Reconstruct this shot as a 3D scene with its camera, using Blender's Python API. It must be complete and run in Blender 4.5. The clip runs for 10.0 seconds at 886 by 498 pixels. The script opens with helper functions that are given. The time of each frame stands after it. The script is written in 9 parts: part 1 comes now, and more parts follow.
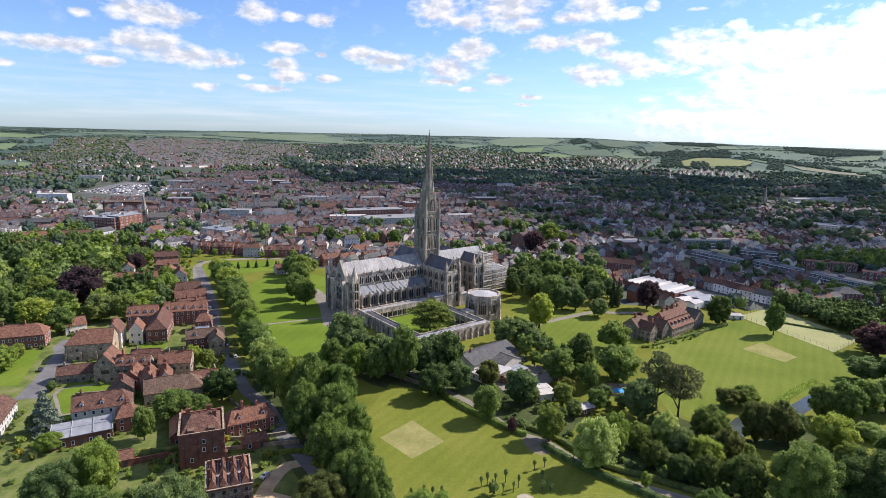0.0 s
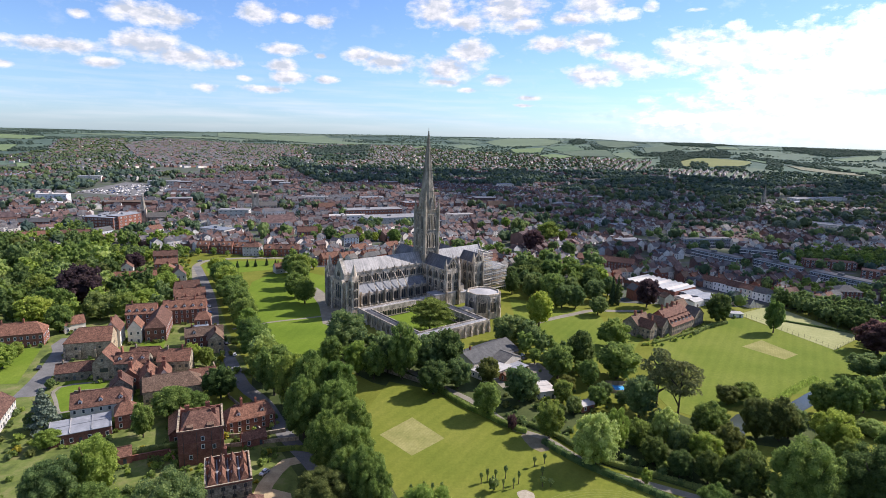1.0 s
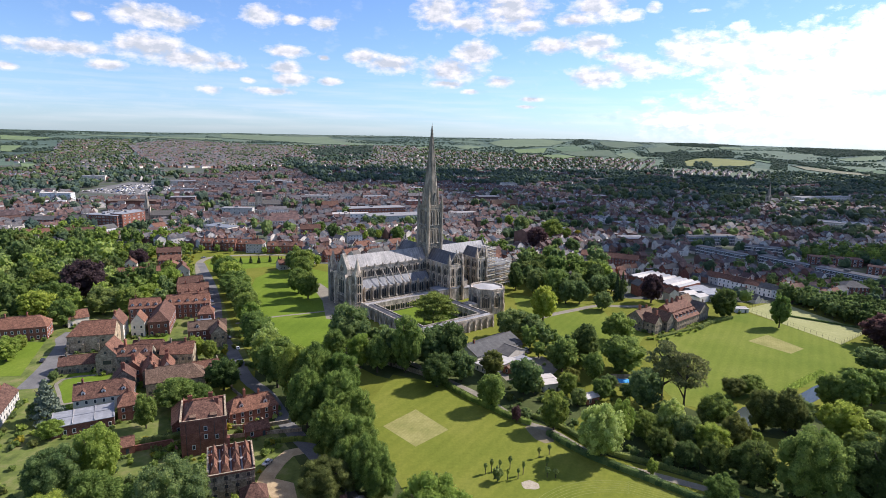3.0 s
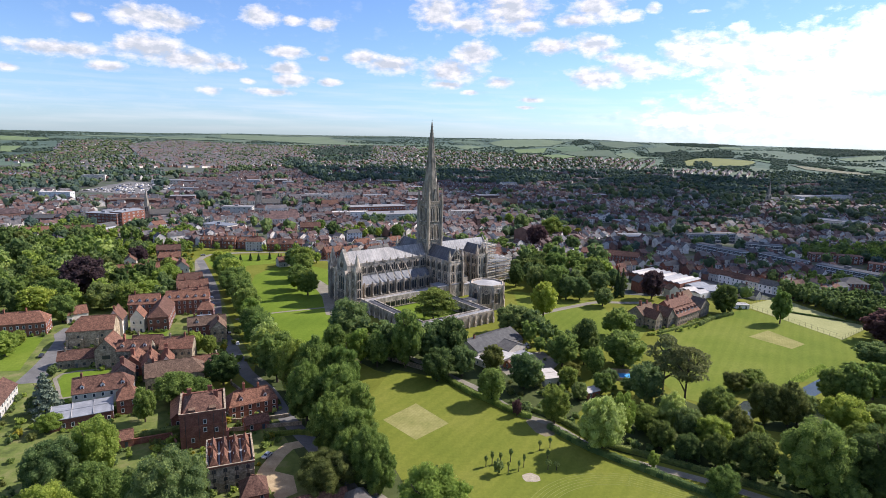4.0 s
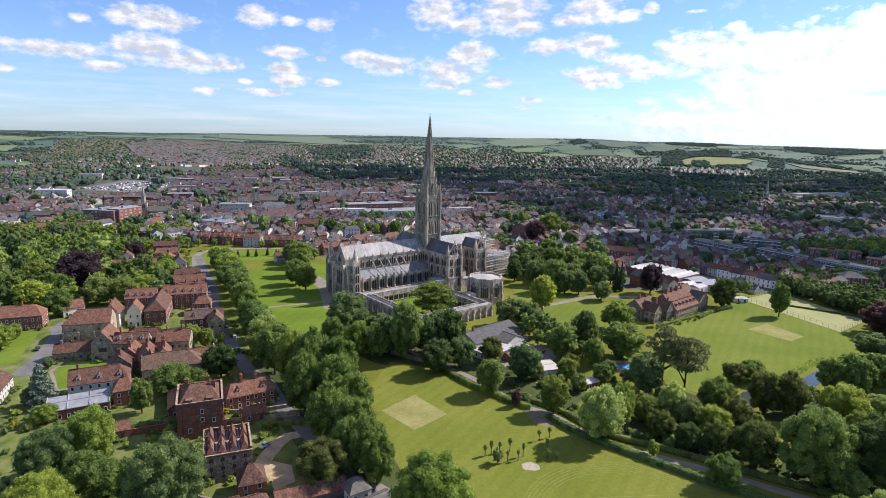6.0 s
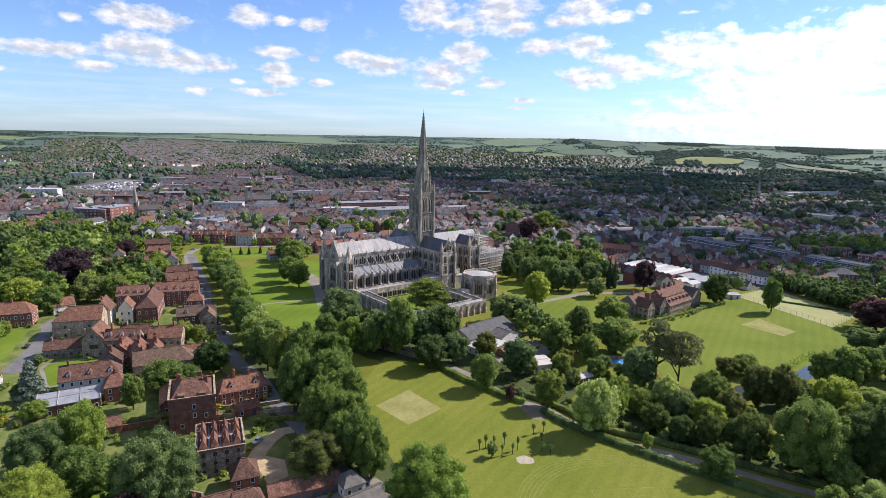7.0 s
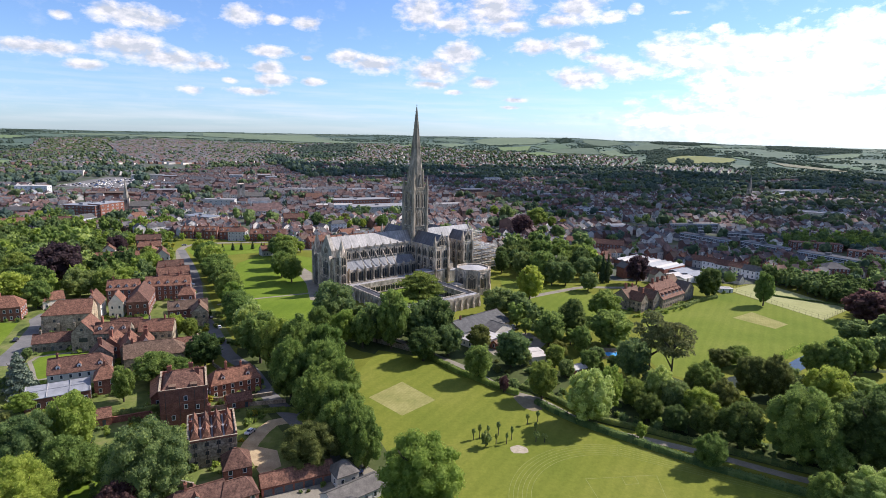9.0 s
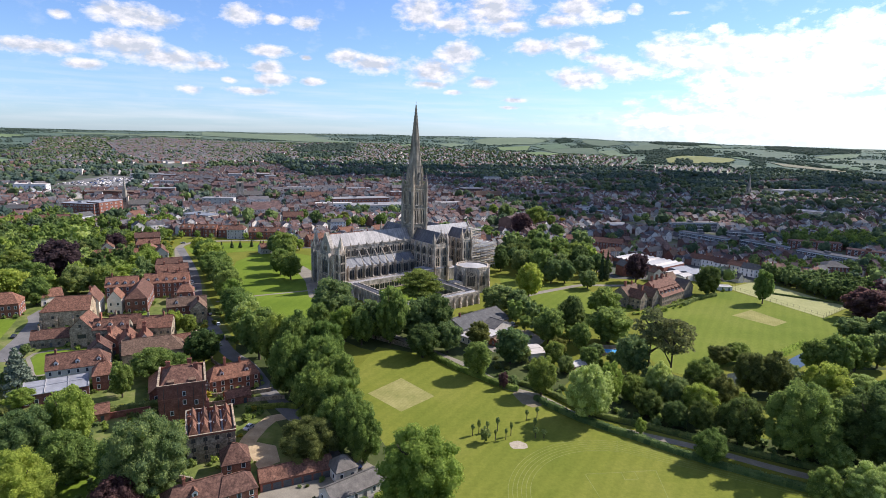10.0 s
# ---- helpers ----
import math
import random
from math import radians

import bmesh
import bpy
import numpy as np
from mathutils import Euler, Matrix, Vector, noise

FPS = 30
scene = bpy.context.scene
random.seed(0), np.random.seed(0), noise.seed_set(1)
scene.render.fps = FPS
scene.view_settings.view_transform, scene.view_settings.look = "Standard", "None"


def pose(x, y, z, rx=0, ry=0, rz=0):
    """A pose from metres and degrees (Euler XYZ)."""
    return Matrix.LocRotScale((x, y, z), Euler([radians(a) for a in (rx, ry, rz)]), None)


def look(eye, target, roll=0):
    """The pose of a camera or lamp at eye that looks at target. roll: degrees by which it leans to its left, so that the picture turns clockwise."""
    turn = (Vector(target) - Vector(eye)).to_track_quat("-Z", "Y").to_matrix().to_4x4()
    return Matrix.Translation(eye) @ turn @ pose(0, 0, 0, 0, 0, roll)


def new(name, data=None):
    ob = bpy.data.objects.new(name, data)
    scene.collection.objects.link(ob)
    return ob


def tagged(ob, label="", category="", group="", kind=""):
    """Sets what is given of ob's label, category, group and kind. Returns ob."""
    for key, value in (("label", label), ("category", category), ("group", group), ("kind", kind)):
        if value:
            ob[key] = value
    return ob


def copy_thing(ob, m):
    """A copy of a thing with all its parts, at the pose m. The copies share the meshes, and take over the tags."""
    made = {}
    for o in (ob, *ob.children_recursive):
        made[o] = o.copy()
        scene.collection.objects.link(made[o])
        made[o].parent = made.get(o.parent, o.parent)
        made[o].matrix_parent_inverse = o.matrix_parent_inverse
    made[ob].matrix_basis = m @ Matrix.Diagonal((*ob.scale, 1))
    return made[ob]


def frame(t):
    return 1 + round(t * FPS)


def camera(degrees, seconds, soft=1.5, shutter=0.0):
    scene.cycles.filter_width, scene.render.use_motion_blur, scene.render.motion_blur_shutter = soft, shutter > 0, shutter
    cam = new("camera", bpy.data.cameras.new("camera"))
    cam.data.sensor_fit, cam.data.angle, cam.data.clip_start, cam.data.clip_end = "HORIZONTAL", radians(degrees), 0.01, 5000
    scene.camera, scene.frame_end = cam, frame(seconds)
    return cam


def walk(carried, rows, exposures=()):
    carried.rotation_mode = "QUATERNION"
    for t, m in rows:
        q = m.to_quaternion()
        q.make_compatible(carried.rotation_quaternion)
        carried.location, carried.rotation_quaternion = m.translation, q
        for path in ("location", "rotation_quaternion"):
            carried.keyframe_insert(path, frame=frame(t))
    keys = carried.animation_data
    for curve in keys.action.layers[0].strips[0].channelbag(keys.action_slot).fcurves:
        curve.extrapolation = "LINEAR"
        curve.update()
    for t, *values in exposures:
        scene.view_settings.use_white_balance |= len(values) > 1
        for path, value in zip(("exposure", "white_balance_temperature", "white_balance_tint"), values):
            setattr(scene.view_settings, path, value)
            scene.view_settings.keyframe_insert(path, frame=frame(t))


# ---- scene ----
cam = camera(75.5, 10.0, soft=0.75)
PATH = [
    (0, (0.249, -0.675, 123.095), (0.192, 1.284, 122.698), 1.72),
    (0.5, (0.231, -0.620, 122.227), (0.173, 1.340, 121.831), 1.69),
    (1, (0.213, -0.559, 121.222), (0.158, 1.401, 120.828), 1.66),
    (1.5, (0.195, -0.492, 120.230), (0.138, 1.468, 119.837), 1.64),
    (2, (0.176, -0.420, 119.245), (0.113, 1.540, 118.851), 1.61),
    (2.5, (0.158, -0.345, 118.150), (0.092, 1.615, 117.758), 1.58),
    (4, (0.102, -0.103, 113.370), (0.036, 1.858, 112.983), 1.52),
    (4.5, (0.083, -0.021, 112.316), (0.016, 1.940, 111.928), 1.50),
    (5, (0.064, 0.060, 111.209), (-0.003, 2.021, 110.820), 1.48),
    (5.5, (0.045, 0.139, 110.264), (-0.021, 2.100, 109.876), 1.47),
    (7, (-0.014, 0.358, 106.612), (-0.051, 2.320, 106.227), 1.47),
    (7.5, (-0.034, 0.422, 105.770), (-0.063, 2.385, 105.384), 1.48),
    (8, (-0.053, 0.479, 104.882), (-0.074, 2.441, 104.496), 1.50),
    (8.5, (-0.073, 0.528, 103.920), (-0.089, 2.491, 103.534), 1.52),
    (9, (-0.094, 0.570, 102.962), (-0.107, 2.532, 102.576), 1.55),
    (9.5, (-0.114, 0.602, 102.079), (-0.126, 2.565, 101.693), 1.59),
    (10, (-0.134, 0.624, 101.312), (-0.144, 2.586, 100.926), 1.63),
]
walk(cam, [(t, look(eye, target, roll)) for t, eye, target, roll in PATH], [(0, 0.62, 6300, 18), (10, 0.62, 6300, 18)])

# ---- daylight ----
SUN_AZ, SUN_EL = 63.0, 40.0          # degrees clockwise from +y, and above the horizon
SUN_DIR = Vector((math.sin(radians(SUN_AZ)) * math.cos(radians(SUN_EL)),
                  math.cos(radians(SUN_AZ)) * math.cos(radians(SUN_EL)), math.sin(radians(SUN_EL))))
sun_data = bpy.data.lights.new("sun", "SUN")
sun_data.energy, sun_data.angle, sun_data.color = 5.0, radians(0.5), (1.0, 0.95, 0.86)
sun = new("sun", sun_data)
sun.matrix_world = look(SUN_DIR * 800, (0, 0, 0))

world = bpy.data.worlds.new("sky")
scene.world = world
world.use_nodes = True


def build_sky(tree):
    nodes, links = tree.nodes, tree.links
    nodes.clear()

    def math_node(op, a, b=None, c=None, clamp=False):
        n = nodes.new("ShaderNodeMath")
        n.operation, n.use_clamp = op, clamp
        for i, v in enumerate((a, b, c)):
            if v is None:
                continue
            if isinstance(v, (int, float)):
                n.inputs[i].default_value = v
            else:
                links.new(v, n.inputs[i])
        return n.outputs[0]

    out = nodes.new("ShaderNodeOutputWorld")
    bg = nodes.new("ShaderNodeBackground")
    links.new(bg.outputs[0], out.inputs[0])
    bg.inputs[1].default_value = SKY_STRENGTH
    sky = nodes.new("ShaderNodeTexSky")
    sky.sky_type, sky.sun_disc = "NISHITA", False
    sky.sun_elevation, sky.sun_rotation = radians(SUN_EL), radians(SUN_AZ)
    sky.altitude, sky.air_density, sky.dust_density, sky.ozone_density = 100, 1.0, 0.25, 3.0
    coord = nodes.new("ShaderNodeTexCoord")
    sep = nodes.new("ShaderNodeSeparateXYZ")
    links.new(coord.outputs["Generated"], sep.inputs[0])
    az = math_node("MULTIPLY", math_node("ARCTAN2", sep.outputs[0], sep.outputs[1]), 57.2958)
    el = math_node("MULTIPLY", math_node("ARCSINE", sep.outputs[2]), 57.2958)
    comb = nodes.new("ShaderNodeCombineXYZ")
    links.new(az, comb.inputs[0]), links.new(el, comb.inputs[1])
    # billow: noise in azimuth and elevation, flattened towards the horizon
    stretch = nodes.new("ShaderNodeVectorMath")
    stretch.operation = "MULTIPLY"
    stretch.inputs[1].default_value = (0.5, 0.9, 1)
    links.new(comb.outputs[0], stretch.inputs[0])
    billow = nodes.new("ShaderNodeTexNoise")
    billow.inputs["Scale"].default_value, billow.inputs["Detail"].default_value = 1.0, 8
    billow.inputs["Roughness"].default_value = 0.62
    links.new(stretch.outputs[0], billow.inputs["Vector"])
    # the same billows a little nearer the sun: where they are thinner, the cloud is lit
    ahead = nodes.new("ShaderNodeVectorMath")
    ahead.operation = "ADD"
    ahead.inputs[1].default_value = (0.22, 0.42, 0)
    links.new(stretch.outputs[0], ahead.inputs[0])
    sunward = nodes.new("ShaderNodeTexNoise")
    sunward.inputs["Scale"].default_value, sunward.inputs["Detail"].default_value = 1.0, 5
    sunward.inputs["Roughness"].default_value = 0.55
    links.new(ahead.outputs[0], sunward.inputs["Vector"])
    best = None
    for a, e, w, h in CLOUDS:
        d = nodes.new("ShaderNodeVectorMath")
        d.operation = "SUBTRACT"
        links.new(comb.outputs[0], d.inputs[0])
        d.inputs[1].default_value = (a, e, 0)
        s = nodes.new("ShaderNodeVectorMath")
        s.operation = "MULTIPLY"
        s.inputs[1].default_value = (1 / w, 1 / h, 0)
        links.new(d.outputs[0], s.inputs[0])
        ln = nodes.new("ShaderNodeVectorMath")
        ln.operation = "LENGTH"
        links.new(s.outputs[0], ln.inputs[0])
        v = math_node("SUBTRACT", 1.0, ln.outputs["Value"])
        best = v if best is None else math_node("MAXIMUM", best, v)
    # a broken field of small clouds everywhere else in the sky
    wide = nodes.new("ShaderNodeTexNoise")
    wide.inputs["Scale"].default_value, wide.inputs["Detail"].default_value = 3.2, 6
    wide.inputs["Roughness"].default_value = 0.55
    links.new(coord.outputs["Generated"], wide.inputs["Vector"])
    high = math_node("MULTIPLY_ADD", el, 0.1, -2.2, clamp=True)
    field = math_node("MULTIPLY", math_node("MULTIPLY_ADD", wide.outputs["Fac"], 6.0, -3.25, clamp=True), high)
    raw = math_node("ADD", math_node("MULTIPLY", best, 1.0), math_node("MULTIPLY_ADD", billow.outputs["Fac"], 2.0, -1.06))
    dens = math_node("SMOOTH_MIN", math_node("MULTIPLY_ADD", raw, 1.55, 0.16, clamp=True), 1.0, 0.05)
    low = math_node("MULTIPLY_ADD", billow.outputs["Fac"], 2.6, -1.42, clamp=True)
    veil = math_node("MULTIPLY", low, 0.3)
    # long thin streaks of haze cloud low over the horizon
    long = nodes.new("ShaderNodeVectorMath")
    long.operation = "MULTIPLY"
    long.inputs[1].default_value = (0.10, 1.5, 1)
    links.new(comb.outputs[0], long.inputs[0])
    thin = nodes.new("ShaderNodeTexNoise")
    thin.inputs["Scale"].default_value, thin.inputs["Detail"].default_value = 1.0, 7
    links.new(long.outputs[0], thin.inputs["Vector"])
    near_land = math_node("MULTIPLY_ADD", el, -0.16, 1.1, clamp=True)
    streaks = math_node("MULTIPLY", math_node("MULTIPLY_ADD", thin.outputs["Fac"], 3.0, -1.3, clamp=True), math_node("MULTIPLY", near_land, 0.55))
    veil = math_node("MAXIMUM", veil, streaks)
    dens = math_node("MAXIMUM", math_node("MAXIMUM", dens, field), veil)
    above = math_node("MULTIPLY_ADD", el, 0.5, 0.2, clamp=True)
    dens = math_node("MULTIPLY", dens, above)
    # thick middles are a little greyer than the sunlit rims
    ramp = nodes.new("ShaderNodeValToRGB")
    ramp.color_ramp.elements[0].position, ramp.color_ramp.elements[0].color = 0.25, (1.0, 1.0, 1.0, 1)
    ramp.color_ramp.elements[1].position, ramp.color_ramp.elements[1].color = 0.8, (0.60, 0.665, 0.73, 1)
    links.new(math_node("MULTIPLY_ADD", math_node("SUBTRACT", sunward.outputs["Fac"], billow.outputs["Fac"]), 2.2, math_node("MULTIPLY_ADD", best, 0.35, 0.36)), ramp.inputs[0])
    lit = nodes.new("ShaderNodeMix")
    lit.data_type, lit.blend_type = "RGBA", "MULTIPLY"
    lit.inputs[0].default_value = 1.0
    links.new(ramp.outputs[0], lit.inputs[6])
    # clouds overhead, out of view, are brightened to fill the shadows
    # and those nearer the sun glow with scattered light
    sunlit = math_node("MULTIPLY", math_node("MULTIPLY_ADD", az, 0.045, -0.45, clamp=True), CLOUD_LIGHT * 0.75)
    links.new(math_node("ADD", math_node("MULTIPLY_ADD", high, CLOUD_LIGHT * 1.7, CLOUD_LIGHT), sunlit), lit.inputs[7])
    mix = nodes.new("ShaderNodeMix")
    mix.data_type = "RGBA"
    links.new(dens, mix.inputs[0])
    clear = nodes.new("ShaderNodeMix")
    clear.data_type, clear.blend_type = "RGBA", "MULTIPLY"
    clear.inputs[0].default_value = 1.0
    links.new(sky.outputs[0], clear.inputs[6])
    # cool clear air, a little cooler still towards the horizon
    cool = nodes.new("ShaderNodeMix")
    cool.data_type = "RGBA"
    links.new(math_node("MULTIPLY_ADD", el, -0.17, 1.05, clamp=True), cool.inputs[0])
    cool.inputs[6].default_value, cool.inputs[7].default_value = (0.76, 0.91, 1.12, 1), (0.62, 0.83, 1.18, 1)
    links.new(cool.outputs[2], clear.inputs[7])
    links.new(clear.outputs[2], mix.inputs[6])
    links.new(lit.outputs[2], mix.inputs[7])
    links.new(mix.outputs[2], bg.inputs[0])


SKY_STRENGTH = 0.0975
CLOUD_LIGHT = 7.0
# clouds over the valley: azimuth, elevation, half width and half height, in degrees
CLOUDS = [
    (-28.4, 9.2, 3.5, 1.1), (-29.7, 9.4, 1.9, 0.9), (-26.3, 8.9, 2.1, 0.9), (-35.2, 6.1, 4.7, 0.7),
    (-28.5, 6.7, 3.5, 1.4), (-25.4, 6.0, 4.4, 1.0), (-22.3, 5.7, 2.0, 0.6), (-31.7, 5.0, 1.9, 0.5),
    (-19.2, 10.1, 2.3, 1.0), (-16.3, 9.9, 1.4, 0.5), (-13.8, 9.8, 1.5, 0.7), (-16.9, 7.2, 2.2, 0.6),
    (-17.2, 5.7, 2.0, 0.7), (-16.5, 4.8, 2.3, 0.7), (-13.2, 4.7, 1.3, 0.4), (-18.5, 3.6, 2.4, 0.4),
    (-23.8, 3.5, 1.2, 0.5), (-20.5, 4.5, 0.8, 0.3), (-13.6, 6.8, 0.7, 0.3), (-9.9, 7.1, 1.8, 0.8),
]
CLOUDS += [
    (-7.5, 6.5, 3.0, 1.0), (-33.2, 8.7, 0.8, 0.5), (-38.6, 4.4, 1.0, 0.4), (-2.8, 11.4, 2.8, 1.8),
    (0.1, 10.2, 2.3, 1.0), (3.9, 11.5, 3.6, 2.2), (5.5, 10.1, 2.0, 0.9), (0.8, 7.7, 2.7, 1.3),
    (-1.6, 6.1, 3.3, 1.4), (3.0, 5.2, 1.5, 0.6), (-2.0, 4.9, 2.4, 0.5), (0.3, 4.2, 1.1, 0.3),
    (11.8, 11.8, 2.8, 1.6), (9.9, 10.7, 2.2, 0.7), (14.5, 11.0, 1.6, 0.6),
]
CLOUDS += [
    (16.7, 11.5, 0.8, 0.5), (8.0, 8.5, 2.4, 0.9), (11.7, 8.6, 2.5, 1.1), (13.1, 7.5, 1.4, 0.5),
    (20.6, 11.1, 0.9, 0.2), (6.0, 3.6, 1.4, 0.3), (5.6, 2.9, 1.1, 0.2), (12.3, 5.7, 3.0, 1.2),
    (15.7, 6.5, 3.2, 1.3), (20.1, 7.8, 3.1, 1.8), (24.0, 7.3, 5.5, 2.5), (28.1, 7.8, 5.0, 1.9),
    (32.1, 6.5, 5.0, 3.7), (28.1, 4.9, 7.1, 2.5), (33.6, 8.7, 2.6, 2.2), (32.3, 2.2, 7.8, 2.8),
    (23.7, 9.7, 0.9, 0.5), (24.0, 1.6, 9.0, 2.6),
]
build_sky(world.node_tree)


# ---- unseen cloud, shaped so its shadow lies on the eastern half of the town ----
def cloud():
    rng = random.Random(14)
    shade = [(-30, 1080), (60, 760), (110, 600), (190, 500), (270, 455), (340, 425), (760, 400), (1500, 1300), (1560, 1860), (900, 1900), (250, 1900), (-300, 1850), (-540, 1720), (-420, 1300)]

    def within(x, y):
        inside, j = False, len(shade) - 1
        for i in range(len(shade)):
            (xi, yi), (xj, yj) = shade[i], shade[j]
            if (yi > y) != (yj > y) and x < (xj - xi) * (y - yi) / (yj - yi) + xi:
                inside = not inside
            j = i
        return inside
    up = 900.0
    off = SUN_DIR * (up / SUN_DIR.z)
    bm = bmesh.new()
    placed = 0
    while placed < 330:
        x, y, r = rng.uniform(-540, 1560), rng.uniform(400, 1900), rng.choice((22, 30, 45, 70, 100))
        if not all(within(x + r * u, y + r * v) for u, v in ((0.9, 0), (-0.9, 0), (0, 0.9), (0, -0.9), (0.64, 0.64), (-0.64, -0.64), (0.64, -0.64), (-0.64, 0.64))):
            continue
        placed += 1
        m = Matrix.Translation((x + off.x, y + off.y, up + rng.uniform(-10, 40))) @ Matrix.Diagonal((r, r, r * 0.45, 1))
        bmesh.ops.create_icosphere(bm, subdivisions=2, radius=1.0, matrix=m)
    me = bpy.data.meshes.new("cloud")
    bm.to_mesh(me)
    bm.free()
    me.polygons.foreach_set("use_smooth", [True] * len(me.polygons))
    mat = bpy.data.materials.new("cloud vapour")
    mat.use_nodes = True
    mat.node_tree.nodes["Principled BSDF"].inputs["Base Color"].default_value = (0.9, 0.9, 0.92, 1)
    mat.node_tree.nodes["Principled BSDF"].inputs["Roughness"].default_value = 1.0
    # thin vapour: part of the sunlight comes through
    thin, both = mat.node_tree.nodes.new("ShaderNodeBsdfTransparent"), mat.node_tree.nodes.new("ShaderNodeMixShader")
    both.inputs[0].default_value = 0.60
    mat.node_tree.links.new(mat.node_tree.nodes["Principled BSDF"].outputs[0], both.inputs[1])
    mat.node_tree.links.new(thin.outputs[0], both.inputs[2])
    mat.node_tree.links.new(both.outputs[0], mat.node_tree.nodes["Material Output"].inputs["Surface"])
    me.materials.append(mat)
    tagged(new("cloud", me), "unseen broad white cloud placed to shade the eastern town", "cloud", kind="structure")


cloud()

# ---- materials ----
def material(name):
    m = bpy.data.materials.new(name)
    m.use_nodes = True
    t = m.node_tree
    return m, t, t.nodes["Principled BSDF"]


def rgb(tree, fac, stops):
    """A colour ramp over fac with (position, colour) stops."""
    r = tree.nodes.new("ShaderNodeValToRGB")
    e = r.color_ramp.elements
    while len(e) < len(stops):
        e.new(0.5)
    for el, (p, c) in zip(e, stops):
        el.position, el.color = p, (*c, 1)
    tree.links.new(fac, r.inputs[0])
    return r.outputs[0]


def noise_fac(tree, scale, detail=4, rough=0.55, stretch=None, coords="Object"):
    c = tree.nodes.new("ShaderNodeTexCoord")
    n = tree.nodes.new("ShaderNodeTexNoise")
    n.inputs["Scale"].default_value, n.inputs["Detail"].default_value, n.inputs["Roughness"].default_value = scale, detail, rough
    v = c.outputs[coords]
    if stretch:
        mul = tree.nodes.new("ShaderNodeVectorMath")
        mul.operation = "MULTIPLY"
        mul.inputs[1].default_value = stretch
        tree.links.new(v, mul.inputs[0])
        v = mul.outputs[0]
    tree.links.new(v, n.inputs["Vector"])
    return n.outputs["Fac"]


def mix_colour(tree, fac, a, b, blend="MIX"):
    n = tree.nodes.new("ShaderNodeMix")
    n.data_type, n.blend_type = "RGBA", blend
    for i, v in ((0, fac), (6, a), (7, b)):
        if isinstance(v, (int, float)):
            n.inputs[i].default_value = v
        elif isinstance(v, tuple):
            n.inputs[i].default_value = (*v, 1)
        else:
            tree.links.new(v, n.inputs[i])
    return n.outputs[2]


def bump(tree, bsdf, height, strength=0.4, distance=0.05):
    b = tree.nodes.new("ShaderNodeBump")
    b.inputs["Strength"].default_value, b.inputs["Distance"].default_value = strength, distance
    tree.links.new(height, b.inputs["Height"])
    tree.links.new(b.outputs[0], bsdf.inputs["Normal"])


def surface(name, stops, scale=0.4, fine=6.0, rough=0.85, metal=0.0, grain=0.35, relief=0.3, vary="object", stretch=None, wave=None):
    """A weathered surface: stains at metres, grain at decimetres, and a shift of its own for each piece."""
    m, t, b = material(name)
    big = noise_fac(t, scale, 5, 0.6, stretch)
    small = noise_fac(t, fine, 4, 0.6, stretch)
    col = rgb(t, big, stops)
    lo, hi = 1 - grain, 1 + grain
    g = rgb(t, small, [(0.25, (lo, lo, lo)), (0.75, (1, 1, 1))])
    col = mix_colour(t, 1.0, col, g, "MULTIPLY")
    src = t.nodes.new("ShaderNodeObjectInfo").outputs["Random"] if vary == "object" else t.nodes.new("ShaderNodeNewGeometry").outputs["Random Per Island"]
    shift = rgb(t, src, [(0.0, (0.58, 0.62, 0.68)), (0.5, (1.0, 0.97, 0.95)), (1.0, (1.34, 1.22, 1.10))])
    col = mix_colour(t, 0.75 if vary else 0.0, col, mix_colour(t, 1.0, col, shift, "MULTIPLY"))
    t.links.new(col, b.inputs["Base Color"])
    b.inputs["Roughness"].default_value, b.inputs["Metallic"].default_value = rough, metal
    b.inputs["Specular IOR Level"].default_value = 0.5 if rough < 0.55 else 0.2
    if wave:
        c = t.nodes.new("ShaderNodeTexCoord")
        w = t.nodes.new("ShaderNodeTexWave")
        w.bands_direction = wave[0]
        w.inputs["Scale"].default_value = wave[1]
        w.inputs["Distortion"].default_value = 0.3
        t.links.new(c.outputs["Object"], w.inputs["Vector"])
        streak = noise_fac(t, 1.0, 4, 0.6, (0.9, 0.05, 0.05) if wave[0] == "X" else (0.05, 0.9, 0.05))
        col = mix_colour(t, 1.0, col, rgb(t, streak, [(0.32, (0.72, 0.73, 0.75)), (0.5, (1, 1, 1)), (0.68, (1.3, 1.29, 1.27))]), "MULTIPLY")
        t.links.new(col, b.inputs["Base Color"])
        bump(t, b, w.outputs["Fac"], wave[2], 0.12)
    else:
        bump(t, b, small, relief)
    return m


STONE = surface("chilmark limestone", [(0.3, (0.190, 0.168, 0.136)), (0.5, (0.500, 0.440, 0.355)), (0.68, (0.790, 0.705, 0.585))], 0.3, 1.4, 0.9, grain=0.6, relief=0.6, stretch=(1, 1, 0.45))
SPIRE_STONE = surface("spire limestone", [(0.32, (0.175, 0.158, 0.126)), (0.52, (0.375, 0.335, 0.265)), (0.7, (0.560, 0.500, 0.405))], 0.3, 1.3, 0.9, grain=0.55, relief=0.5, stretch=(1, 1, 0.3))
LEAD = surface("weathered sheet lead", [(0.3, (0.185, 0.187, 0.192)), (0.5, (0.245, 0.246, 0.250)), (0.7, (0.330, 0.330, 0.328))], 0.15, 1.2, 0.5, 0.0, grain=0.3, stretch=(1, 1, 1), wave=("X", 0.9, 0.25))
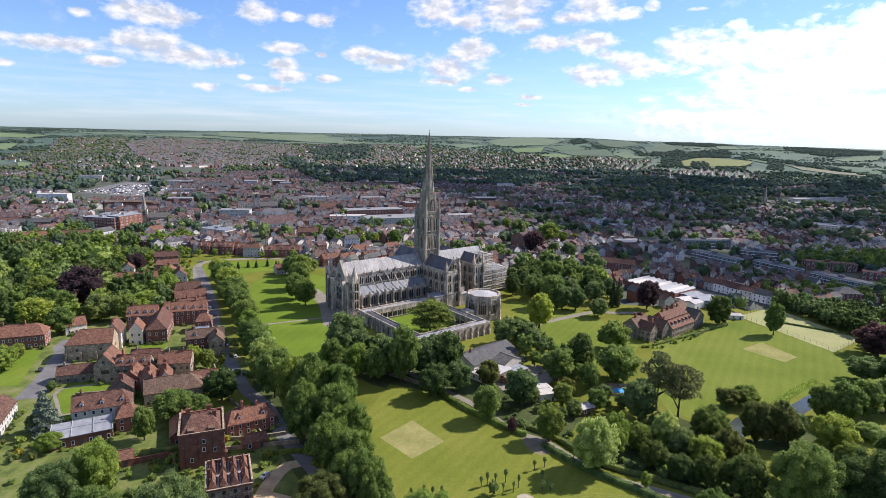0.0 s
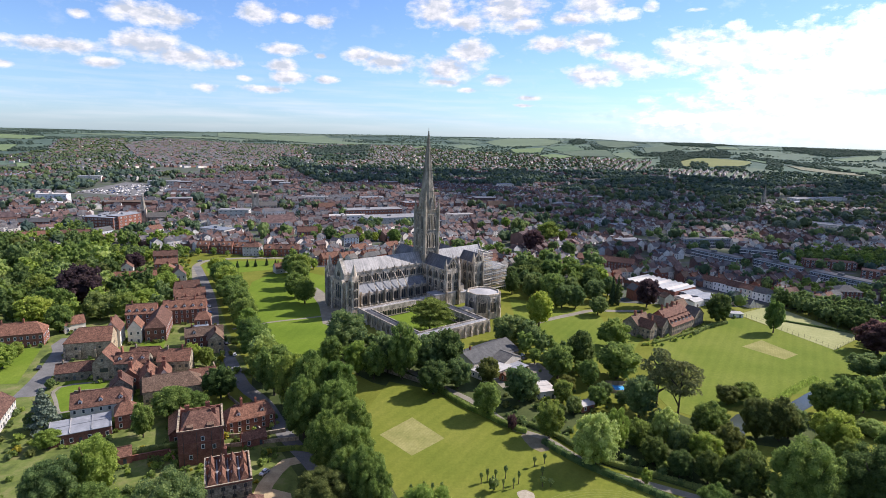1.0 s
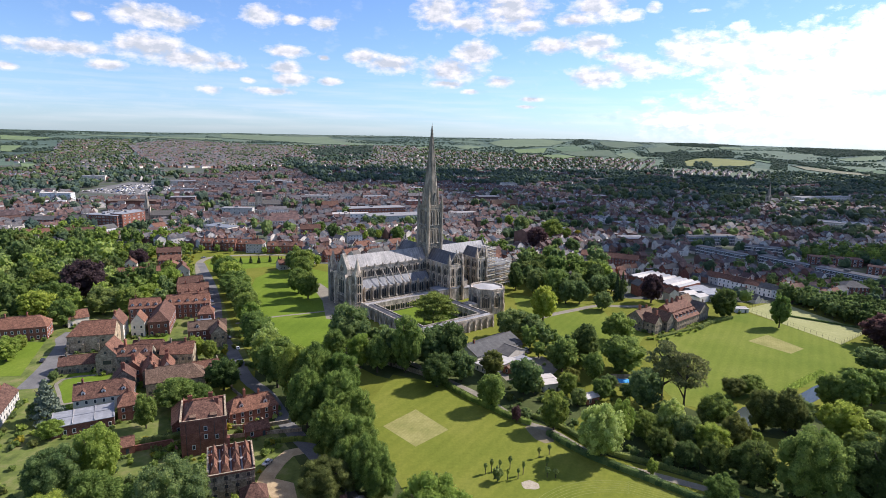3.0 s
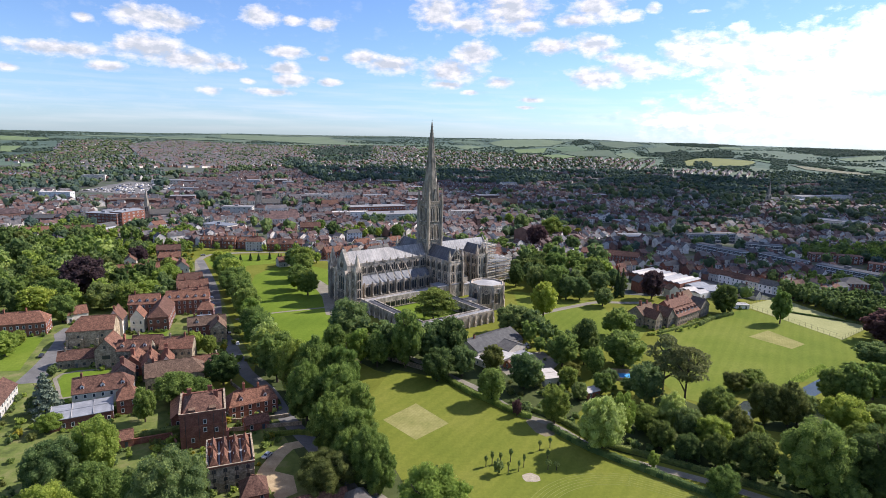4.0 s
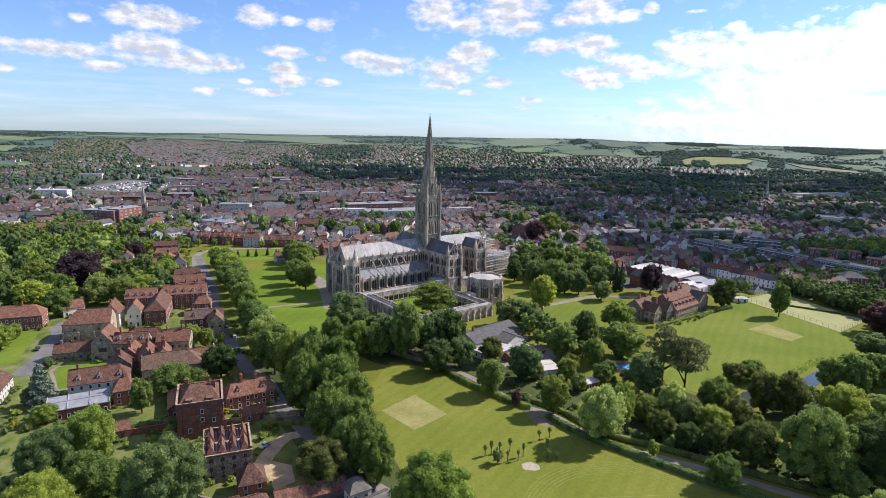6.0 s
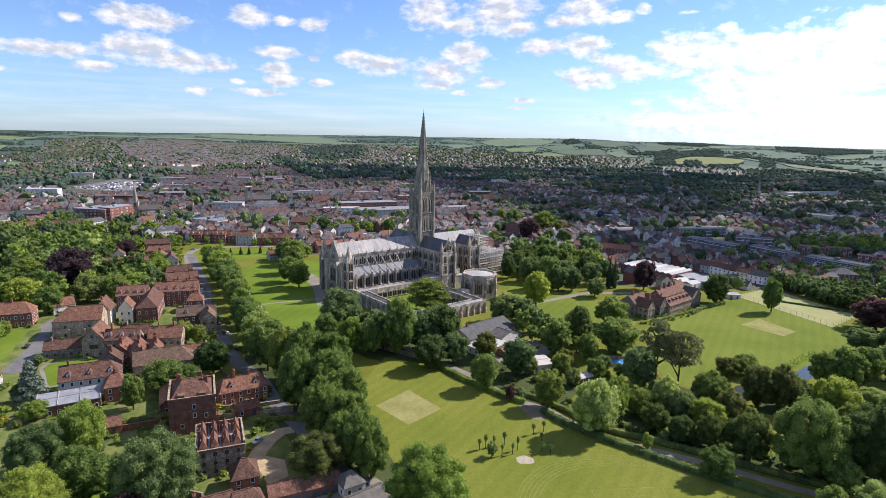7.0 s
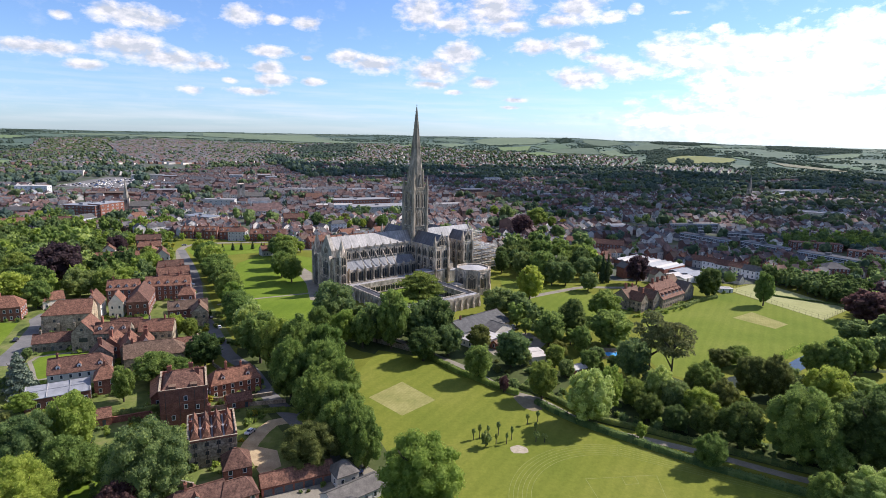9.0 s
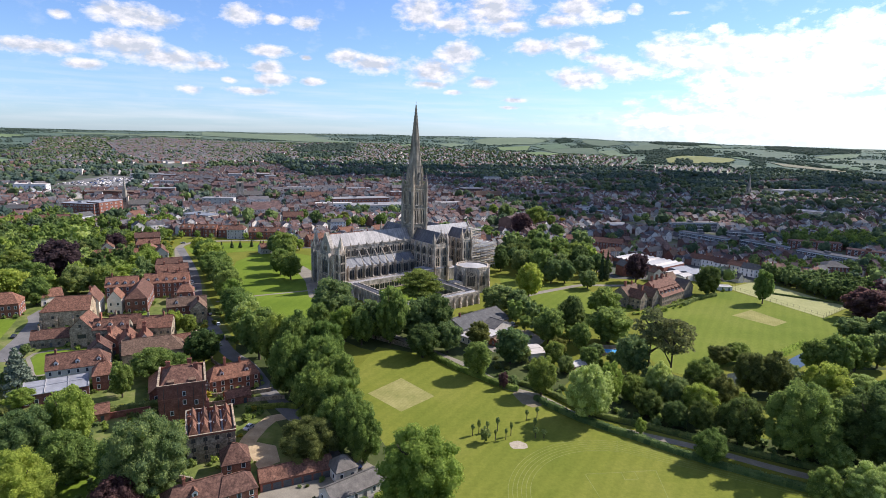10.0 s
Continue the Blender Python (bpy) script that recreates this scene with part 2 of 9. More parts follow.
# darker copy of LEAD: shade on the cross roofs is put into its colour
LEAD_Y_SHADED = surface("lead on the cross roofs, shade in the colour", [(0.3, (0.070, 0.073, 0.083)), (0.5, (0.105, 0.108, 0.118)), (0.7, (0.150, 0.152, 0.162))], 0.15, 1.2, 0.5, 0.0, grain=0.3, wave=("Y", 0.9, 0.25))
for _m in (LEAD, LEAD_Y_SHADED):
    # metal sheet takes a strong sheen from the sun
    _m.node_tree.nodes["Principled BSDF"].inputs["Specular IOR Level"].default_value = 0.3
RED_TILE = surface("clay roof tiles", [(0.3, (0.146, 0.076, 0.054)), (0.5, (0.228, 0.116, 0.080)), (0.72, (0.335, 0.178, 0.122))], 0.7, 1.7, 0.85, grain=0.8, relief=0.6)
BROWN_TILE = surface("brown lichened tiles", [(0.3, (0.130, 0.084, 0.060)), (0.5, (0.195, 0.128, 0.090)), (0.72, (0.270, 0.185, 0.132))], 0.7, 1.7, 0.9, grain=0.75, relief=0.6)
SLATE = surface("grey slate", [(0.3, (0.085, 0.082, 0.078)), (0.6, (0.14, 0.135, 0.126)), (0.8, (0.20, 0.19, 0.175))], 0.5, 3.0, 0.75, grain=0.35, relief=0.5)
BRICK = surface("red brick", [(0.25, (0.200, 0.084, 0.060)), (0.5, (0.318, 0.132, 0.090)), (0.75, (0.430, 0.198, 0.136))], 0.45, 2.2, 0.9, grain=0.5, relief=0.5)
RUBBLE = surface("flint and rubble walling", [(0.25, (0.225, 0.180, 0.125)), (0.5, (0.420, 0.350, 0.255)), (0.75, (0.640, 0.555, 0.425))], 0.45, 1.4, 0.9, grain=0.75, relief=0.8)
RENDERED = surface("pale rendered wall", [(0.25, (0.50, 0.46, 0.39)), (0.5, (0.62, 0.58, 0.50)), (0.75, (0.72, 0.69, 0.62))], 0.4, 3.0, 0.85, grain=0.15)
WHITE_PAINT = surface("white paint", [(0.3, (0.66, 0.66, 0.64)), (0.7, (0.80, 0.80, 0.78))], 0.6, 5.0, 0.5, grain=0.1, relief=0.1)
FLAT_ROOF = surface("grey flat roofing", [(0.3, (0.192, 0.204, 0.224)), (0.6, (0.264, 0.280, 0.304)), (0.8, (0.336, 0.352, 0.368))], 0.3, 2.0, 0.6, grain=0.2)
ASPHALT = surface("worn asphalt", [(0.3, (0.117, 0.113, 0.108)), (0.6, (0.181, 0.173, 0.164)), (0.8, (0.249, 0.231, 0.205))], 0.12, 1.5, 0.9, grain=0.25, vary="")
GRAVEL = surface("buff gravel", [(0.3, (0.34, 0.25, 0.145)), (0.6, (0.47, 0.36, 0.215)), (0.8, (0.57, 0.46, 0.30))], 0.3, 3.0, 0.95, grain=0.3, vary="")
PATH_STONE = surface("pale path", [(0.3, (0.185, 0.165, 0.128)), (0.6, (0.255, 0.228, 0.178)), (0.8, (0.320, 0.290, 0.232))], 0.2, 2.5, 0.95, grain=0.25, vary="")
BARK = surface("bark", [(0.3, (0.07, 0.055, 0.04)), (0.7, (0.15, 0.12, 0.09))], 1.5, 8.0, 0.95, grain=0.4, relief=0.8)
STEEL = surface("galvanised tube", [(0.3, (0.42, 0.43, 0.44)), (0.7, (0.58, 0.59, 0.60))], 1.0, 6.0, 0.45, 0.6, grain=0.15)
BOARD = surface("scaffold boards", [(0.3, (0.32, 0.25, 0.16)), (0.7, (0.50, 0.42, 0.30))], 0.6, 5.0, 0.9, grain=0.3)
# roofs of the flats, darkened to deepen the cloud shade on them
DARK_FLAT = surface("dark flat roofing, cloud shade in the tone", [(0.3, (0.10, 0.102, 0.105)), (0.7, (0.17, 0.17, 0.17))], 0.3, 2.0, 0.9, grain=0.2)
SHEETING = surface("white sheeting", [(0.3, (0.326, 0.321, 0.310)), (0.7, (0.444, 0.431, 0.410))], 0.4, 2.0, 0.6, grain=0.12)


def glass(name, colour=(0.03, 0.035, 0.04), rough=0.12):
    m, t, b = material(name)
    n = noise_fac(t, 0.8, 2)
    t.links.new(rgb(t, n, [(0.3, colour), (0.7, tuple(c * 2.0 for c in colour))]), b.inputs["Base Color"])
    b.inputs["Roughness"].default_value = rough
    return m


GLASS = glass("window glass")
TRODDEN = surface("trodden earth", [(0.3, (0.17, 0.145, 0.085)), (0.6, (0.235, 0.195, 0.125)), (0.8, (0.30, 0.25, 0.175))], 0.3, 2.5, 0.95, grain=0.3, vary="")
LEADED = glass("old leaded glass", (0.02, 0.022, 0.024), 0.3)


def lawn(name, stops, scale=0.03, stripe=None):
    m, t, b = material(name)
    big = noise_fac(t, scale, 6, 0.62)
    small = noise_fac(t, 0.7, 5, 0.7)
    col = rgb(t, big, stops)
    col = mix_colour(t, 1.0, col, rgb(t, small, [(0.3, (0.78, 0.80, 0.74)), (0.7, (1.06, 1.05, 1.0))]), "MULTIPLY")
    if stripe:
        c = t.nodes.new("ShaderNodeTexCoord")
        rot = t.nodes.new("ShaderNodeVectorRotate")
        rot.rotation_type = "Z_AXIS"
        rot.inputs["Angle"].default_value = radians(stripe[0])
        t.links.new(c.outputs["Object"], rot.inputs["Vector"])
        w = t.nodes.new("ShaderNodeTexWave")
        w.inputs["Scale"].default_value, w.inputs["Distortion"].default_value, w.inputs["Detail"].default_value = stripe[1], 1.0, 2
        t.links.new(rot.outputs[0], w.inputs["Vector"])
        col = mix_colour(t, stripe[2], col, mix_colour(t, 1.0, col, rgb(t, w.outputs["Fac"], [(0.3, (0.86, 0.90, 0.85)), (0.7, (1.1, 1.08, 1.05))]), "MULTIPLY"))
    t.links.new(col, b.inputs["Base Color"])
    b.inputs["Roughness"].default_value = 0.95
    b.inputs["Specular IOR Level"].default_value = 0.05
    bump(t, b, small, 0.6, 0.1)
    return m


GRASS = lawn("rough grass", [(0.3, (0.10, 0.115, 0.018)), (0.5, (0.145, 0.155, 0.026)), (0.7, (0.18, 0.18, 0.038))])
MOWN = lawn("mown playing field", [(0.28, (0.116, 0.143, 0.022)), (0.5, (0.152, 0.168, 0.029)), (0.72, (0.190, 0.190, 0.042))], 0.022, (30, 0.06, 0.3))
PALACE_LAWN = lawn("watered sports lawn", [(0.28, (0.104, 0.145, 0.022)), (0.5, (0.138, 0.170, 0.029)), (0.72, (0.172, 0.192, 0.042))], 0.022, (30, 0.06, 0.3))
CLOSE_LAWN = lawn("bright close lawn", [(0.28, (0.095, 0.145, 0.018)), (0.5, (0.123, 0.178, 0.022)), (0.72, (0.157, 0.200, 0.032))], 0.025, (10, 0.05, 0.2))
SQUARE = lawn("worn cricket square", [(0.28, (0.19, 0.19, 0.065)), (0.5, (0.24, 0.225, 0.085)), (0.72, (0.29, 0.265, 0.11))], 0.12, (25, 0.25, 0.25))
COURT = lawn("sanded artificial turf", [(0.3, (0.257, 0.262, 0.119)), (0.7, (0.328, 0.323, 0.162))], 0.05)
# leafy ground, its colour darkened further for the shade under trees
WOOD_FLOOR = lawn("woodland floor, tree shade in the colour", [(0.3, (0.04, 0.055, 0.02)), (0.5, (0.065, 0.08, 0.03)), (0.7, (0.09, 0.105, 0.042))], 0.06)
GARDEN = lawn("garden ground", [(0.32, (0.069, 0.090, 0.031)), (0.5, (0.127, 0.156, 0.043)), (0.68, (0.207, 0.192, 0.090))], 0.12)


def town_ground():
    m, t, b = material("streets, yards and gardens")
    n = noise_fac(t, 0.035, 6, 0.7)
    # ground colours lowered to stand in for shade between the houses
    col = rgb(t, n, [(0.40, (0.035, 0.052, 0.016)), (0.5, (0.052, 0.063, 0.029)), (0.54, (0.059, 0.059, 0.058)), (0.72, (0.098, 0.095, 0.092))])
    t.links.new(col, b.inputs["Base Color"])
    b.inputs["Roughness"].default_value = 0.95
    return m


def fields():
    m, t, b = material("fields and hedgerows with haze tint")
    c = t.nodes.new("ShaderNodeTexCoord")
    warp = t.nodes.new("ShaderNodeTexNoise")
    warp.inputs["Scale"].default_value = 0.0016
    t.links.new(c.outputs["Object"], warp.inputs["Vector"])
    add = t.nodes.new("ShaderNodeVectorMath")
    add.operation = "MULTIPLY_ADD"
    add.inputs[1].default_value = (380, 380, 0)
    t.links.new(warp.outputs["Color"], add.inputs[0])
    t.links.new(c.outputs["Object"], add.inputs[2])
    flat = t.nodes.new("ShaderNodeVectorMath")
    flat.operation = "MULTIPLY"
    flat.inputs[1].default_value = (1, 0.62, 0)
    t.links.new(add.outputs[0], flat.inputs[0])
    cell = t.nodes.new("ShaderNodeTexVoronoi")
    cell.inputs["Scale"].default_value = 0.0030
    t.links.new(flat.outputs[0], cell.inputs["Vector"])
    sep = t.nodes.new("ShaderNodeSeparateColor")
    t.links.new(cell.outputs["Color"], sep.inputs[0])
    # field greens with the blue-grey haze of the distance put in
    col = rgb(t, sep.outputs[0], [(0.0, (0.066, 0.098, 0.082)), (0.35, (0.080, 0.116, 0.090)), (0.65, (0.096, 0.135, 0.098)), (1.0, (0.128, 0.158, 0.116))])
    fine = noise_fac(t, 0.02, 5, 0.65)
    col = mix_colour(t, 1.0, col, rgb(t, fine, [(0.3, (0.78, 0.80, 0.78)), (0.7, (1.08, 1.07, 1.05))]), "MULTIPLY")
    t.links.new(col, b.inputs["Base Color"])
    b.inputs["Roughness"].default_value = 0.95
    b.inputs["Specular IOR Level"].default_value = 0.1
    return m


TOWN_GROUND, FIELDS = town_ground(), fields()
# crops and pastures of the downs, with distance haze mixed into their colours
HAZED_CROPS = {
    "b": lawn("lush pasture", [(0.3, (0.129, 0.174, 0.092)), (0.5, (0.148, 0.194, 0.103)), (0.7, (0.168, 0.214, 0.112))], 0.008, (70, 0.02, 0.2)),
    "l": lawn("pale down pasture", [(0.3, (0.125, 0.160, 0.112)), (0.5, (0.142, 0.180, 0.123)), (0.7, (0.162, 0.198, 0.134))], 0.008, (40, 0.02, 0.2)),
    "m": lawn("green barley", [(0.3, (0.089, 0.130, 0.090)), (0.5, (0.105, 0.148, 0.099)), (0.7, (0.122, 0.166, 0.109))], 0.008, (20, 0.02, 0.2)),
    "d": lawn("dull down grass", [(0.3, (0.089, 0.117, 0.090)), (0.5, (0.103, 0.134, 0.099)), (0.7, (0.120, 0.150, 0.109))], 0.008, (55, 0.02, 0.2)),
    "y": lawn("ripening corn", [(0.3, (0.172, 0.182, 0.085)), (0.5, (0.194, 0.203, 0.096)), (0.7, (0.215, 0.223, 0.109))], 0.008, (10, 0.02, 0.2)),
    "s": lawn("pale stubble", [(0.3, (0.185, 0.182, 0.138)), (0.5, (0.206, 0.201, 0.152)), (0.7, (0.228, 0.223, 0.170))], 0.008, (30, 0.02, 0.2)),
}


def leaf(name, dark, mid, light, glow=0.58):
    """Foliage: each leaf clump has its own shade, each tree a shift of its own; light passes through the leaves."""
    m, t, b = material(name)
    out = t.nodes["Material Output"]
    isl = t.nodes.new("ShaderNodeNewGeometry").outputs["Random Per Island"]
    near = [tuple(0.9 * a + 0.1 * b for a, b in zip(c, mid)) for c in (dark, light)]
    col = rgb(t, isl, [(0.0, near[0]), (0.5, mid), (1.0, near[1])])
    obj = t.nodes.new("ShaderNodeObjectInfo").outputs["Random"]
    col = mix_colour(t, 1.0, col, rgb(t, obj, [(0.0, (0.74, 0.82, 0.80)), (0.5, (1, 1, 1)), (1.0, (1.28, 1.14, 0.95))]), "MULTIPLY")
    patch = noise_fac(t, 0.35, 3)
    col = mix_colour(t, 1.0, col, rgb(t, patch, [(0.3, (0.72, 0.78, 0.74)), (0.7, (1.22, 1.17, 1.05))]), "MULTIPLY")
    t.links.new(col, b.inputs["Base Color"])
    b.inputs["Roughness"].default_value = 0.75
    b.inputs["Specular IOR Level"].default_value = 0.08
    tr = t.nodes.new("ShaderNodeBsdfTranslucent")
    t.links.new(col, tr.inputs["Color"])
    mx = t.nodes.new("ShaderNodeMixShader")
    mx.inputs[0].default_value = glow
    t.links.new(b.outputs[0], mx.inputs[1]), t.links.new(tr.outputs[0], mx.inputs[2])
    t.links.new(mx.outputs[0], out.inputs["Surface"])
    return m


LEAVES = {
    "g": leaf("broad leaves", (0.127, 0.183, 0.055), (0.215, 0.290, 0.080), (0.309, 0.382, 0.108)),
    "d": leaf("dark leaves", (0.114, 0.169, 0.080), (0.199, 0.266, 0.098), (0.292, 0.353, 0.136)),
    "a": leaf("avenue lime leaves", (0.122, 0.179, 0.048), (0.202, 0.279, 0.071), (0.296, 0.372, 0.101)),
    "l": leaf("fresh leaves", (0.208, 0.280, 0.057), (0.310, 0.390, 0.083), (0.430, 0.495, 0.123)),
    "w": leaf("pale whitebeam leaves", (0.290, 0.361, 0.112), (0.414, 0.490, 0.153), (0.577, 0.638, 0.240)),
    "p": leaf("copper beech leaves", (0.070, 0.042, 0.053), (0.114, 0.069, 0.081), (0.173, 0.107, 0.115)),
    "o": leaf("olive leaves", (0.110, 0.128, 0.042), (0.172, 0.194, 0.063), (0.238, 0.258, 0.086)),
    "b": leaf("blue spruce needles", (0.087, 0.124, 0.111), (0.127, 0.172, 0.156), (0.174, 0.227, 0.209), 0.1),
    "c": leaf("cedar needles", (0.160, 0.195, 0.048), (0.235, 0.275, 0.064), (0.305, 0.340, 0.085), 0.4),
    "n": leaf("pine needles", (0.129, 0.147, 0.067), (0.202, 0.216, 0.094), (0.280, 0.287, 0.126), 0.4),
    "s": leaf("cypress leaves", (0.040, 0.062, 0.029), (0.061, 0.089, 0.039), (0.092, 0.116, 0.053), 0.1),
    # f and h: distance haze is put into these paler, bluer leaf colours
    "f": leaf("far woodland leaves with haze tint", (0.080, 0.126, 0.112), (0.112, 0.162, 0.138), (0.150, 0.202, 0.162), 0.5),
    "h": leaf("downland leaves with haze tint", (0.148, 0.200, 0.176), (0.175, 0.230, 0.198), (0.209, 0.262, 0.218), 0.75),
    "m": leaf("hedgerow leaves", (0.075, 0.115, 0.068), (0.110, 0.158, 0.088), (0.152, 0.200, 0.105), 0.5),
    "k": leaf("deep green leaves", (0.072, 0.108, 0.040), (0.118, 0.168, 0.056), (0.172, 0.228, 0.076)),
    "y": leaf("golden shrub leaves", (0.287, 0.290, 0.041), (0.419, 0.369, 0.057), (0.551, 0.446, 0.082)),
}
WATER, _wt, _wb = material("still river water")
_wb.inputs["Base Color"].default_value, _wb.inputs["Roughness"].default_value = (0.05, 0.06, 0.055, 1), 0.08
bump(_wt, _wb, noise_fac(_wt, 0.6, 3), 0.08)
POOL_WATER, _pt, _pb = material("pool water")
_pt.links.new(rgb(_pt, noise_fac(_pt, 0.5, 2), [(0.3, (0.06, 0.30, 0.62)), (0.7, (0.12, 0.42, 0.75))]), _pb.inputs["Base Color"])
_pb.inputs["Roughness"].default_value = 0.08

# ---- building helpers ----
class Builder:
    """Collects corners and faces, with a material slot for each face, and turns them into one mesh."""

    def __init__(self):
        self.v, self.f, self.k = [], [], []

    def poly(self, pts, k=0):
        n = len(self.v)
        self.v.extend(tuple(p) for p in pts)
        self.f.append(tuple(range(n, n + len(pts))))
        self.k.append(k)

    def mesh_of(self, verts, faces, k=0):
        n = len(self.v)
        self.v.extend(tuple(p) for p in verts)
        self.f.extend(tuple(n + i for i in f) for f in faces)
        self.k.extend([k] * len(faces))

    def box(self, x0, y0, z0, x1, y1, z1, k=0, m=None):
        p = [(x0, y0, z0), (x1, y0, z0), (x1, y1, z0), (x0, y1, z0), (x0, y0, z1), (x1, y0, z1), (x1, y1, z1), (x0, y1, z1)]
        if m is not None:
            p = [m @ Vector(q) for q in p]
        self.mesh_of(p, [(0, 3, 2, 1), (4, 5, 6, 7), (0, 1, 5, 4), (1, 2, 6, 5), (2, 3, 7, 6), (3, 0, 4, 7)], k)

    def prism(self, profile, a, b, axis="x", k=0, m=None):
        """A closed profile of (across, up) pairs drawn out from a to b along the axis."""
        n = len(profile)
        if axis == "x":
            p = [(a, u, w) for u, w in profile] + [(b, u, w) for u, w in profile]
        else:
            p = [(u, a, w) for u, w in profile] + [(u, b, w) for u, w in profile]
        if m is not None:
            p = [m @ Vector(q) for q in p]
        f = [tuple(range(n - 1, -1, -1)), tuple(range(n, 2 * n))]
        f += [(i, (i + 1) % n, n + (i + 1) % n, n + i) for i in range(n)]
        self.mesh_of(p, f, k)

    def cone(self, x, y, z0, z1, r0, r1, n=8, k=0, turn=0.0, cap=True):
        a = [turn + 2 * math.pi * i / n for i in range(n)]
        p = [(x + r0 * math.cos(t), y + r0 * math.sin(t), z0) for t in a]
        if r1 < 1e-4:
            p.append((x, y, z1))
            f = [(i, (i + 1) % n, n) for i in range(n)]
        else:
            p += [(x + r1 * math.cos(t), y + r1 * math.sin(t), z1) for t in a]
            f = [(i, (i + 1) % n, n + (i + 1) % n, n + i) for i in range(n)]
            if cap:
                f.append(tuple(range(n, 2 * n)))
        if cap:
            f.append(tuple(range(n - 1, -1, -1)))
        self.mesh_of(p, f, k)

    def tube(self, a, b, r0, r1, n=5, k=0):
        a, b = Vector(a), Vector(b)
        q = (b - a).to_track_quat("Z", "Y")
        ring = [Vector((math.cos(2 * math.pi * i / n), math.sin(2 * math.pi * i / n), 0)) for i in range(n)]
        p = [a + q @ (c * r0) for c in ring] + [b + q @ (c * r1) for c in ring]
        f = [(i, (i + 1) % n, n + (i + 1) % n, n + i) for i in range(n)] + [tuple(range(n, 2 * n)), tuple(range(n - 1, -1, -1))]
        self.mesh_of(p, f, k)

    def done(self, name, *mats):
        me = bpy.data.meshes.new(name)
        me.from_pydata(self.v, [], self.f)
        for m in mats:
            me.materials.append(m)
        if len(mats) > 1:
            me.polygons.foreach_set("material_index", self.k)
        me.update()
        return me


def part(name, mesh, parent, m=None, label=""):
    ob = new(name, mesh)
    ob.parent = parent
    if m is not None:
        ob.matrix_basis = m
    return tagged(ob, label)


def thing(name, label, category, m=None, group="", kind=""):
    ob = new(name)
    ob.empty_display_size = 0.5
    if m is not None:
        ob.matrix_basis = m
    return tagged(ob, label, category, group, kind)


def solid(name, mesh, label, category, m=None, group="", kind=""):
    ob = new(name, mesh)
    if m is not None:
        ob.matrix_basis = m
    return tagged(ob, label, category, group, kind)


def facing(x, y, z, deg):
    """A pose on a wall whose outward side looks along deg (0 is +x, 90 is +y); local -y points out of the wall."""
    return pose(x, y, z, 0, 0, deg + 90)


def smooth(a, b, v):
    t = min(1.0, max(0.0, (v - a) / (b - a)))
    return t * t * (3 - 2 * t)


CREST = ((-4700, 64), (-3000, 72), (-1500, 90), (-400, 100), (300, 104), (950, 114), (1500, 104), (3000, 95), (4700, 92))


def crest(x):
    """Height of the skyline of the downs, from west to east."""
    for (x0, z0), (x1, z1) in zip(CREST, CREST[1:]):
        if x <= x1:
            return z0 + (z1 - z0) * smooth(x0, x1, x)
    return CREST[-1][1]


def land(x, y):
    """Height of the land: the flat valley, then chalk downs behind the town."""
    s = smooth(1450, 4650, y)
    if s <= 0:
        return 0.0
    n = noise.noise(Vector((x / 1100 + 3.1, y / 700 + 1.7, 0.3)))
    n2 = noise.noise(Vector((x / 420, y / 380, 4.0)))
    return s * (crest(x * 4700 / max(y, 1500)) + 3 * n2) + 24 * n * s * (1 - smooth(3300, 4500, y))


# ---- ground ----
def in_poly(x, y, poly):
    inside = False
    j = len(poly) - 1
    for i in range(len(poly)):
        (xi, yi), (xj, yj) = poly[i], poly[j]
        if (yi > y) != (yj > y) and x < (xj - xi) * (y - yi) / (yj - yi) + xi:
            inside = not inside
        j = i
    return inside


# the outline of the cathedral close and its meadows, inside which no streets run
CLOSE = [(-700, -600), (-640, 420), (-420, 540), (-255, 556), (-168, 560), (-130, 500), (-40, 520), (60, 500),
         (110, 470), (150, 415), (205, 405), (250, 430), (285, 400), (330, 360), (600, 250), (900, -600)]


def build_ground():
    xs = [-4700 + 100 * i for i in range(37)] + [-1000 + 40 * i for i in range(1, 51)] + [1000 + 100 * i for i in range(1, 38)]
    ys = [-1500 + 100 * i for i in range(13)] + [-300 + 40 * i for i in range(1, 58)] + [1980 + 73 * i for i in range(1, 41)]
    verts = [(x, y, land(x, y)) for y in ys for x in xs]
    nx = len(xs)
    faces, slots = [], []
    for j in range(len(ys) - 1):
        for i in range(nx - 1):
            faces.append((j * nx + i, j * nx + i + 1, (j + 1) * nx + i + 1, (j + 1) * nx + i))
            cx, cy = (xs[i] + xs[i + 1]) / 2, (ys[j] + ys[j + 1]) / 2
            if in_poly(cx, cy, CLOSE):
                slots.append(0)
            else:
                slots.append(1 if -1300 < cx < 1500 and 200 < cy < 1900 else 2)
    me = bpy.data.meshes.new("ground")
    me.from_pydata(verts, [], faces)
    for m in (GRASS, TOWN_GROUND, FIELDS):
        me.materials.append(m)
    me.polygons.foreach_set("material_index", slots)
    me.polygons.foreach_set("use_smooth", [True] * len(faces))
    tagged(new("ground", me), "valley meadows, town streets and rolling green downs", "ground", kind="structure")


build_ground()


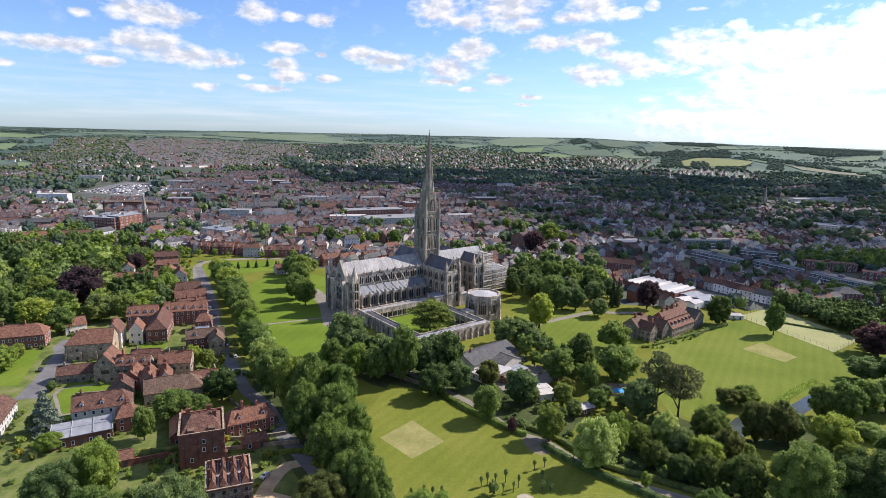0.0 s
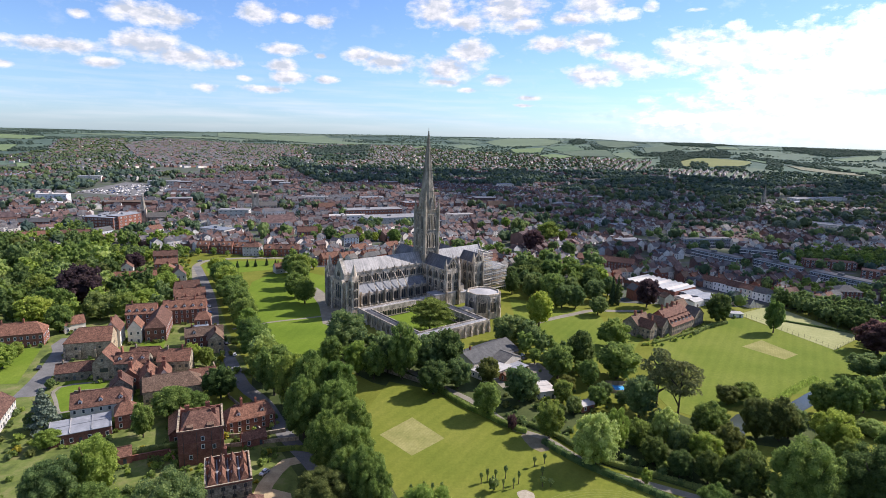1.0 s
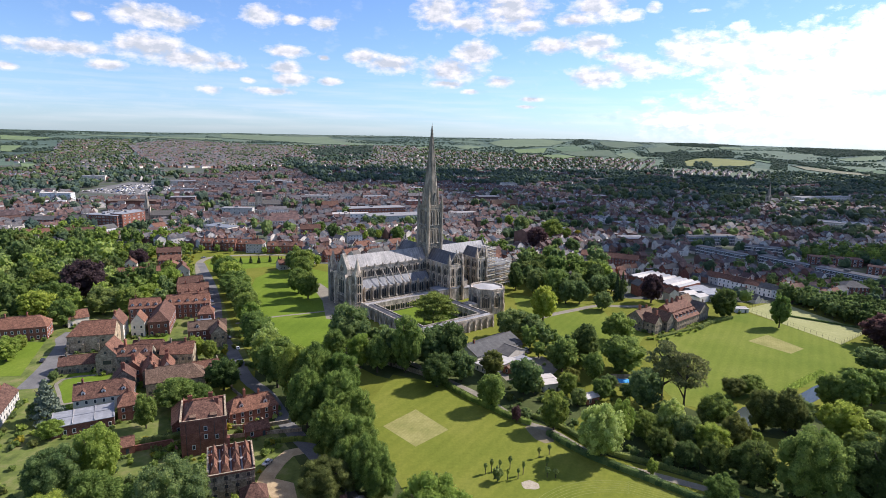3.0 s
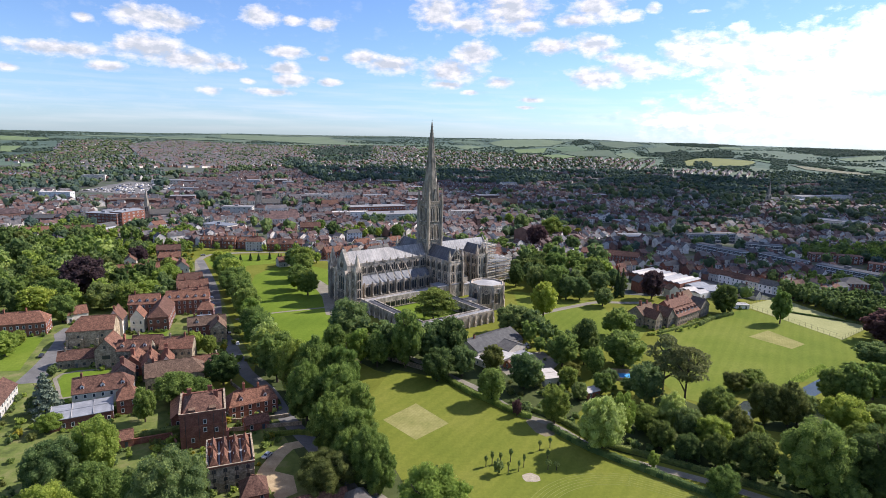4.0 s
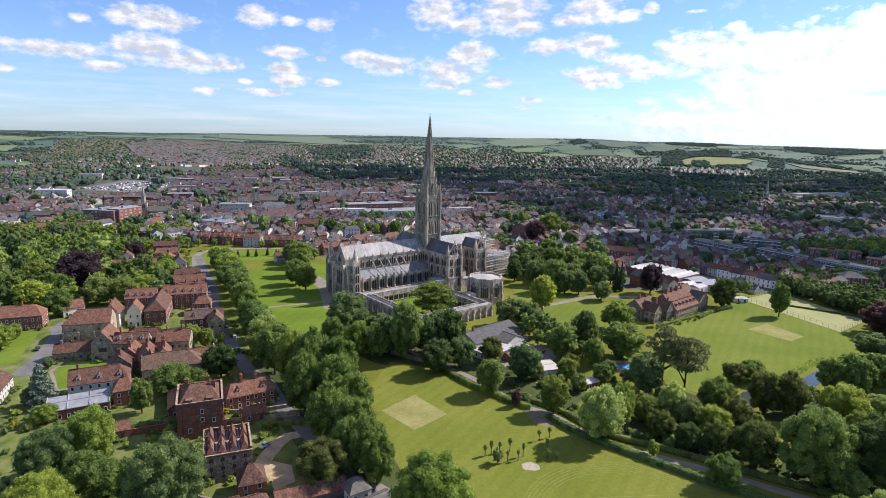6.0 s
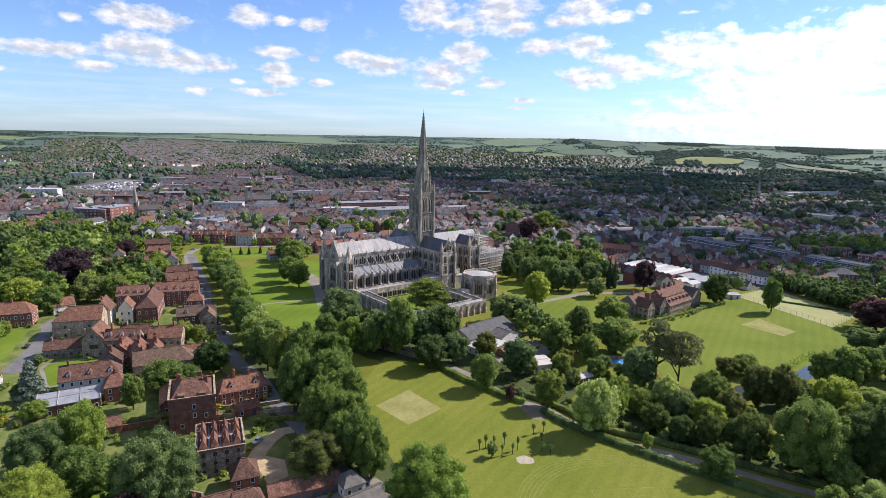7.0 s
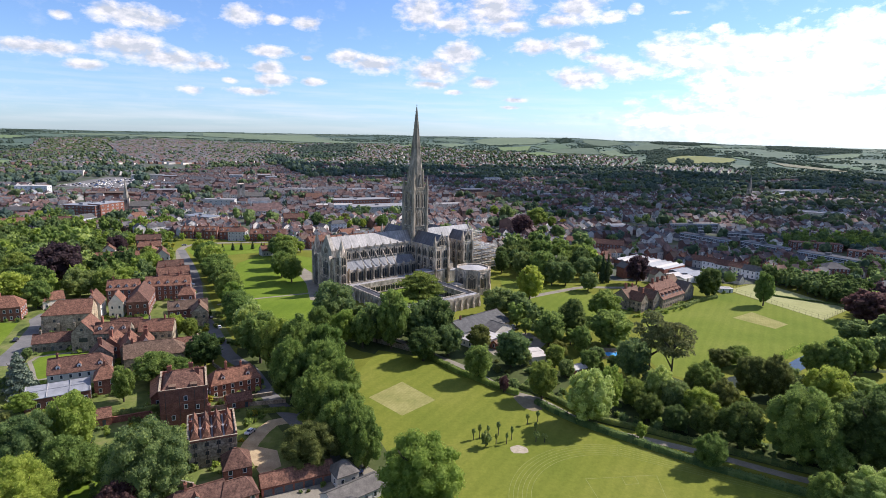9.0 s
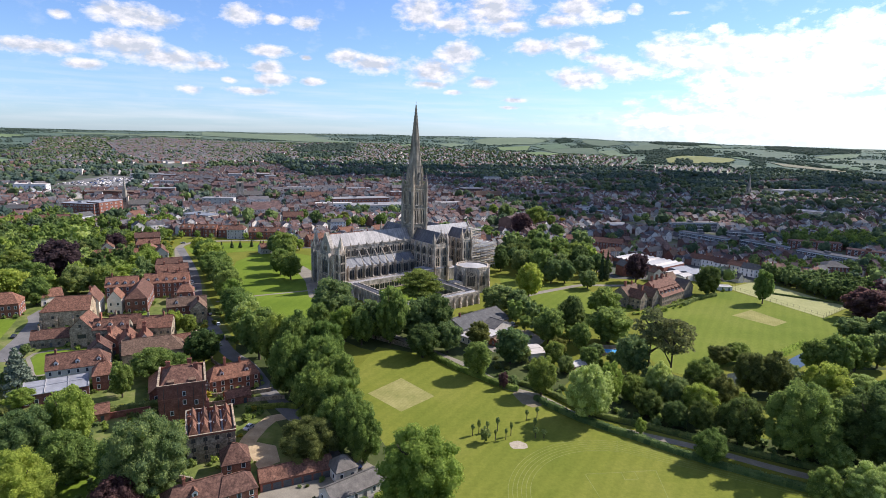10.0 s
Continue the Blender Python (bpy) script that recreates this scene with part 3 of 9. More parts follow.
def patch(name, pts, mat, z, label, category, thick=0.3):
    """A flat area laid on the ground, with an edge that goes down into it."""
    b = Builder()
    top = [(x, y, z) for x, y in pts]
    area = sum(pts[i][0] * pts[(i + 1) % len(pts)][1] - pts[(i + 1) % len(pts)][0] * pts[i][1] for i in range(len(pts)))
    if area < 0:
        top.reverse()
    n = len(top)
    v = top + [(x, y, z - thick) for x, y, _ in top]
    b.mesh_of(v, [tuple(range(n))] + [(i, n + i, n + (i + 1) % n, (i + 1) % n) for i in range(n)])
    return solid(name, b.done(name, mat), label, category, kind="structure")


def curve_points(pts, step=6.0):
    """Points along a smooth line through the given ones."""
    out = []
    for i in range(len(pts) - 1):
        p0, p1, p2, p3 = (Vector(pts[max(0, i - 1)]), Vector(pts[i]), Vector(pts[i + 1]), Vector(pts[min(len(pts) - 1, i + 2)]))
        n = max(1, int((p2 - p1).length / step))
        for j in range(n):
            t = j / n
            out.append(0.5 * ((2 * p1) + (p2 - p0) * t + (2 * p0 - 5 * p1 + 4 * p2 - p3) * t * t + (3 * p1 - p0 - 3 * p2 + p3) * t ** 3))
    out.append(Vector(pts[-1]))
    return out


def strip(name, pts, width, mat, z, label, category, thick=0.3):
    line = curve_points(pts, 2.0 if width < 1 else 6.0)
    left, right = [], []
    for i, p in enumerate(line):
        d = (line[min(i + 1, len(line) - 1)] - line[max(i - 1, 0)]).normalized()
        side = Vector((-d.y, d.x)) * width / 2
        left.append(p + side), right.append(p - side)
    n = len(line)
    v = [(p.x, p.y, z) for p in left] + [(p.x, p.y, z) for p in right] + [(p.x, p.y, z - thick) for p in left] + [(p.x, p.y, z - thick) for p in right]
    f = []
    for i in range(n - 1):
        f += [(n + i, n + i + 1, i + 1, i), (i, i + 1, 2 * n + i + 1, 2 * n + i), (3 * n + i, 3 * n + i + 1, n + i + 1, n + i)]
    b = Builder()
    b.mesh_of(v, f)
    return solid(name, b.done(name, mat), label, category, kind="structure")


ROAD = [(-231, 486), (-195, 424), (-169, 375), (-143, 319), (-121, 285), (-101, 253), (-85, 236), (-67, 209), (-52, 191), (-39, 173), (-27, 155), (-12, 132), (5, 105)]
LANE = [(-30, 285), (-4, 259), (12, 243), (27, 222), (38, 216), (55, 195), (73, 186), (90, 178), (111, 166), (134, 156), (170, 140)]
patch("lawn", [(-165, 440), (-160, 466), (-142, 486), (-112, 468), (-92, 400), (-80, 350), (-62, 300), (-75, 250), (-98, 268), (-125, 318), (-150, 380)], CLOSE_LAWN, 0.06, "bright mown lawn west of the cathedral", "lawn")
patch("playing_field", [(-20, 165), (-42, 215), (-32, 264), (-8, 256), (4.7, 241), (14.6, 232), (24.5, 222.5), (30.4, 218), (37, 211), (50, 196), (64, 185), (86, 169), (107, 157), (140, 140), (150, 60), (-10, 60)], MOWN, 0.06, "mown school playing field with worn yellow-green grass", "playing field")
patch("sports_lawn", [(110, 300), (122, 338), (150, 352), (200, 395), (232, 338), (262, 340), (280, 300), (190, 272), (165, 268), (146, 259), (128, 250), (112, 238), (100, 246), (98, 268)], PALACE_LAWN, 0.06, "mown sports field below the palace", "playing field")
patch("palace_lawn", [(40, 330), (40, 420), (100, 395), (100, 372), (120, 350), (95, 300), (70, 300)], PALACE_LAWN, 0.05, "mown lawn between trees east of the cathedral", "lawn")
# dark ground laid under the groves, tree shade included in its colour
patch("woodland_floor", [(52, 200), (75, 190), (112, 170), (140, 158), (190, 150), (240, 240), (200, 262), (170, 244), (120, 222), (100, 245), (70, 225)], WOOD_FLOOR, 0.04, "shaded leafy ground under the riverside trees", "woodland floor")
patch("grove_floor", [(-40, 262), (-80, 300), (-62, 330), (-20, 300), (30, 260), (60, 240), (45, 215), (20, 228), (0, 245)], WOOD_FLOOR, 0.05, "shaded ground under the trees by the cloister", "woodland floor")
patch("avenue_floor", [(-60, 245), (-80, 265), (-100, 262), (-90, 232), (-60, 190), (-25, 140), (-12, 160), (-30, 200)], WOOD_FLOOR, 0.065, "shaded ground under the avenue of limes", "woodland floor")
patch("cricket_square", [(-17.5, 228.5), (-29.5, 212.8), (-15, 198.4), (-2.9, 212.2)], SQUARE, 0.07, "worn pale cricket square on the field", "cricket square")
patch("cricket_square_far", [(174, 334), (192, 347), (201.5, 324), (189, 315)], SQUARE, 0.07, "pale cricket square on the far field", "cricket square")
patch("sports_court", [(202, 401), (240, 427), (262, 360), (229, 334)], COURT, 0.08, "fenced sandy yellow-green artificial pitch", "sports court")
patch("glade", [(111, 187), (111, 196), (120, 219), (133, 216), (126, 199), (116, 186)], MOWN, 0.07, "sunlit grass glade between trees", "lawn")
patch("glade_right", [(148, 206), (156, 222), (176, 252), (206, 254), (235, 262), (235, 215), (180, 198)], MOWN, 0.07, "sunlit grass beside the river", "lawn")
strip("road", ROAD, 6.5, ASPHALT, 0.10, "worn grey asphalt lane along the avenue", "road")
strip("lane", LANE, 3.6, PATH_STONE, 0.09, "pale lane between hedges", "lane")
strip("palace_drive", [(30, 336), (42, 352), (57, 368), (84, 388), (98, 397), (116, 398), (132, 400)], 5.0, PATH_STONE, 0.09, "pale gravel drive to the palace", "drive")
strip("footpath", [(-137, 330), (-119, 345), (-104, 353), (-84, 364)], 2.2, PATH_STONE, 0.085, "pale footpath across the lawn", "path")
patch("forecourt", [(-118, 430), (-110, 431), (-84, 392), (-68, 352), (-72, 340), (-85, 346), (-97, 385)], PATH_STONE, 0.09, "paved forecourt before the west front", "forecourt")
patch("gateway_ground", [(28.5, 217), (31, 219.6), (37, 217), (40, 211), (38.5, 206.5), (35, 205), (31.5, 208), (29.5, 213)], TRODDEN, 0.075, "bare trodden ground at the field gate", "bare ground")
patch("garden_ground_near", [(-45, 165), (-60, 195), (-90, 225), (-125, 235), (-190, 245), (-260, 240), (-260, 60), (-40, 60), (-30, 140)], GARDEN, 0.03, "garden beds and rough grass between the houses", "garden")
patch("garden_ground_far", [(-100, 262), (-140, 330), (-185, 415), (-235, 480), (-420, 520), (-420, 230), (-125, 236)], GARDEN, 0.02, "gardens and yards behind the houses", "garden")
patch("garden_lawn", [(-160, 196), (-172, 218), (-146, 240), (-136, 226)], CLOSE_LAWN, 0.06, "small bright garden lawn", "lawn")
patch("lower_lawn", [(-104, 120), (-110, 150), (-90, 158), (-76, 140)], CLOSE_LAWN, 0.06, "sunlit lower lawn in a walled garden", "lawn")
patch("side_lawn", [(-255, 235), (-262, 285), (-226, 288), (-206, 245)], CLOSE_LAWN, 0.06, "sunlit lawn before a brick house", "lawn")
patch("court_lawn", [(-172, 282), (-184, 322), (-174, 326), (-160, 290)], CLOSE_LAWN, 0.06, "narrow courtyard lawn between ranges", "lawn")
patch("court_lawn", [(-185.9, 250.5), (-165.5, 251.2), (-162.1, 223.3), (-168.1, 220.2), (-179.9, 235)], CLOSE_LAWN, 0.055, "bright green lawn before the stone court", "lawn")
strip("court_path", [(-183.6, 237.6), (-184.2, 243), (-179.9, 246.6), (-167.6, 251)], 1.8, PATH_STONE, 0.075, "pale path along the court lawn", "path")
strip("garden_path", [(-183.6, 237.6), (-175.6, 228.6), (-167.4, 219.2), (-162.1, 222.3)], 1.6, PATH_STONE, 0.08, "pale path beside the court lawn", "path")
strip("yard_drive", [(-192, 232), (-200, 258), (-213, 288), (-222, 300), (-205, 300)], 11, ASPHALT, 0.08, "grey asphalt drive and yard", "drive")
patch("garage_yard", [(-52, 142), (-50, 151), (-36, 155), (-25, 166), (-18, 160), (-20, 138), (-28, 130)], PATH_STONE, 0.085, "pale concrete yard before a row of garages", "yard")
strip("garden_drive", [(-62, 158), (-64, 176), (-61, 190), (-55, 193), (-50, 190)], 5.5, GRAVEL, 0.09, "buff gravel drive curving through a garden", "drive")
patch("gravel_court", [(-61, 174), (-54, 172), (-50, 163), (-55, 158), (-62, 168)], GRAVEL, 0.095, "buff gravel court beside the house", "court")
strip("river", [(120, 226), (124, 234), (131, 241), (145, 245), (158, 252), (170, 261), (183, 271), (198, 278), (216, 282)], 7.5, WATER, 0.09, "still river water reflecting the sky between trees", "river")

# ---- the cathedral: x runs east along its length, y north, from the crossing ----
CATHEDRAL = pose(-24.5, 423.7, 0, 0, 0, 40.5)
cathedral = thing("cathedral", "large grey limestone gothic cathedral with lead roofs and a tall spire", "cathedral", CATHEDRAL)


def arch_outline(w, h, n=5):
    """A pointed arch of width w and full height h, from the foot on the left, over the point, to the foot on the right."""
    rise = min(h * 0.75, w * 0.95)
    spring = h - rise
    right = []
    for i in range(n + 1):
        t = i / n
        right.append((w / 2 * math.cos(t * math.pi / 2) ** 0.85, spring + rise * math.sin(t * math.pi / 2) ** 1.05))
    left = [(-x, z) for x, z in right[:-1]]
    return [(-w / 2, 0)] + left + [(0, h)] + right[-2::-1] + [(w / 2, 0)]


def window_mesh(name, lights, h, w, gap=0.35, rim=0.28, proud=0.3, heights=None):
    """Lancets side by side: stone jambs and arches stand proud of the wall, the leaded glass lies deep between them."""
    frame_b, pane_b = Builder(), Builder()
    total = lights * w + (lights - 1) * gap
    for i in range(lights):
        cx = -total / 2 + w / 2 + i * (w + gap)
        hh = heights[i] if heights else h
        inner = [(cx + x, z) for x, z in arch_outline(w, hh)]
        outer = [(cx + x * (1 + 2 * rim / w), z * (1 + rim / hh) if z > 0 else -rim) for x, z in arch_outline(w, hh)]
        n = len(inner)
        for j in range(n - 1):
            a, b2, c, d = inner[j], inner[j + 1], outer[j + 1], outer[j]
            frame_b.poly([(a[0], -proud, a[1]), (b2[0], -proud, b2[1]), (c[0], -proud, c[1]), (d[0], -proud, d[1])])
            frame_b.poly([(a[0], -proud, a[1]), (a[0], 0.02, a[1]), (b2[0], 0.02, b2[1]), (b2[0], -proud, b2[1])])
            frame_b.poly([(d[0], -proud, d[1]), (c[0], -proud, c[1]), (c[0], 0.02, c[1]), (d[0], 0.02, d[1])])
        frame_b.box(cx - w / 2 - rim, -proud - 0.15, -rim, cx + w / 2 + rim, 0, 0.0)
        pane_b.poly([(x, -0.03, z) for x, z in inner])
    return frame_b.done(name, STONE), pane_b.done(name + "_glass", LEADED)


WINDOWS = {
    "aisle": window_mesh("aisle_window", 2, 6.2, 1.55, 0.4),
    "clere": window_mesh("clerestory_window", 3, 5.2, 1.3, 0.32, heights=(4.3, 5.5, 4.3)),
    "gable": window_mesh("gable_window", 3, 4.6, 1.2, heights=(3.4, 4.8, 3.4)),
    "lancet": window_mesh("lancet", 1, 6.0, 1.3),
    "pair": window_mesh("lancet_pair", 2, 5.2, 1.3),
    "west": window_mesh("west_window", 3, 11.0, 2.2, heights=(9.5, 11.0, 9.5)),
    "tower": window_mesh("belfry_window", 2, 9.6, 1.25, 0.55, 0.35, 0.45),
    "small": window_mesh("small_lancet", 1, 2.6, 0.7),
    "arcade": window_mesh("cloister_opening", 2, 3.8, 1.5, 0.3, 0.3, 0.35),
    "chapter": window_mesh("chapter_window", 4, 7.2, 1.05, 0.22, 0.2, 0.3),
}


def window(kind, x, y, z, deg, parent=None):
    fr, gl = WINDOWS[kind]
    w = part("window", fr, parent or cathedral, facing(x, y, z, deg))
    part("pane", gl, w)


def gable_roof(x0, x1, y0, y1, eave, ridge, axis, mat, name="roof", over=0.35, thick=0.35, hip0=0.0, hip1=0.0, gables=False):
    """A pitched roof with a thickness; its ridge runs along the axis, drawn in at the ends where it is hipped."""
    b = Builder()
    if axis == "x":
        lo, hi, a0, a1 = y0 - over, y1 + over, x0, x1
    else:
        lo, hi, a0, a1 = x0 - over, x1 + over, y0, y1
    mid = (lo + hi) / 2

    def pt(along, across, z):
        return (along, across, z) if axis == "x" else (across, along, z)
    top = [pt(a0, lo, eave), pt(a1, lo, eave), pt(a1, hi, eave), pt(a0, hi, eave), pt(a0 + hip0, mid, ridge), pt(a1 - hip1, mid, ridge)]
    low = [(x, y, z - thick) for x, y, z in top]
    f, rim = [(0, 1, 5, 4), (2, 3, 4, 5)], [(1, 0, 6, 7), (3, 2, 8, 9)]
    for hip, (p, q, r) in ((hip1, (1, 2, 5)), (hip0, (3, 0, 4))):
        if gables and hip == 0:
            # open verge: the wall below closes the gable
            rim += [(p, r, r + 6, p + 6), (r, q, q + 6, r + 6)]
        else:
            f.append((p, q, r))
            rim.append((q, p, p + 6, q + 6))
    g = [tuple(6 + i for i in reversed(q)) for q in f]
    b.mesh_of(top + low, f + g + rim)
    return b.done(name, mat)


def pinnacle(b, x, y, z0, z1, r, k=0):
    """A square shaft under a thin pyramid."""
    zs = z0 + (z1 - z0) * 0.42
    b.box(x - r, y - r, z0, x + r, y + r, zs, k)
    b.cone(x, y, zs, z1, r * 1.25, 0, 4, k, math.pi / 4)


def wall_ring(name, x0, x1, y0, y1, z0, z1, parent=None, parapet=0.9, course=True):
    """A block of walling with a string course and a parapet that stands proud."""
    b = Builder()
    b.box(x0, y0, z0, x1, y1, z1)
    if course:
        for zc in (z0 + 1.2, z0 + (z1 - z0) * 0.52):
            c = Builder()
            c.box(x0 - 0.14, y0 - 0.14, zc, x1 + 0.14, y1 + 0.14, zc + 0.3)
            part("string_course", c.done("string_course", STONE), parent or cathedral)
    t = 0.5
    outer = [(x0 - 0.2, y0 - 0.2), (x1 + 0.2, y0 - 0.2), (x1 + 0.2, y1 + 0.2), (x0 - 0.2, y1 + 0.2)]
    inner = [(x0 + t, y0 + t), (x1 - t, y0 + t), (x1 - t, y1 - t), (x0 + t, y1 - t)]
    za, zb = z1 - 0.35, z1 + parapet
    v = [(*q, za) for q in outer] + [(*q, zb) for q in outer] + [(*q, zb) for q in inner] + [(*q, za) for q in inner]
    r = Builder()
    r.mesh_of(v, [(4 * k + j, 4 * k + (j + 1) % 4, 4 * ((k + 1) % 4) + (j + 1) % 4, 4 * ((k + 1) % 4) + j) for k in range(4) for j in range(4)])
    part("parapet", r.done("parapet", STONE), parent or cathedral)
    return part(name, b.done(name, STONE), parent or cathedral)


def gable_wall(name, axis, at, lo, hi, eave, ridge, out, thick=0.9):
    """The stepped-up gable that closes a roof; out is +1 or -1 along the axis."""
    b = Builder()
    m = (lo + hi) / 2
    prof = [(lo, eave - 0.6), (hi, eave - 0.6), (hi, eave + 0.6), (m, ridge + 1.0), (lo, eave + 0.6)]
    b.prism(prof, at, at + out * thick, axis)
    cx = at + out * thick / 2
    x, y = (cx, m) if axis == "x" else (m, cx)
    b.box(x - 0.2, y - 0.2, ridge + 0.8, x + 0.2, y + 0.2, ridge + 2.4)
    b.box(x - (0.2 if axis == "x" else 0.6), y - (0.6 if axis == "x" else 0.2), ridge + 1.6, x + (0.2 if axis == "x" else 0.6), y + (0.6 if axis == "x" else 0.2), ridge + 1.95)
    return part(name, b.done(name, STONE), cathedral)


def buttress_mesh(h, depth=2.2, w=1.1, spike=2.4):
    """A stepped buttress against a wall in local y = 0, going out along -y, under a steep gablet."""
    b = Builder()
    b.box(-w / 2, -depth, 0, w / 2, 0.1, h * 0.45)
    b.prism([(-depth, h * 0.45), (0.1, h * 0.45), (0.1, h * 0.45 + 1.4), (-depth * 0.72, h * 0.45 + 1.0)], -w / 2, w / 2, "x")
    b.box(-w / 2, -depth * 0.72, h * 0.45, w / 2, 0.1, h)
    b.prism([(-w / 2 - 0.1, h), (w / 2 + 0.1, h), (0, h + spike)], -depth * 0.76, 0.1, "y")
    return b.done("buttress", STONE)


BUTTRESS = buttress_mesh(12.5)
BUTTRESS_TALL = buttress_mesh(24.0, 1.8, 1.2, 2.6)
BUTTRESS_LOW = buttress_mesh(8.2, 1.5, 0.9, 1.2)


def flyer_mesh():
    """A half arch from the aisle buttress up to the clerestory wall, in local -y."""
    b = Builder()
    n = 6
    up, low = [], []
    for i in range(n + 1):
        t = i / n
        y = -6.6 + 6.6 * t
        up.append((y, 15.0 + 7.6 * t))
        low.append((y, 13.2 + 8.2 * math.sin(t * math.pi / 2) ** 0.9))
    b.prism(up + low[::-1], -0.32, 0.32, "x")
    return b.done("flying_buttress", STONE)


FLYER = flyer_mesh()


def vessel(x0, x1, half, aisle, bays, eave, ridge, sides=(-1, 1), fly=()):
    """A stretch of the church: clerestory under a lead roof, an aisle on each side, bay by bay."""
    wall_ring("clerestory_wall", x0, x1, -half, half, 0, eave)
    part("roof", gable_roof(x0, x1, -half + 0.5, half - 0.5, eave + 0.3, ridge, "x", LEAD, over=0), cathedral, label="pale grey weathered lead roof")
    step = (x1 - x0) / bays
    for s in sides:
        lo, hi = (-aisle, -half) if s < 0 else (half, aisle)
        b = Builder()
        b.box(x0, lo, 0, x1, hi, 12.2)
        edge = -aisle if s < 0 else aisle
        b.box(x0, min(edge, edge - s * 0.5), 12.2, x1, max(edge, edge - s * 0.5), 13.2)
        b.box(x0, min(edge, edge + s * 0.18), 4.2, x1, max(edge, edge + s * 0.18), 4.6)
        b.box(x0, min(edge, edge + s * 0.25), 11.9, x1, max(edge, edge + s * 0.25), 12.4)
        part("aisle_wall", b.done("aisle_wall", STONE), cathedral)
        r = Builder()
        r.prism([(edge - s * 0.5, 12.4), (s * half, 12.4), (s * half, 17.6), (s * (half + 0.3), 17.6), (edge - s * 0.5, 12.8)], x0, x1, "x")
        part("aisle_roof", r.done("aisle_roof", LEAD), cathedral, label="lean-to lead aisle roof")
        deg = -90 if s < 0 else 90
        for i in range(bays):
            cx = x0 + step * (i + 0.5)
            window("aisle", cx, edge, 5.4, deg)
            window("clere", cx, s * half, 19.3, deg)
        for i in range(bays + 1):
            bx = min(max(x0 + step * i, x0 + 0.6), x1 - 0.6)
            part("buttress", BUTTRESS, cathedral, facing(bx, edge, 0, deg))
            if i in fly:
                part("flying_buttress", FLYER, cathedral, facing(bx, s * half, 0, deg))
            p = Builder()
            pinnacle(p, bx, s * (half + 0.1), eave + 0.5, eave + 3.0, 0.42)
            part("pinnacle", p.done("pinnacle", STONE), cathedral)


def cross_arm(x0, x1, y0, y1, eave, ridge, out, bays):
    """A transept arm: walls, steep lead roof, a gabled end with tiers of lancets."""
    lo, hi = min(y0, y1), max(y0, y1)
    wall_ring("transept_wall", x0, x1, lo, hi, 0, eave)
    part("roof", gable_roof(x0 + 0.5, x1 - 0.5, lo, hi, eave + 0.3, ridge, "y", LEAD_Y_SHADED, over=0), cathedral, label="lead transept roof, coloured dark as in shade")
    end = lo if out < 0 else hi
    gable_wall("gable", "y", end, x0, x1, eave + 0.3, ridge, -0.9 * 0 + (1 if out < 0 else -1) * 1.0)
    mid = (x0 + x1) / 2
    deg = -90 if out < 0 else 90
    edge = end
    for kind, z, dx in (("aisle", 3.5, 3.2), ("aisle", 11.0, 3.2), ("pair", 18.6, 3.3)):
        for s in (-1, 1):
            window(kind, mid + s * dx, edge, z, deg)
    window("gable", mid, edge + (0.0 if out < 0 else 0.0), eave + 1.6, deg)
    for s in (x0 + 0.7, x1 - 0.7):
        part("buttress", BUTTRESS_TALL, cathedral, facing(s, edge, 0, deg))
        p = Builder()
        pinnacle(p, s, edge - (1 if out > 0 else -1) * 0.5, eave, eave + 9.0, 0.95)
        part("pinnacle", p.done("pinnacle", STONE), cathedral)
    step = (hi - lo) / bays
    for i in range(bays):
        cy = lo + step * (i + 0.5)
        for side, x in ((180, x0), (0, x1)):
            window("clere", x, cy, 19.0, side)
            window("aisle", x, cy, 5.2, side)
            window("pair", x, cy, 12.2, side)
    for i in range(1, bays):
        for side, x in ((180, x0), (0, x1)):
            part("buttress", BUTTRESS_TALL, cathedral, facing(x, lo + step * i, 0, side))


vessel(-71, -7, 6.2, 13.0, 10, 26.0, 34.6, fly=(3, 4, 5, 6, 7))
vessel(7, 54, 6.2, 13.0, 8, 26.0, 34.2, fly=(1, 2, 6, 7))
for out in (-1, 1):
    cross_arm(-7.6, 5.6, out * 6.2, out * 33.5, 26.0, 34.6, out, 4)
    cross_arm(27.0, 37.5, out * 6.2, out * 24.0, 25.5, 33.0, out, 3)
    # the low eastern aisle of the great transept
    lo, hi = sorted((out * 13.0, out * 32.0))
    b = Builder()
    b.box(5.6, lo, 0, 11.4, hi, 13.0)
    part("transept_aisle", b.done("transept_aisle", STONE), cathedral)
    b = Builder()
    b.prism([(5.6, 13.0), (11.6, 13.0), (5.6, 18.0)], lo, hi, "y")
    part("aisle_roof", b.done("aisle_roof", LEAD_Y_SHADED), cathedral)
    for i in range(3):
        window("aisle", 11.4, lo + (i + 0.5) * (hi - lo) / 3, 5.0, 0)
gable_wall("east_gable", "x", 54.0, -6.2, 6.2, 26.3, 34.2, -1)
for z in (8.0, 15.0, 20.5):
    window("gable", 54.0, 0, z, 0)

# the low eastern chapel under three small roofs
b = Builder()
b.box(54, -10, 0, 72, 10, 13.5)
part("chapel_wall", b.done("chapel_wall", STONE), cathedral)
for y in (-6.7, 0, 6.7):
    part("chapel_roof", gable_roof(54, 72, y - 3.3, y + 3.3, 13.5, 18.0, "x", LEAD, over=0), cathedral)
    window("lancet", 72, y, 4.5, 0)
for i in range(4):
    for deg, y in ((-90, -10), (90, 10)):
        window("aisle", 57 + 4.2 * i, y, 5.0, deg)
        part("buttress", BUTTRESS_LOW, cathedral, facing(55 + 4.2 * i, y, 0, deg))


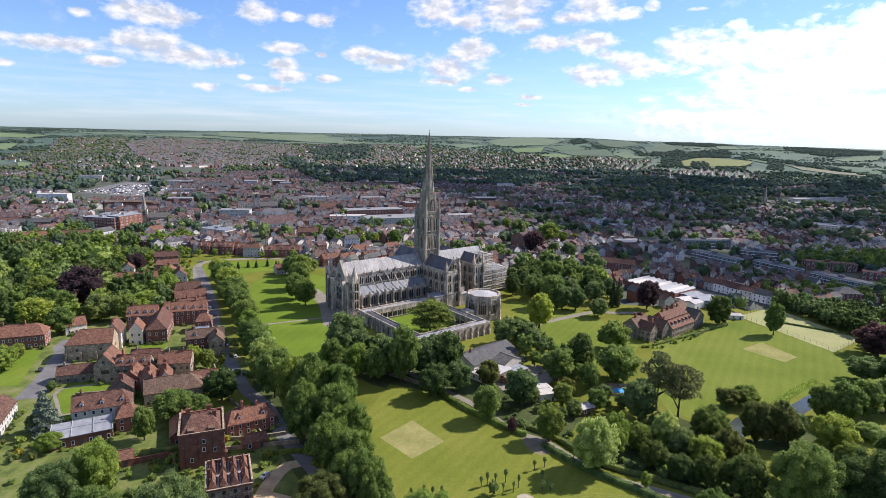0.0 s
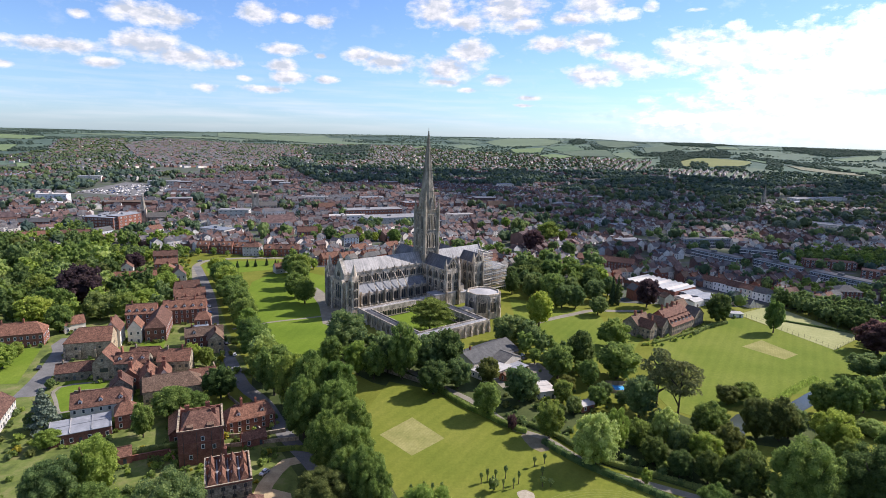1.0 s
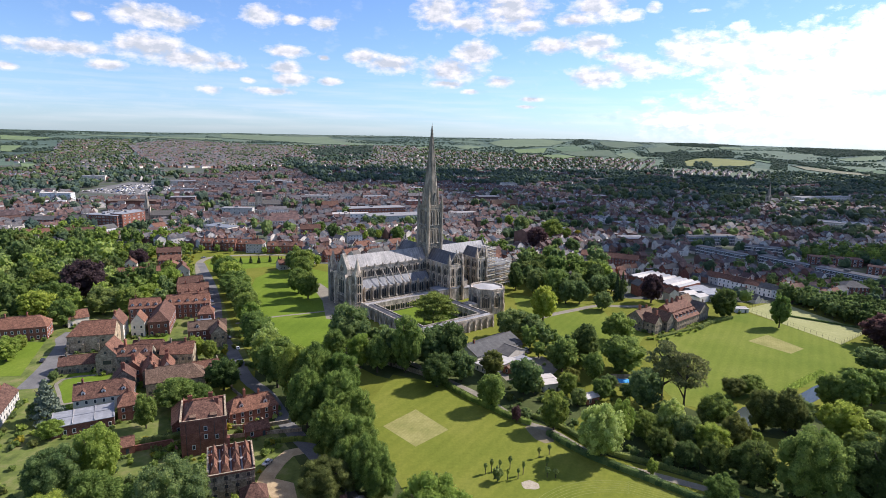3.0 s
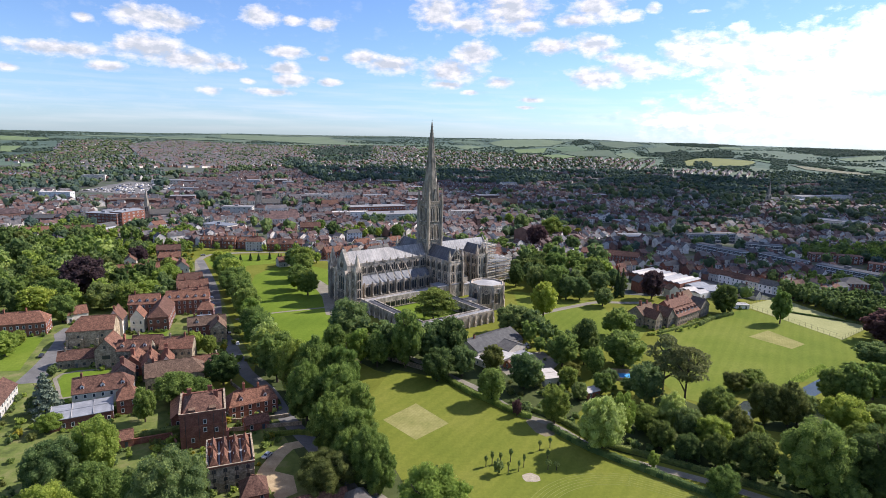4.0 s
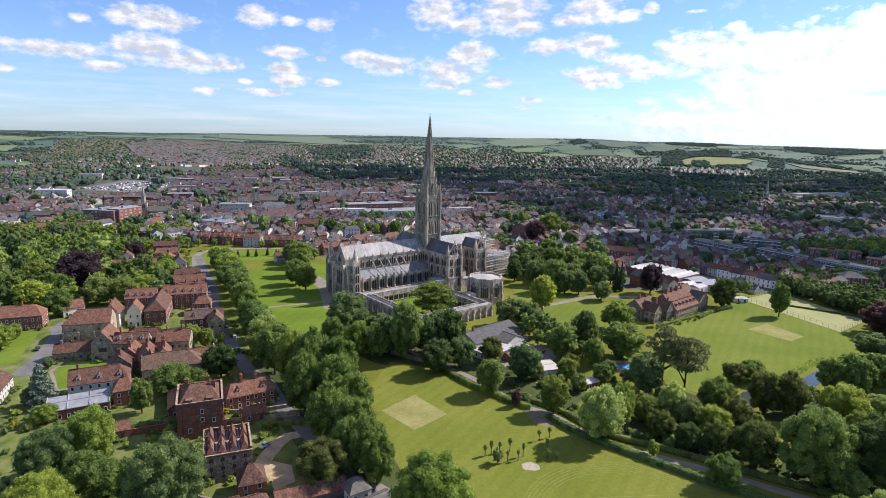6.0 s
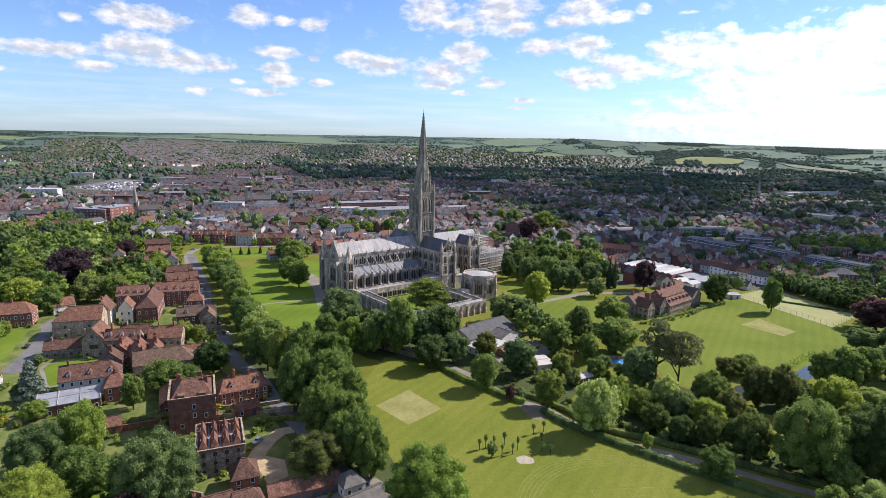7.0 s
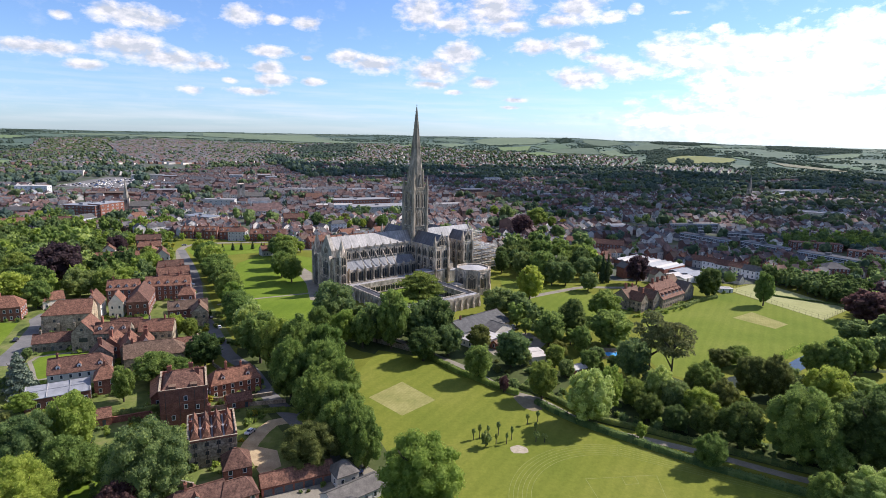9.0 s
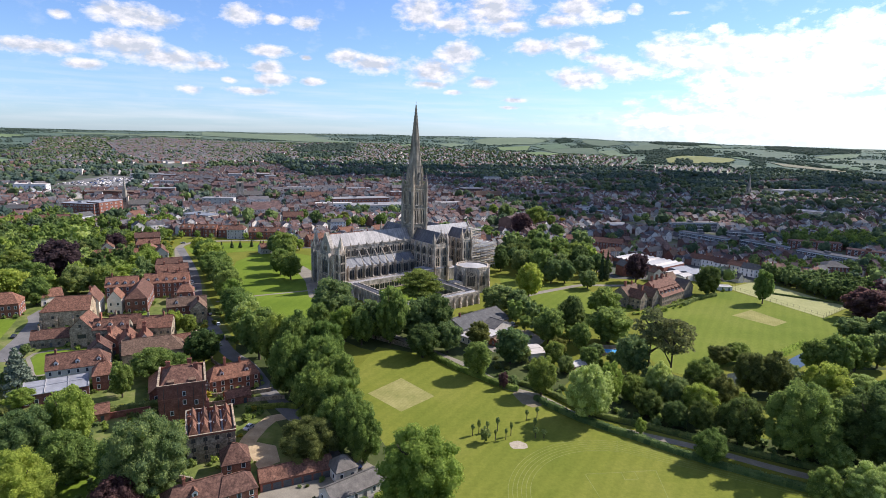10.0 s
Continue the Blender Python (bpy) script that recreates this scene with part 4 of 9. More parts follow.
def west_front():
    b = Builder()
    x = -71
    b.box(x - 3.2, -16.8, 0, x, 16.8, 22.0)
    for z in (3.4, 8.0, 13.5, 18.2, 21.6):
        c = Builder()
        c.box(x - 3.55, -14.1, z, x, 14.1, z + 0.4)
        part("string_course", c.done("string_course", STONE), cathedral)
    c = Builder()
    c.prism([(-7.2, 22.0), (7.2, 22.0), (7.2, 26.5), (0, 36.6), (-7.2, 26.5)], x - 3.0, x - 0.2, "x")
    part("gable", c.done("gable", STONE), cathedral)
    for y in (-14.2, -7.4, 7.4, 14.2):
        c = Builder()
        c.box(x - 5.0, y - 0.9, 0, x - 3.0, y + 0.9, 20.5)
        c.prism([(y - 1.0, 20.5), (y + 1.0, 20.5), (y, 23.5)], x - 5.0, x - 3.0, "x")
        part("buttress", c.done("buttress", STONE), cathedral)
    part("west_front", b.done("west_front", STONE), cathedral, label="carved limestone west front screen")
    for y in (-16.8, 16.8):
        t = Builder()
        t.box(x - 3.6, y - 2.6, 0, x + 1.6, y + 2.6, 25.5)
        for z in (6.0, 12.0, 18.0, 24.6):
            t.box(x - 3.85, y - 2.85, z, x + 1.85, y + 2.85, z + 0.35)
        t.cone(x - 1.0, y, 25.5, 36.5, 2.7, 0, 8, 0, math.pi / 8)
        for dx in (-2.2, 2.2):
            for dy in (-2.2, 2.2):
                pinnacle(t, x - 1.0 + dx, y + dy, 25.4, 29.5, 0.4)
        part("turret", t.done("turret", STONE), cathedral, label="corner turret with a stone spirelet")
    window("west", x - 3.2, 0, 9.0, 180)
    for y in (-11, 11):
        window("lancet", x - 3.2, y, 14.0, 180)
        window("pair", x - 3.2, y, 6.0, 180)
        window("pair", x - 3.2, y, 1.0, 180)
    window("gable", x - 3.0, 0, 24.0, 180)
    for y in (-16.8, 16.8):
        for z in (7, 13, 19):
            window("pair", x - 3.6, y, z, 180)
            window("pair", x - 1, y + (2.6 if y > 0 else -2.6), z, 90 if y > 0 else -90)
    for y in (-3.2, 0, 3.2):
        window("aisle", x - 3.2, y, 1.0, 180)


def niche_mesh():
    """A shallow pointed niche with a carved block in it."""
    f, g2 = Builder(), Builder()
    outer = arch_outline(1.1, 2.6)
    inner = [(x * 0.72, z * 0.88) for x, z in outer]
    for j in range(len(outer) - 1):
        a, c, d, e = inner[j], inner[j + 1], outer[j + 1], outer[j]
        f.poly([(a[0], -0.3, a[1]), (c[0], -0.3, c[1]), (d[0], -0.3, d[1]), (e[0], -0.3, e[1])])
        f.poly([(a[0], -0.3, a[1]), (a[0], 0.02, a[1]), (c[0], 0.02, c[1]), (c[0], -0.3, c[1])])
        f.poly([(e[0], -0.3, e[1]), (d[0], -0.3, d[1]), (d[0], 0.02, d[1]), (e[0], 0.02, e[1])])
    return f.done("niche", STONE)


NICHE = niche_mesh()
west_front()
for z in (4.0, 8.8, 14.4, 18.8):
    for k in range(9):
        y = -15.2 + 3.8 * k
        if abs(y) > 4.5 or z < 8:
            part("niche", NICHE, cathedral, facing(-74.2 if abs(y) < 14 else -74.6, y, z, 180))


def tower_and_spire():
    h = 6.1
    t = Builder()
    t.box(-h, -h, 20, h, h, 64.0)
    for z in (35.0, 37.2, 48.4, 50.6, 62.4):
        c = Builder()
        c.box(-h - 0.35, -h - 0.35, z, h + 0.35, h + 0.35, z + 0.6)
        part("string_course", c.done("string_course", SPIRE_STONE), cathedral)
    for sx in (-1, 1):
        for sy in (-1, 1):
            c = Builder()
            c.cone(sx * h, sy * h, 26, 64.4, 1.25, 1.15, 8, 0, math.pi / 8)
            c.cone(sx * h, sy * h, 64.4, 75.5, 1.25, 0, 8, 0, math.pi / 8)
            part("turret", c.done("turret", SPIRE_STONE), cathedral)
            for dx, dy in ((1.6, 0), (0, 1.6)):
                c = Builder()
                pinnacle(c, sx * (h - dx * 0.9), sy * (h - dy * 0.9), 63.5, 69.0, 0.45)
                part("pinnacle", c.done("pinnacle", SPIRE_STONE), cathedral)
    # pierced parapet
    for i in range(13):
        d = -h + 0.6 + i * (2 * h - 1.2) / 12
        for s in (-1, 1):
            t.box(d - 0.25, s * h - 0.25, 63.9, d + 0.25, s * h + 0.25, 65.8)
            t.box(s * h - 0.25, d - 0.25, 63.9, s * h + 0.25, d + 0.25, 65.8)
    for s in (-1, 1):
        t.box(-h, s * h - 0.3, 65.8, h, s * h + 0.3, 66.2)
        t.box(s * h - 0.3, -h, 65.8, s * h + 0.3, h, 66.2)
    part("tower", t.done("tower", SPIRE_STONE), cathedral, label="ornate limestone crossing tower")
    for deg, sx, sy in ((-90, 0, -1), (90, 0, 1), (0, 1, 0), (180, -1, 0)):
        for off in (-2.9, 2.9):
            for z in (37.9, 51.4):
                x = sx * h + (off if sx == 0 else 0)
                y = sy * h + (off if sy == 0 else 0)
                window("tower", x, y, z, deg)
        for off in (-4.4, -1.5, 1.5, 4.4):
            window("small", sx * h + (off if sx == 0 else 0), sy * h + (off if sy == 0 else 0), 33.0, deg)
    # thin shafts between the lights
    sh = Builder()
    for s in (-1, 1):
        for off in (-5.3, 0.0, 5.3):
            for z0, z1 in ((37.5, 48.4), (51, 62.4)):
                sh.box(off - 0.3, s * h - 0.5, z0, off + 0.3, s * h + 0.5, z1)
                sh.box(s * h - 0.5, off - 0.3, z0, s * h + 0.5, off + 0.3, z1)
        for off in (-4.35, -1.45, 1.45, 4.35):
            for z0, z1 in ((37.5, 48.4), (51, 62.4)):
                sh.box(off - 0.14, s * h - 0.42, z0, off + 0.14, s * h + 0.42, z1)
                sh.box(s * h - 0.42, off - 0.14, z0, s * h + 0.42, off + 0.14, z1)
    part("shaft", sh.done("shaft", SPIRE_STONE), cathedral)
    # carved lozenge friezes and blind arcading in the bands
    fr = Builder()
    for z in (35.8, 49.2, 63.0):
        for i in range(9):
            d = -5.0 + 1.25 * i
            for s in (-1, 1):
                fr.mesh_of([(d - 0.42, s * (h + 0.02), z), (d, s * (h + 0.02), z - 0.55), (d + 0.42, s * (h + 0.02), z), (d, s * (h + 0.02), z + 0.55), (d, s * (h + 0.4), z)], [(0, 1, 4), (1, 2, 4), (2, 3, 4), (3, 0, 4)])
                fr.mesh_of([(s * (h + 0.02), d - 0.42, z), (s * (h + 0.02), d, z - 0.55), (s * (h + 0.02), d + 0.42, z), (s * (h + 0.02), d, z + 0.55), (s * (h + 0.4), d, z)], [(0, 1, 4), (1, 2, 4), (2, 3, 4), (3, 0, 4)])
    part("frieze", fr.done("frieze", SPIRE_STONE), cathedral)
    # canopied pinnacles at the corners of the spire's foot
    for sx in (-1, 1):
        for sy in (-1, 1):
            c = Builder()
            c.cone(sx * 3.9, sy * 3.9, 64.2, 71.5, 0.95, 0.8, 6)
            c.cone(sx * 3.9, sy * 3.9, 71.5, 80.5, 1.0, 0, 6)
            part("pinnacle", c.done("pinnacle", SPIRE_STONE), cathedral)
    s = Builder()
    z0, z1, r0 = 64.2, 122.6, 6.1
    s.cone(0, 0, z0, z1, r0, 0.36, 8, 0, math.pi / 8)

    def rad(z):
        return r0 + (0.36 - r0) * (z - z0) / (z1 - z0)
    # three ornamented bands
    for zb, hb in ((79.5, 3.4), (95.0, 3.0), (109.0, 2.4)):
        s.cone(0, 0, zb, zb + hb, rad(zb) + 0.14, rad(zb + hb) + 0.14, 8, 0, math.pi / 8)
        for k in range(4):
            z = zb + (k + 0.2) * hb / 4
            s.cone(0, 0, z, z + hb / 9, rad(z) + 0.26, rad(z) + 0.24, 8, 0, math.pi / 8)
    # ribs with crockets up the eight edges
    for i in range(8):
        a = math.pi / 8 + i * math.pi / 4
        s.tube((rad(z0) * math.cos(a), rad(z0) * math.sin(a), z0), (0.34 * math.cos(a), 0.34 * math.sin(a), z1), 0.26, 0.08, 5)
        for k in range(22):
            z = z0 + 3 + k * 2.5
            r = rad(z) + 0.18
            s.box(r * math.cos(a) - 0.12, r * math.sin(a) - 0.12, z, r * math.cos(a) + 0.12, r * math.sin(a) + 0.12, z + 0.4)
    s.cone(0, 0, 122.2, 123.0, 0.45, 0.45, 8)
    s.cone(0, 0, 123.0, 125.4, 0.12, 0.08, 6)
    s.box(-0.5, -0.08, 124.3, 0.5, 0.08, 124.5)
    part("spire", s.done("spire", SPIRE_STONE), cathedral, label="tall octagonal stone spire with carved bands")
    # gabled lights at the foot of the spire
    for i in range(4):
        a = i * math.pi / 2
        b = Builder()
        m = Matrix.Rotation(a, 4, "Z")
        b.box(4.0, -1.3, 64.3, 6.0, 1.3, 69.5, 0, m)
        b.prism([(-1.5, 69.5), (1.5, 69.5), (0, 75.0)], 3.2, 6.2, "x", 0, m)
        part("spire_light", b.done("spire_light", SPIRE_STONE), cathedral)
        window("small", 6.0 * math.cos(a), 6.0 * math.sin(a), 66.0, math.degrees(a))


tower_and_spire()


def cloister(x0, x1, y0, y1, wide=6.5, top=7.2):
    """Four walks round a garth: outer wall with buttresses, open arcade inside, flat lead roofs behind parapets."""
    runs = ((x0, y0, x1, y0 + wide), (x0, y1 - wide, x1, y1), (x0, y0 + wide, x0 + wide, y1 - wide), (x1 - wide, y0 + wide, x1, y1 - wide))
    for ax, ay, bx, by in runs:
        wl = Builder()
        wl.box(ax, ay, 0, bx, by, top - 0.6)
        part("cloister_walk", wl.done("cloister_walk", STONE), cathedral)
        r = Builder()
        alongx = (bx - ax) > (by - ay)
        if alongx:
            m = (ay + by) / 2
            r.prism([(ay + 0.5, top - 0.6), (by - 0.5, top - 0.6), (by - 0.5, top - 0.35), (m, top + 0.75), (ay + 0.5, top - 0.35)], ax + 0.5, bx - 0.5, "x")
        else:
            m = (ax + bx) / 2
            r.prism([(ax + 0.5, top - 0.6), (bx - 0.5, top - 0.6), (bx - 0.5, top - 0.35), (m, top + 0.75), (ax + 0.5, top - 0.35)], ay - 0.5, by + 0.5, "y")
        part("cloister_roof", r.done("cloister_roof", LEAD if alongx else LEAD_Y_SHADED), cathedral, label="low lead roof behind parapets")
    for ax, ay, bx, by in ((x0, y0, x1, y1), (x0 + wide - 0.5, y0 + wide - 0.5, x1 - wide + 0.5, y1 - wide + 0.5)):
        o, i, za, zb = 0.1, 0.5, top - 0.7, top + 0.6
        outer = [(ax - o, ay - o), (bx + o, ay - o), (bx + o, by + o), (ax - o, by + o)]
        inner = [(ax + i, ay + i), (bx - i, ay + i), (bx - i, by - i), (ax + i, by - i)]
        v = [(px, py, za) for px, py in outer] + [(px, py, zb) for px, py in outer] + [(px, py, zb) for px, py in inner] + [(px, py, za) for px, py in inner]
        pr = Builder()
        pr.mesh_of(v, [(4 * k + j, 4 * k + (j + 1) % 4, 4 * k + 4 + (j + 1) % 4, 4 * k + 4 + j) for k in range(3) for j in range(4)])
        part("parapet", pr.done("parapet", STONE), cathedral)
    n = 11
    ix0, ix1, iy0, iy1 = x0 + wide, x1 - wide, y0 + wide, y1 - wide
    for i in range(n):
        fx, fy = ix0 + (i + 0.5) * (ix1 - ix0) / n, iy0 + (i + 0.5) * (iy1 - iy0) / n
        for args in ((fx, iy0, 90), (fx, iy1, -90), (ix0, fy, 0), (ix1, fy, 180)):
            window("arcade", args[0], args[1], 1.0, args[2])
    for i in range(n + 1):
        gx, gy = x0 + 0.6 + i * (x1 - x0 - 1.2) / n, y0 + 0.6 + i * (y1 - y0 - 1.2) / n
        part("buttress", BUTTRESS_SMALL, cathedral, facing(gx, y0, 0, -90))
        part("buttress", BUTTRESS_SMALL, cathedral, facing(x0, gy, 0, 180))
        if i < n:
            part("buttress", BUTTRESS_SMALL, cathedral, facing(x1, gy, 0, 0))


BUTTRESS_SMALL = buttress_mesh(5.6, 1.4, 1.0, 0.9)
cloister(-73.0, -17.0, -90.0, -24.0)
g = Builder()
g.box(-66.4, -83.4, -0.2, -23.6, -30.6, 0.12)
solid("cloister_garth", g.done("cloister_garth", CLOSE_LAWN), "square lawn inside the cloister", "lawn", CATHEDRAL, kind="structure")


def chapter_house(cx, cy, r=11.4, top=16.0):
    b = Builder()
    b.cone(cx, cy, 0, top, r, r, 8, 0, math.pi / 8)
    for z in (3.5, top - 1.6):
        b.cone(cx, cy, z, z + 0.4, r + 0.25, r + 0.25, 8, 0, math.pi / 8)
    a = [math.pi / 8 + i * math.pi / 4 for i in range(8)]
    for i in range(8):
        p, q = a[i], a[(i + 1) % 8]
        o0, o1 = (r + 0.2, r - 0.5)
        b.mesh_of([(cx + rr * math.cos(t), cy + rr * math.sin(t), z) for z in (top - 0.2, top + 1.2) for rr in (o0, o1) for t in (p, q)],
                  [(0, 1, 5, 4), (3, 2, 6, 7), (4, 5, 7, 6)])
    part("chapter_house", b.done("chapter_house", STONE), cathedral, label="octagonal limestone chapter house")
    rf = Builder()
    rf.cone(cx, cy, top + 0.1, top + 2.0, r - 0.5, 0.0, 8, 0, math.pi / 8)
    part("chapter_roof", rf.done("chapter_roof", SHEETING), cathedral, label="shallow pale octagonal roof")
    face = r * math.cos(math.pi / 8)
    for i in range(8):
        t = i * math.pi / 4
        window("chapter", cx + face * math.cos(t), cy + face * math.sin(t), 4.6, math.degrees(t))
        window("rose", cx + face * math.cos(t), cy + face * math.sin(t), 11.2, math.degrees(t))
        u = math.pi / 8 + i * math.pi / 4
        part("buttress", BUTTRESS_CHAPTER, cathedral, facing(cx + (r - 0.2) * math.cos(u), cy + (r - 0.2) * math.sin(u), 0, math.degrees(u)))


def rose_mesh():
    f, g2 = Builder(), Builder()
    n = 16
    for i in range(n):
        a, c = 2 * math.pi * i / n, 2 * math.pi * (i + 1) / n
        p = [(rr * math.cos(t), -0.3, 1.3 + rr * math.sin(t)) for rr in (1.25, 1.6) for t in (a, c)]
        f.mesh_of(p + [(x, 0.02, z) for x, _, z in p], [(0, 1, 3, 2), (0, 4, 5, 1), (2, 3, 7, 6)])
    for i in range(4):
        a = math.pi * i / 4
        f.tube((1.3 * math.cos(a), -0.15, 1.3 + 1.3 * math.sin(a)), (-1.3 * math.cos(a), -0.15, 1.3 - 1.3 * math.sin(a)), 0.1, 0.1, 4)
    g2.poly([(1.25 * math.cos(2 * math.pi * i / n), -0.03, 1.3 + 1.25 * math.sin(2 * math.pi * i / n)) for i in range(n)])
    return f.done("rose_window", STONE), g2.done("rose_glass", LEADED)


WINDOWS["rose"] = rose_mesh()
BUTTRESS_CHAPTER = buttress_mesh(14.8, 2.0, 1.3, 1.6)
chapter_house(2.5, -62.5)
# the passage from the cloister, and the south porch rooms beside the transept
for q in ((-17, -68, -10.5, -60, 8.0), (-17, -34, 2, -24, 9.5), (6, -34, 14, -22, 8.0)):
    b = Builder()
    b.box(q[0], q[1], 0, q[2], q[3], q[4])
    part("annex", b.done("annex", STONE), cathedral)
for x0, y0, x1, y1, z in ((-17.2, -34.2, 2.2, -23.8, 9.5), (5.8, -34.2, 14.2, -21.8, 8.0)):
    b = Builder()
    b.box(x0, y0, z, x1, y1, z + 0.6)
    part("annex_roof", b.done("annex_roof", FLAT_ROOF), cathedral)


def scaffold(x0, y0, nx, ny, lifts, label):
    """Tubes and boarded lifts round the walls under repair."""
    s = thing("scaffold", label, "scaffold", CATHEDRAL)
    up = Builder()
    for i in range(nx + 1):
        for j in range(ny + 1):
            up.tube((x0 + i * 2.2, y0 + j * 2.2, 0), (x0 + i * 2.2, y0 + j * 2.2, lifts * 2.1 + 1.2), 0.09, 0.09, 4)
    part("standard", up.done("standard", STEEL), s)
    for k in range(1, lifts + 1):
        led = Builder()
        z = k * 2.1
        for i in range(nx + 1):
            led.box(x0 + i * 2.2 - 0.06, y0 - 0.3, z - 0.12, x0 + i * 2.2 + 0.06, y0 + ny * 2.2 + 0.3, z)
        for zz in (z + 0.55, z + 1.05):
            for yy in (y0, y0 + ny * 2.2):
                led.box(x0 - 0.3, yy - 0.05, zz, x0 + nx * 2.2 + 0.3, yy + 0.05, zz + 0.1)
            for xx in (x0, x0 + nx * 2.2):
                led.box(xx - 0.05, y0, zz, xx + 0.05, y0 + ny * 2.2, zz + 0.1)
        part("ledger", led.done("ledger", STEEL), s)
        bd = Builder()
        bd.box(x0 - 0.2, y0 - 0.2, z, x0 + nx * 2.2 + 0.2, y0 + 1.5, z + 0.12)
        bd.box(x0 + nx * 2.2 - 1.5, y0 + 1.5, z, x0 + nx * 2.2 + 0.2, y0 + ny * 2.2 + 0.2, z + 0.12)
        bd.box(x0 - 0.25, y0 - 0.28, z - 0.1, x0 + nx * 2.2 + 0.25, y0 - 0.2, z + (0.75 if k % 2 else 0.3))
        part("platform", bd.done("platform", RENDERED if k % 2 else BOARD), s)


scaffold(39.0, -22.5, 4, 7, 15, "tall tube scaffold with boarded lifts against the east transept")
scaffold(50.0, -21.5, 7, 5, 9, "lower tube scaffold with pale boards at the east end")

# ---- houses ----
def framed(name, w, h, t, frame_mat, glass_mat):
    """A window: a frame ring standing proud of the wall, and the pane set back inside it."""
    def ring(u, d):
        return [(-w / 2 + u, d, u), (w / 2 - u, d, u), (w / 2 - u, d, h - u), (-w / 2 + u, d, h - u)]
    v = ring(0, 0.03) + ring(0, -0.1) + ring(t, -0.1) + ring(t, -0.01)
    f = []
    for k in range(3):
        f += [(4 * k + i, 4 * k + (i + 1) % 4, 4 * k + 4 + (i + 1) % 4, 4 * k + 4 + i) for i in range(4)]
    fb, g2, both = Builder(), Builder(), Builder()
    fb.mesh_of(v, f)
    g2.poly(ring(t, -0.015))
    both.mesh_of(v, f, 0)
    both.poly(ring(t, -0.015), 1)
    return fb.done(name, frame_mat), g2.done(name + "_glass", glass_mat), both.done(name, frame_mat, glass_mat)


STONE_LIGHT = framed("stone_window", 1.4, 1.6, 0.14, RUBBLE, LEADED)
BAY_LIGHT = framed("mullioned_window", 4.0, 2.4, 0.2, RUBBLE, LEADED)
SASH_WHITE = framed("sash_window", 1.2, 1.8, 0.14, WHITE_PAINT, GLASS)
SASH_SMALL = framed("small_window", 1.0, 1.2, 0.14, WHITE_PAINT, GLASS)


def set_window(kind, parent, m, whole=False):
    """Frame and pane; in the farther streets a window is one piece."""
    if whole:
        part("window", kind[2], parent, m)
    else:
        part("pane", kind[1], part("window", kind[0], parent, m))


def door_mesh():
    b = Builder()
    b.box(-0.55, -0.1, 0, 0.55, 0.03, 2.15)
    for z0, z1 in ((0.2, 0.95), (1.1, 1.95)):
        for x in (-0.25, 0.25):
            b.box(x - 0.18, -0.14, z0, x + 0.18, -0.1, z1)
    return b.done("door", DOOR_PAINT)


DOOR_PAINT = surface("dark door paint", [(0.3, (0.05, 0.06, 0.07)), (0.7, (0.09, 0.10, 0.11))], 1.0, 6.0, 0.5, grain=0.1)
DOOR = door_mesh()


def chimney_mesh(h, mat, w=1.0, d=0.7):
    b = Builder()
    b.box(-w / 2, -d / 2, -1.6, w / 2, d / 2, h)
    b.box(-w / 2 - 0.1, -d / 2 - 0.1, h - 0.35, w / 2 + 0.1, d / 2 + 0.1, h - 0.1)
    for x in (-w / 4, w / 4):
        b.cone(x, 0, h, h + 0.55, 0.16, 0.13, 7, 1)
    return b.done("chimney", mat, RED_TILE)


CHIMNEY = {"brick": chimney_mesh(1.8, BRICK), "stone": chimney_mesh(1.6, RUBBLE), "tall": chimney_mesh(2.8, BRICK, 1.5, 0.8)}


def dormer(house, x, y, z, deg, roof_mat, w=1.5, h=1.5, depth=2.6):
    """A gabled dormer: cheeks, its own small roof, and a window."""
    b = Builder()
    b.box(-w / 2, 0, -0.6, w / 2, depth, h)
    b.prism([(-w / 2, h), (w / 2, h), (0, h + w * 0.45)], 0, depth, "y")
    d = part("dormer", b.done("dormer", WHITE_PAINT), house, facing(x, y, z, deg))
    r = Builder()
    over = 0.2
    a, t = w / 2 + over, h - 0.12
    r.prism([(-a, t), (0, h + w * 0.45 + 0.05), (a, t), (a, t + 0.16), (0, h + w * 0.45 + 0.22), (-a, t + 0.16)], -0.25, depth + 1.0, "y")
    part("dormer_roof", r.done("dormer_roof", roof_mat), d)
    part("window", SASH_SMALL[2], d, pose(0, 0, 0.15))
    return d


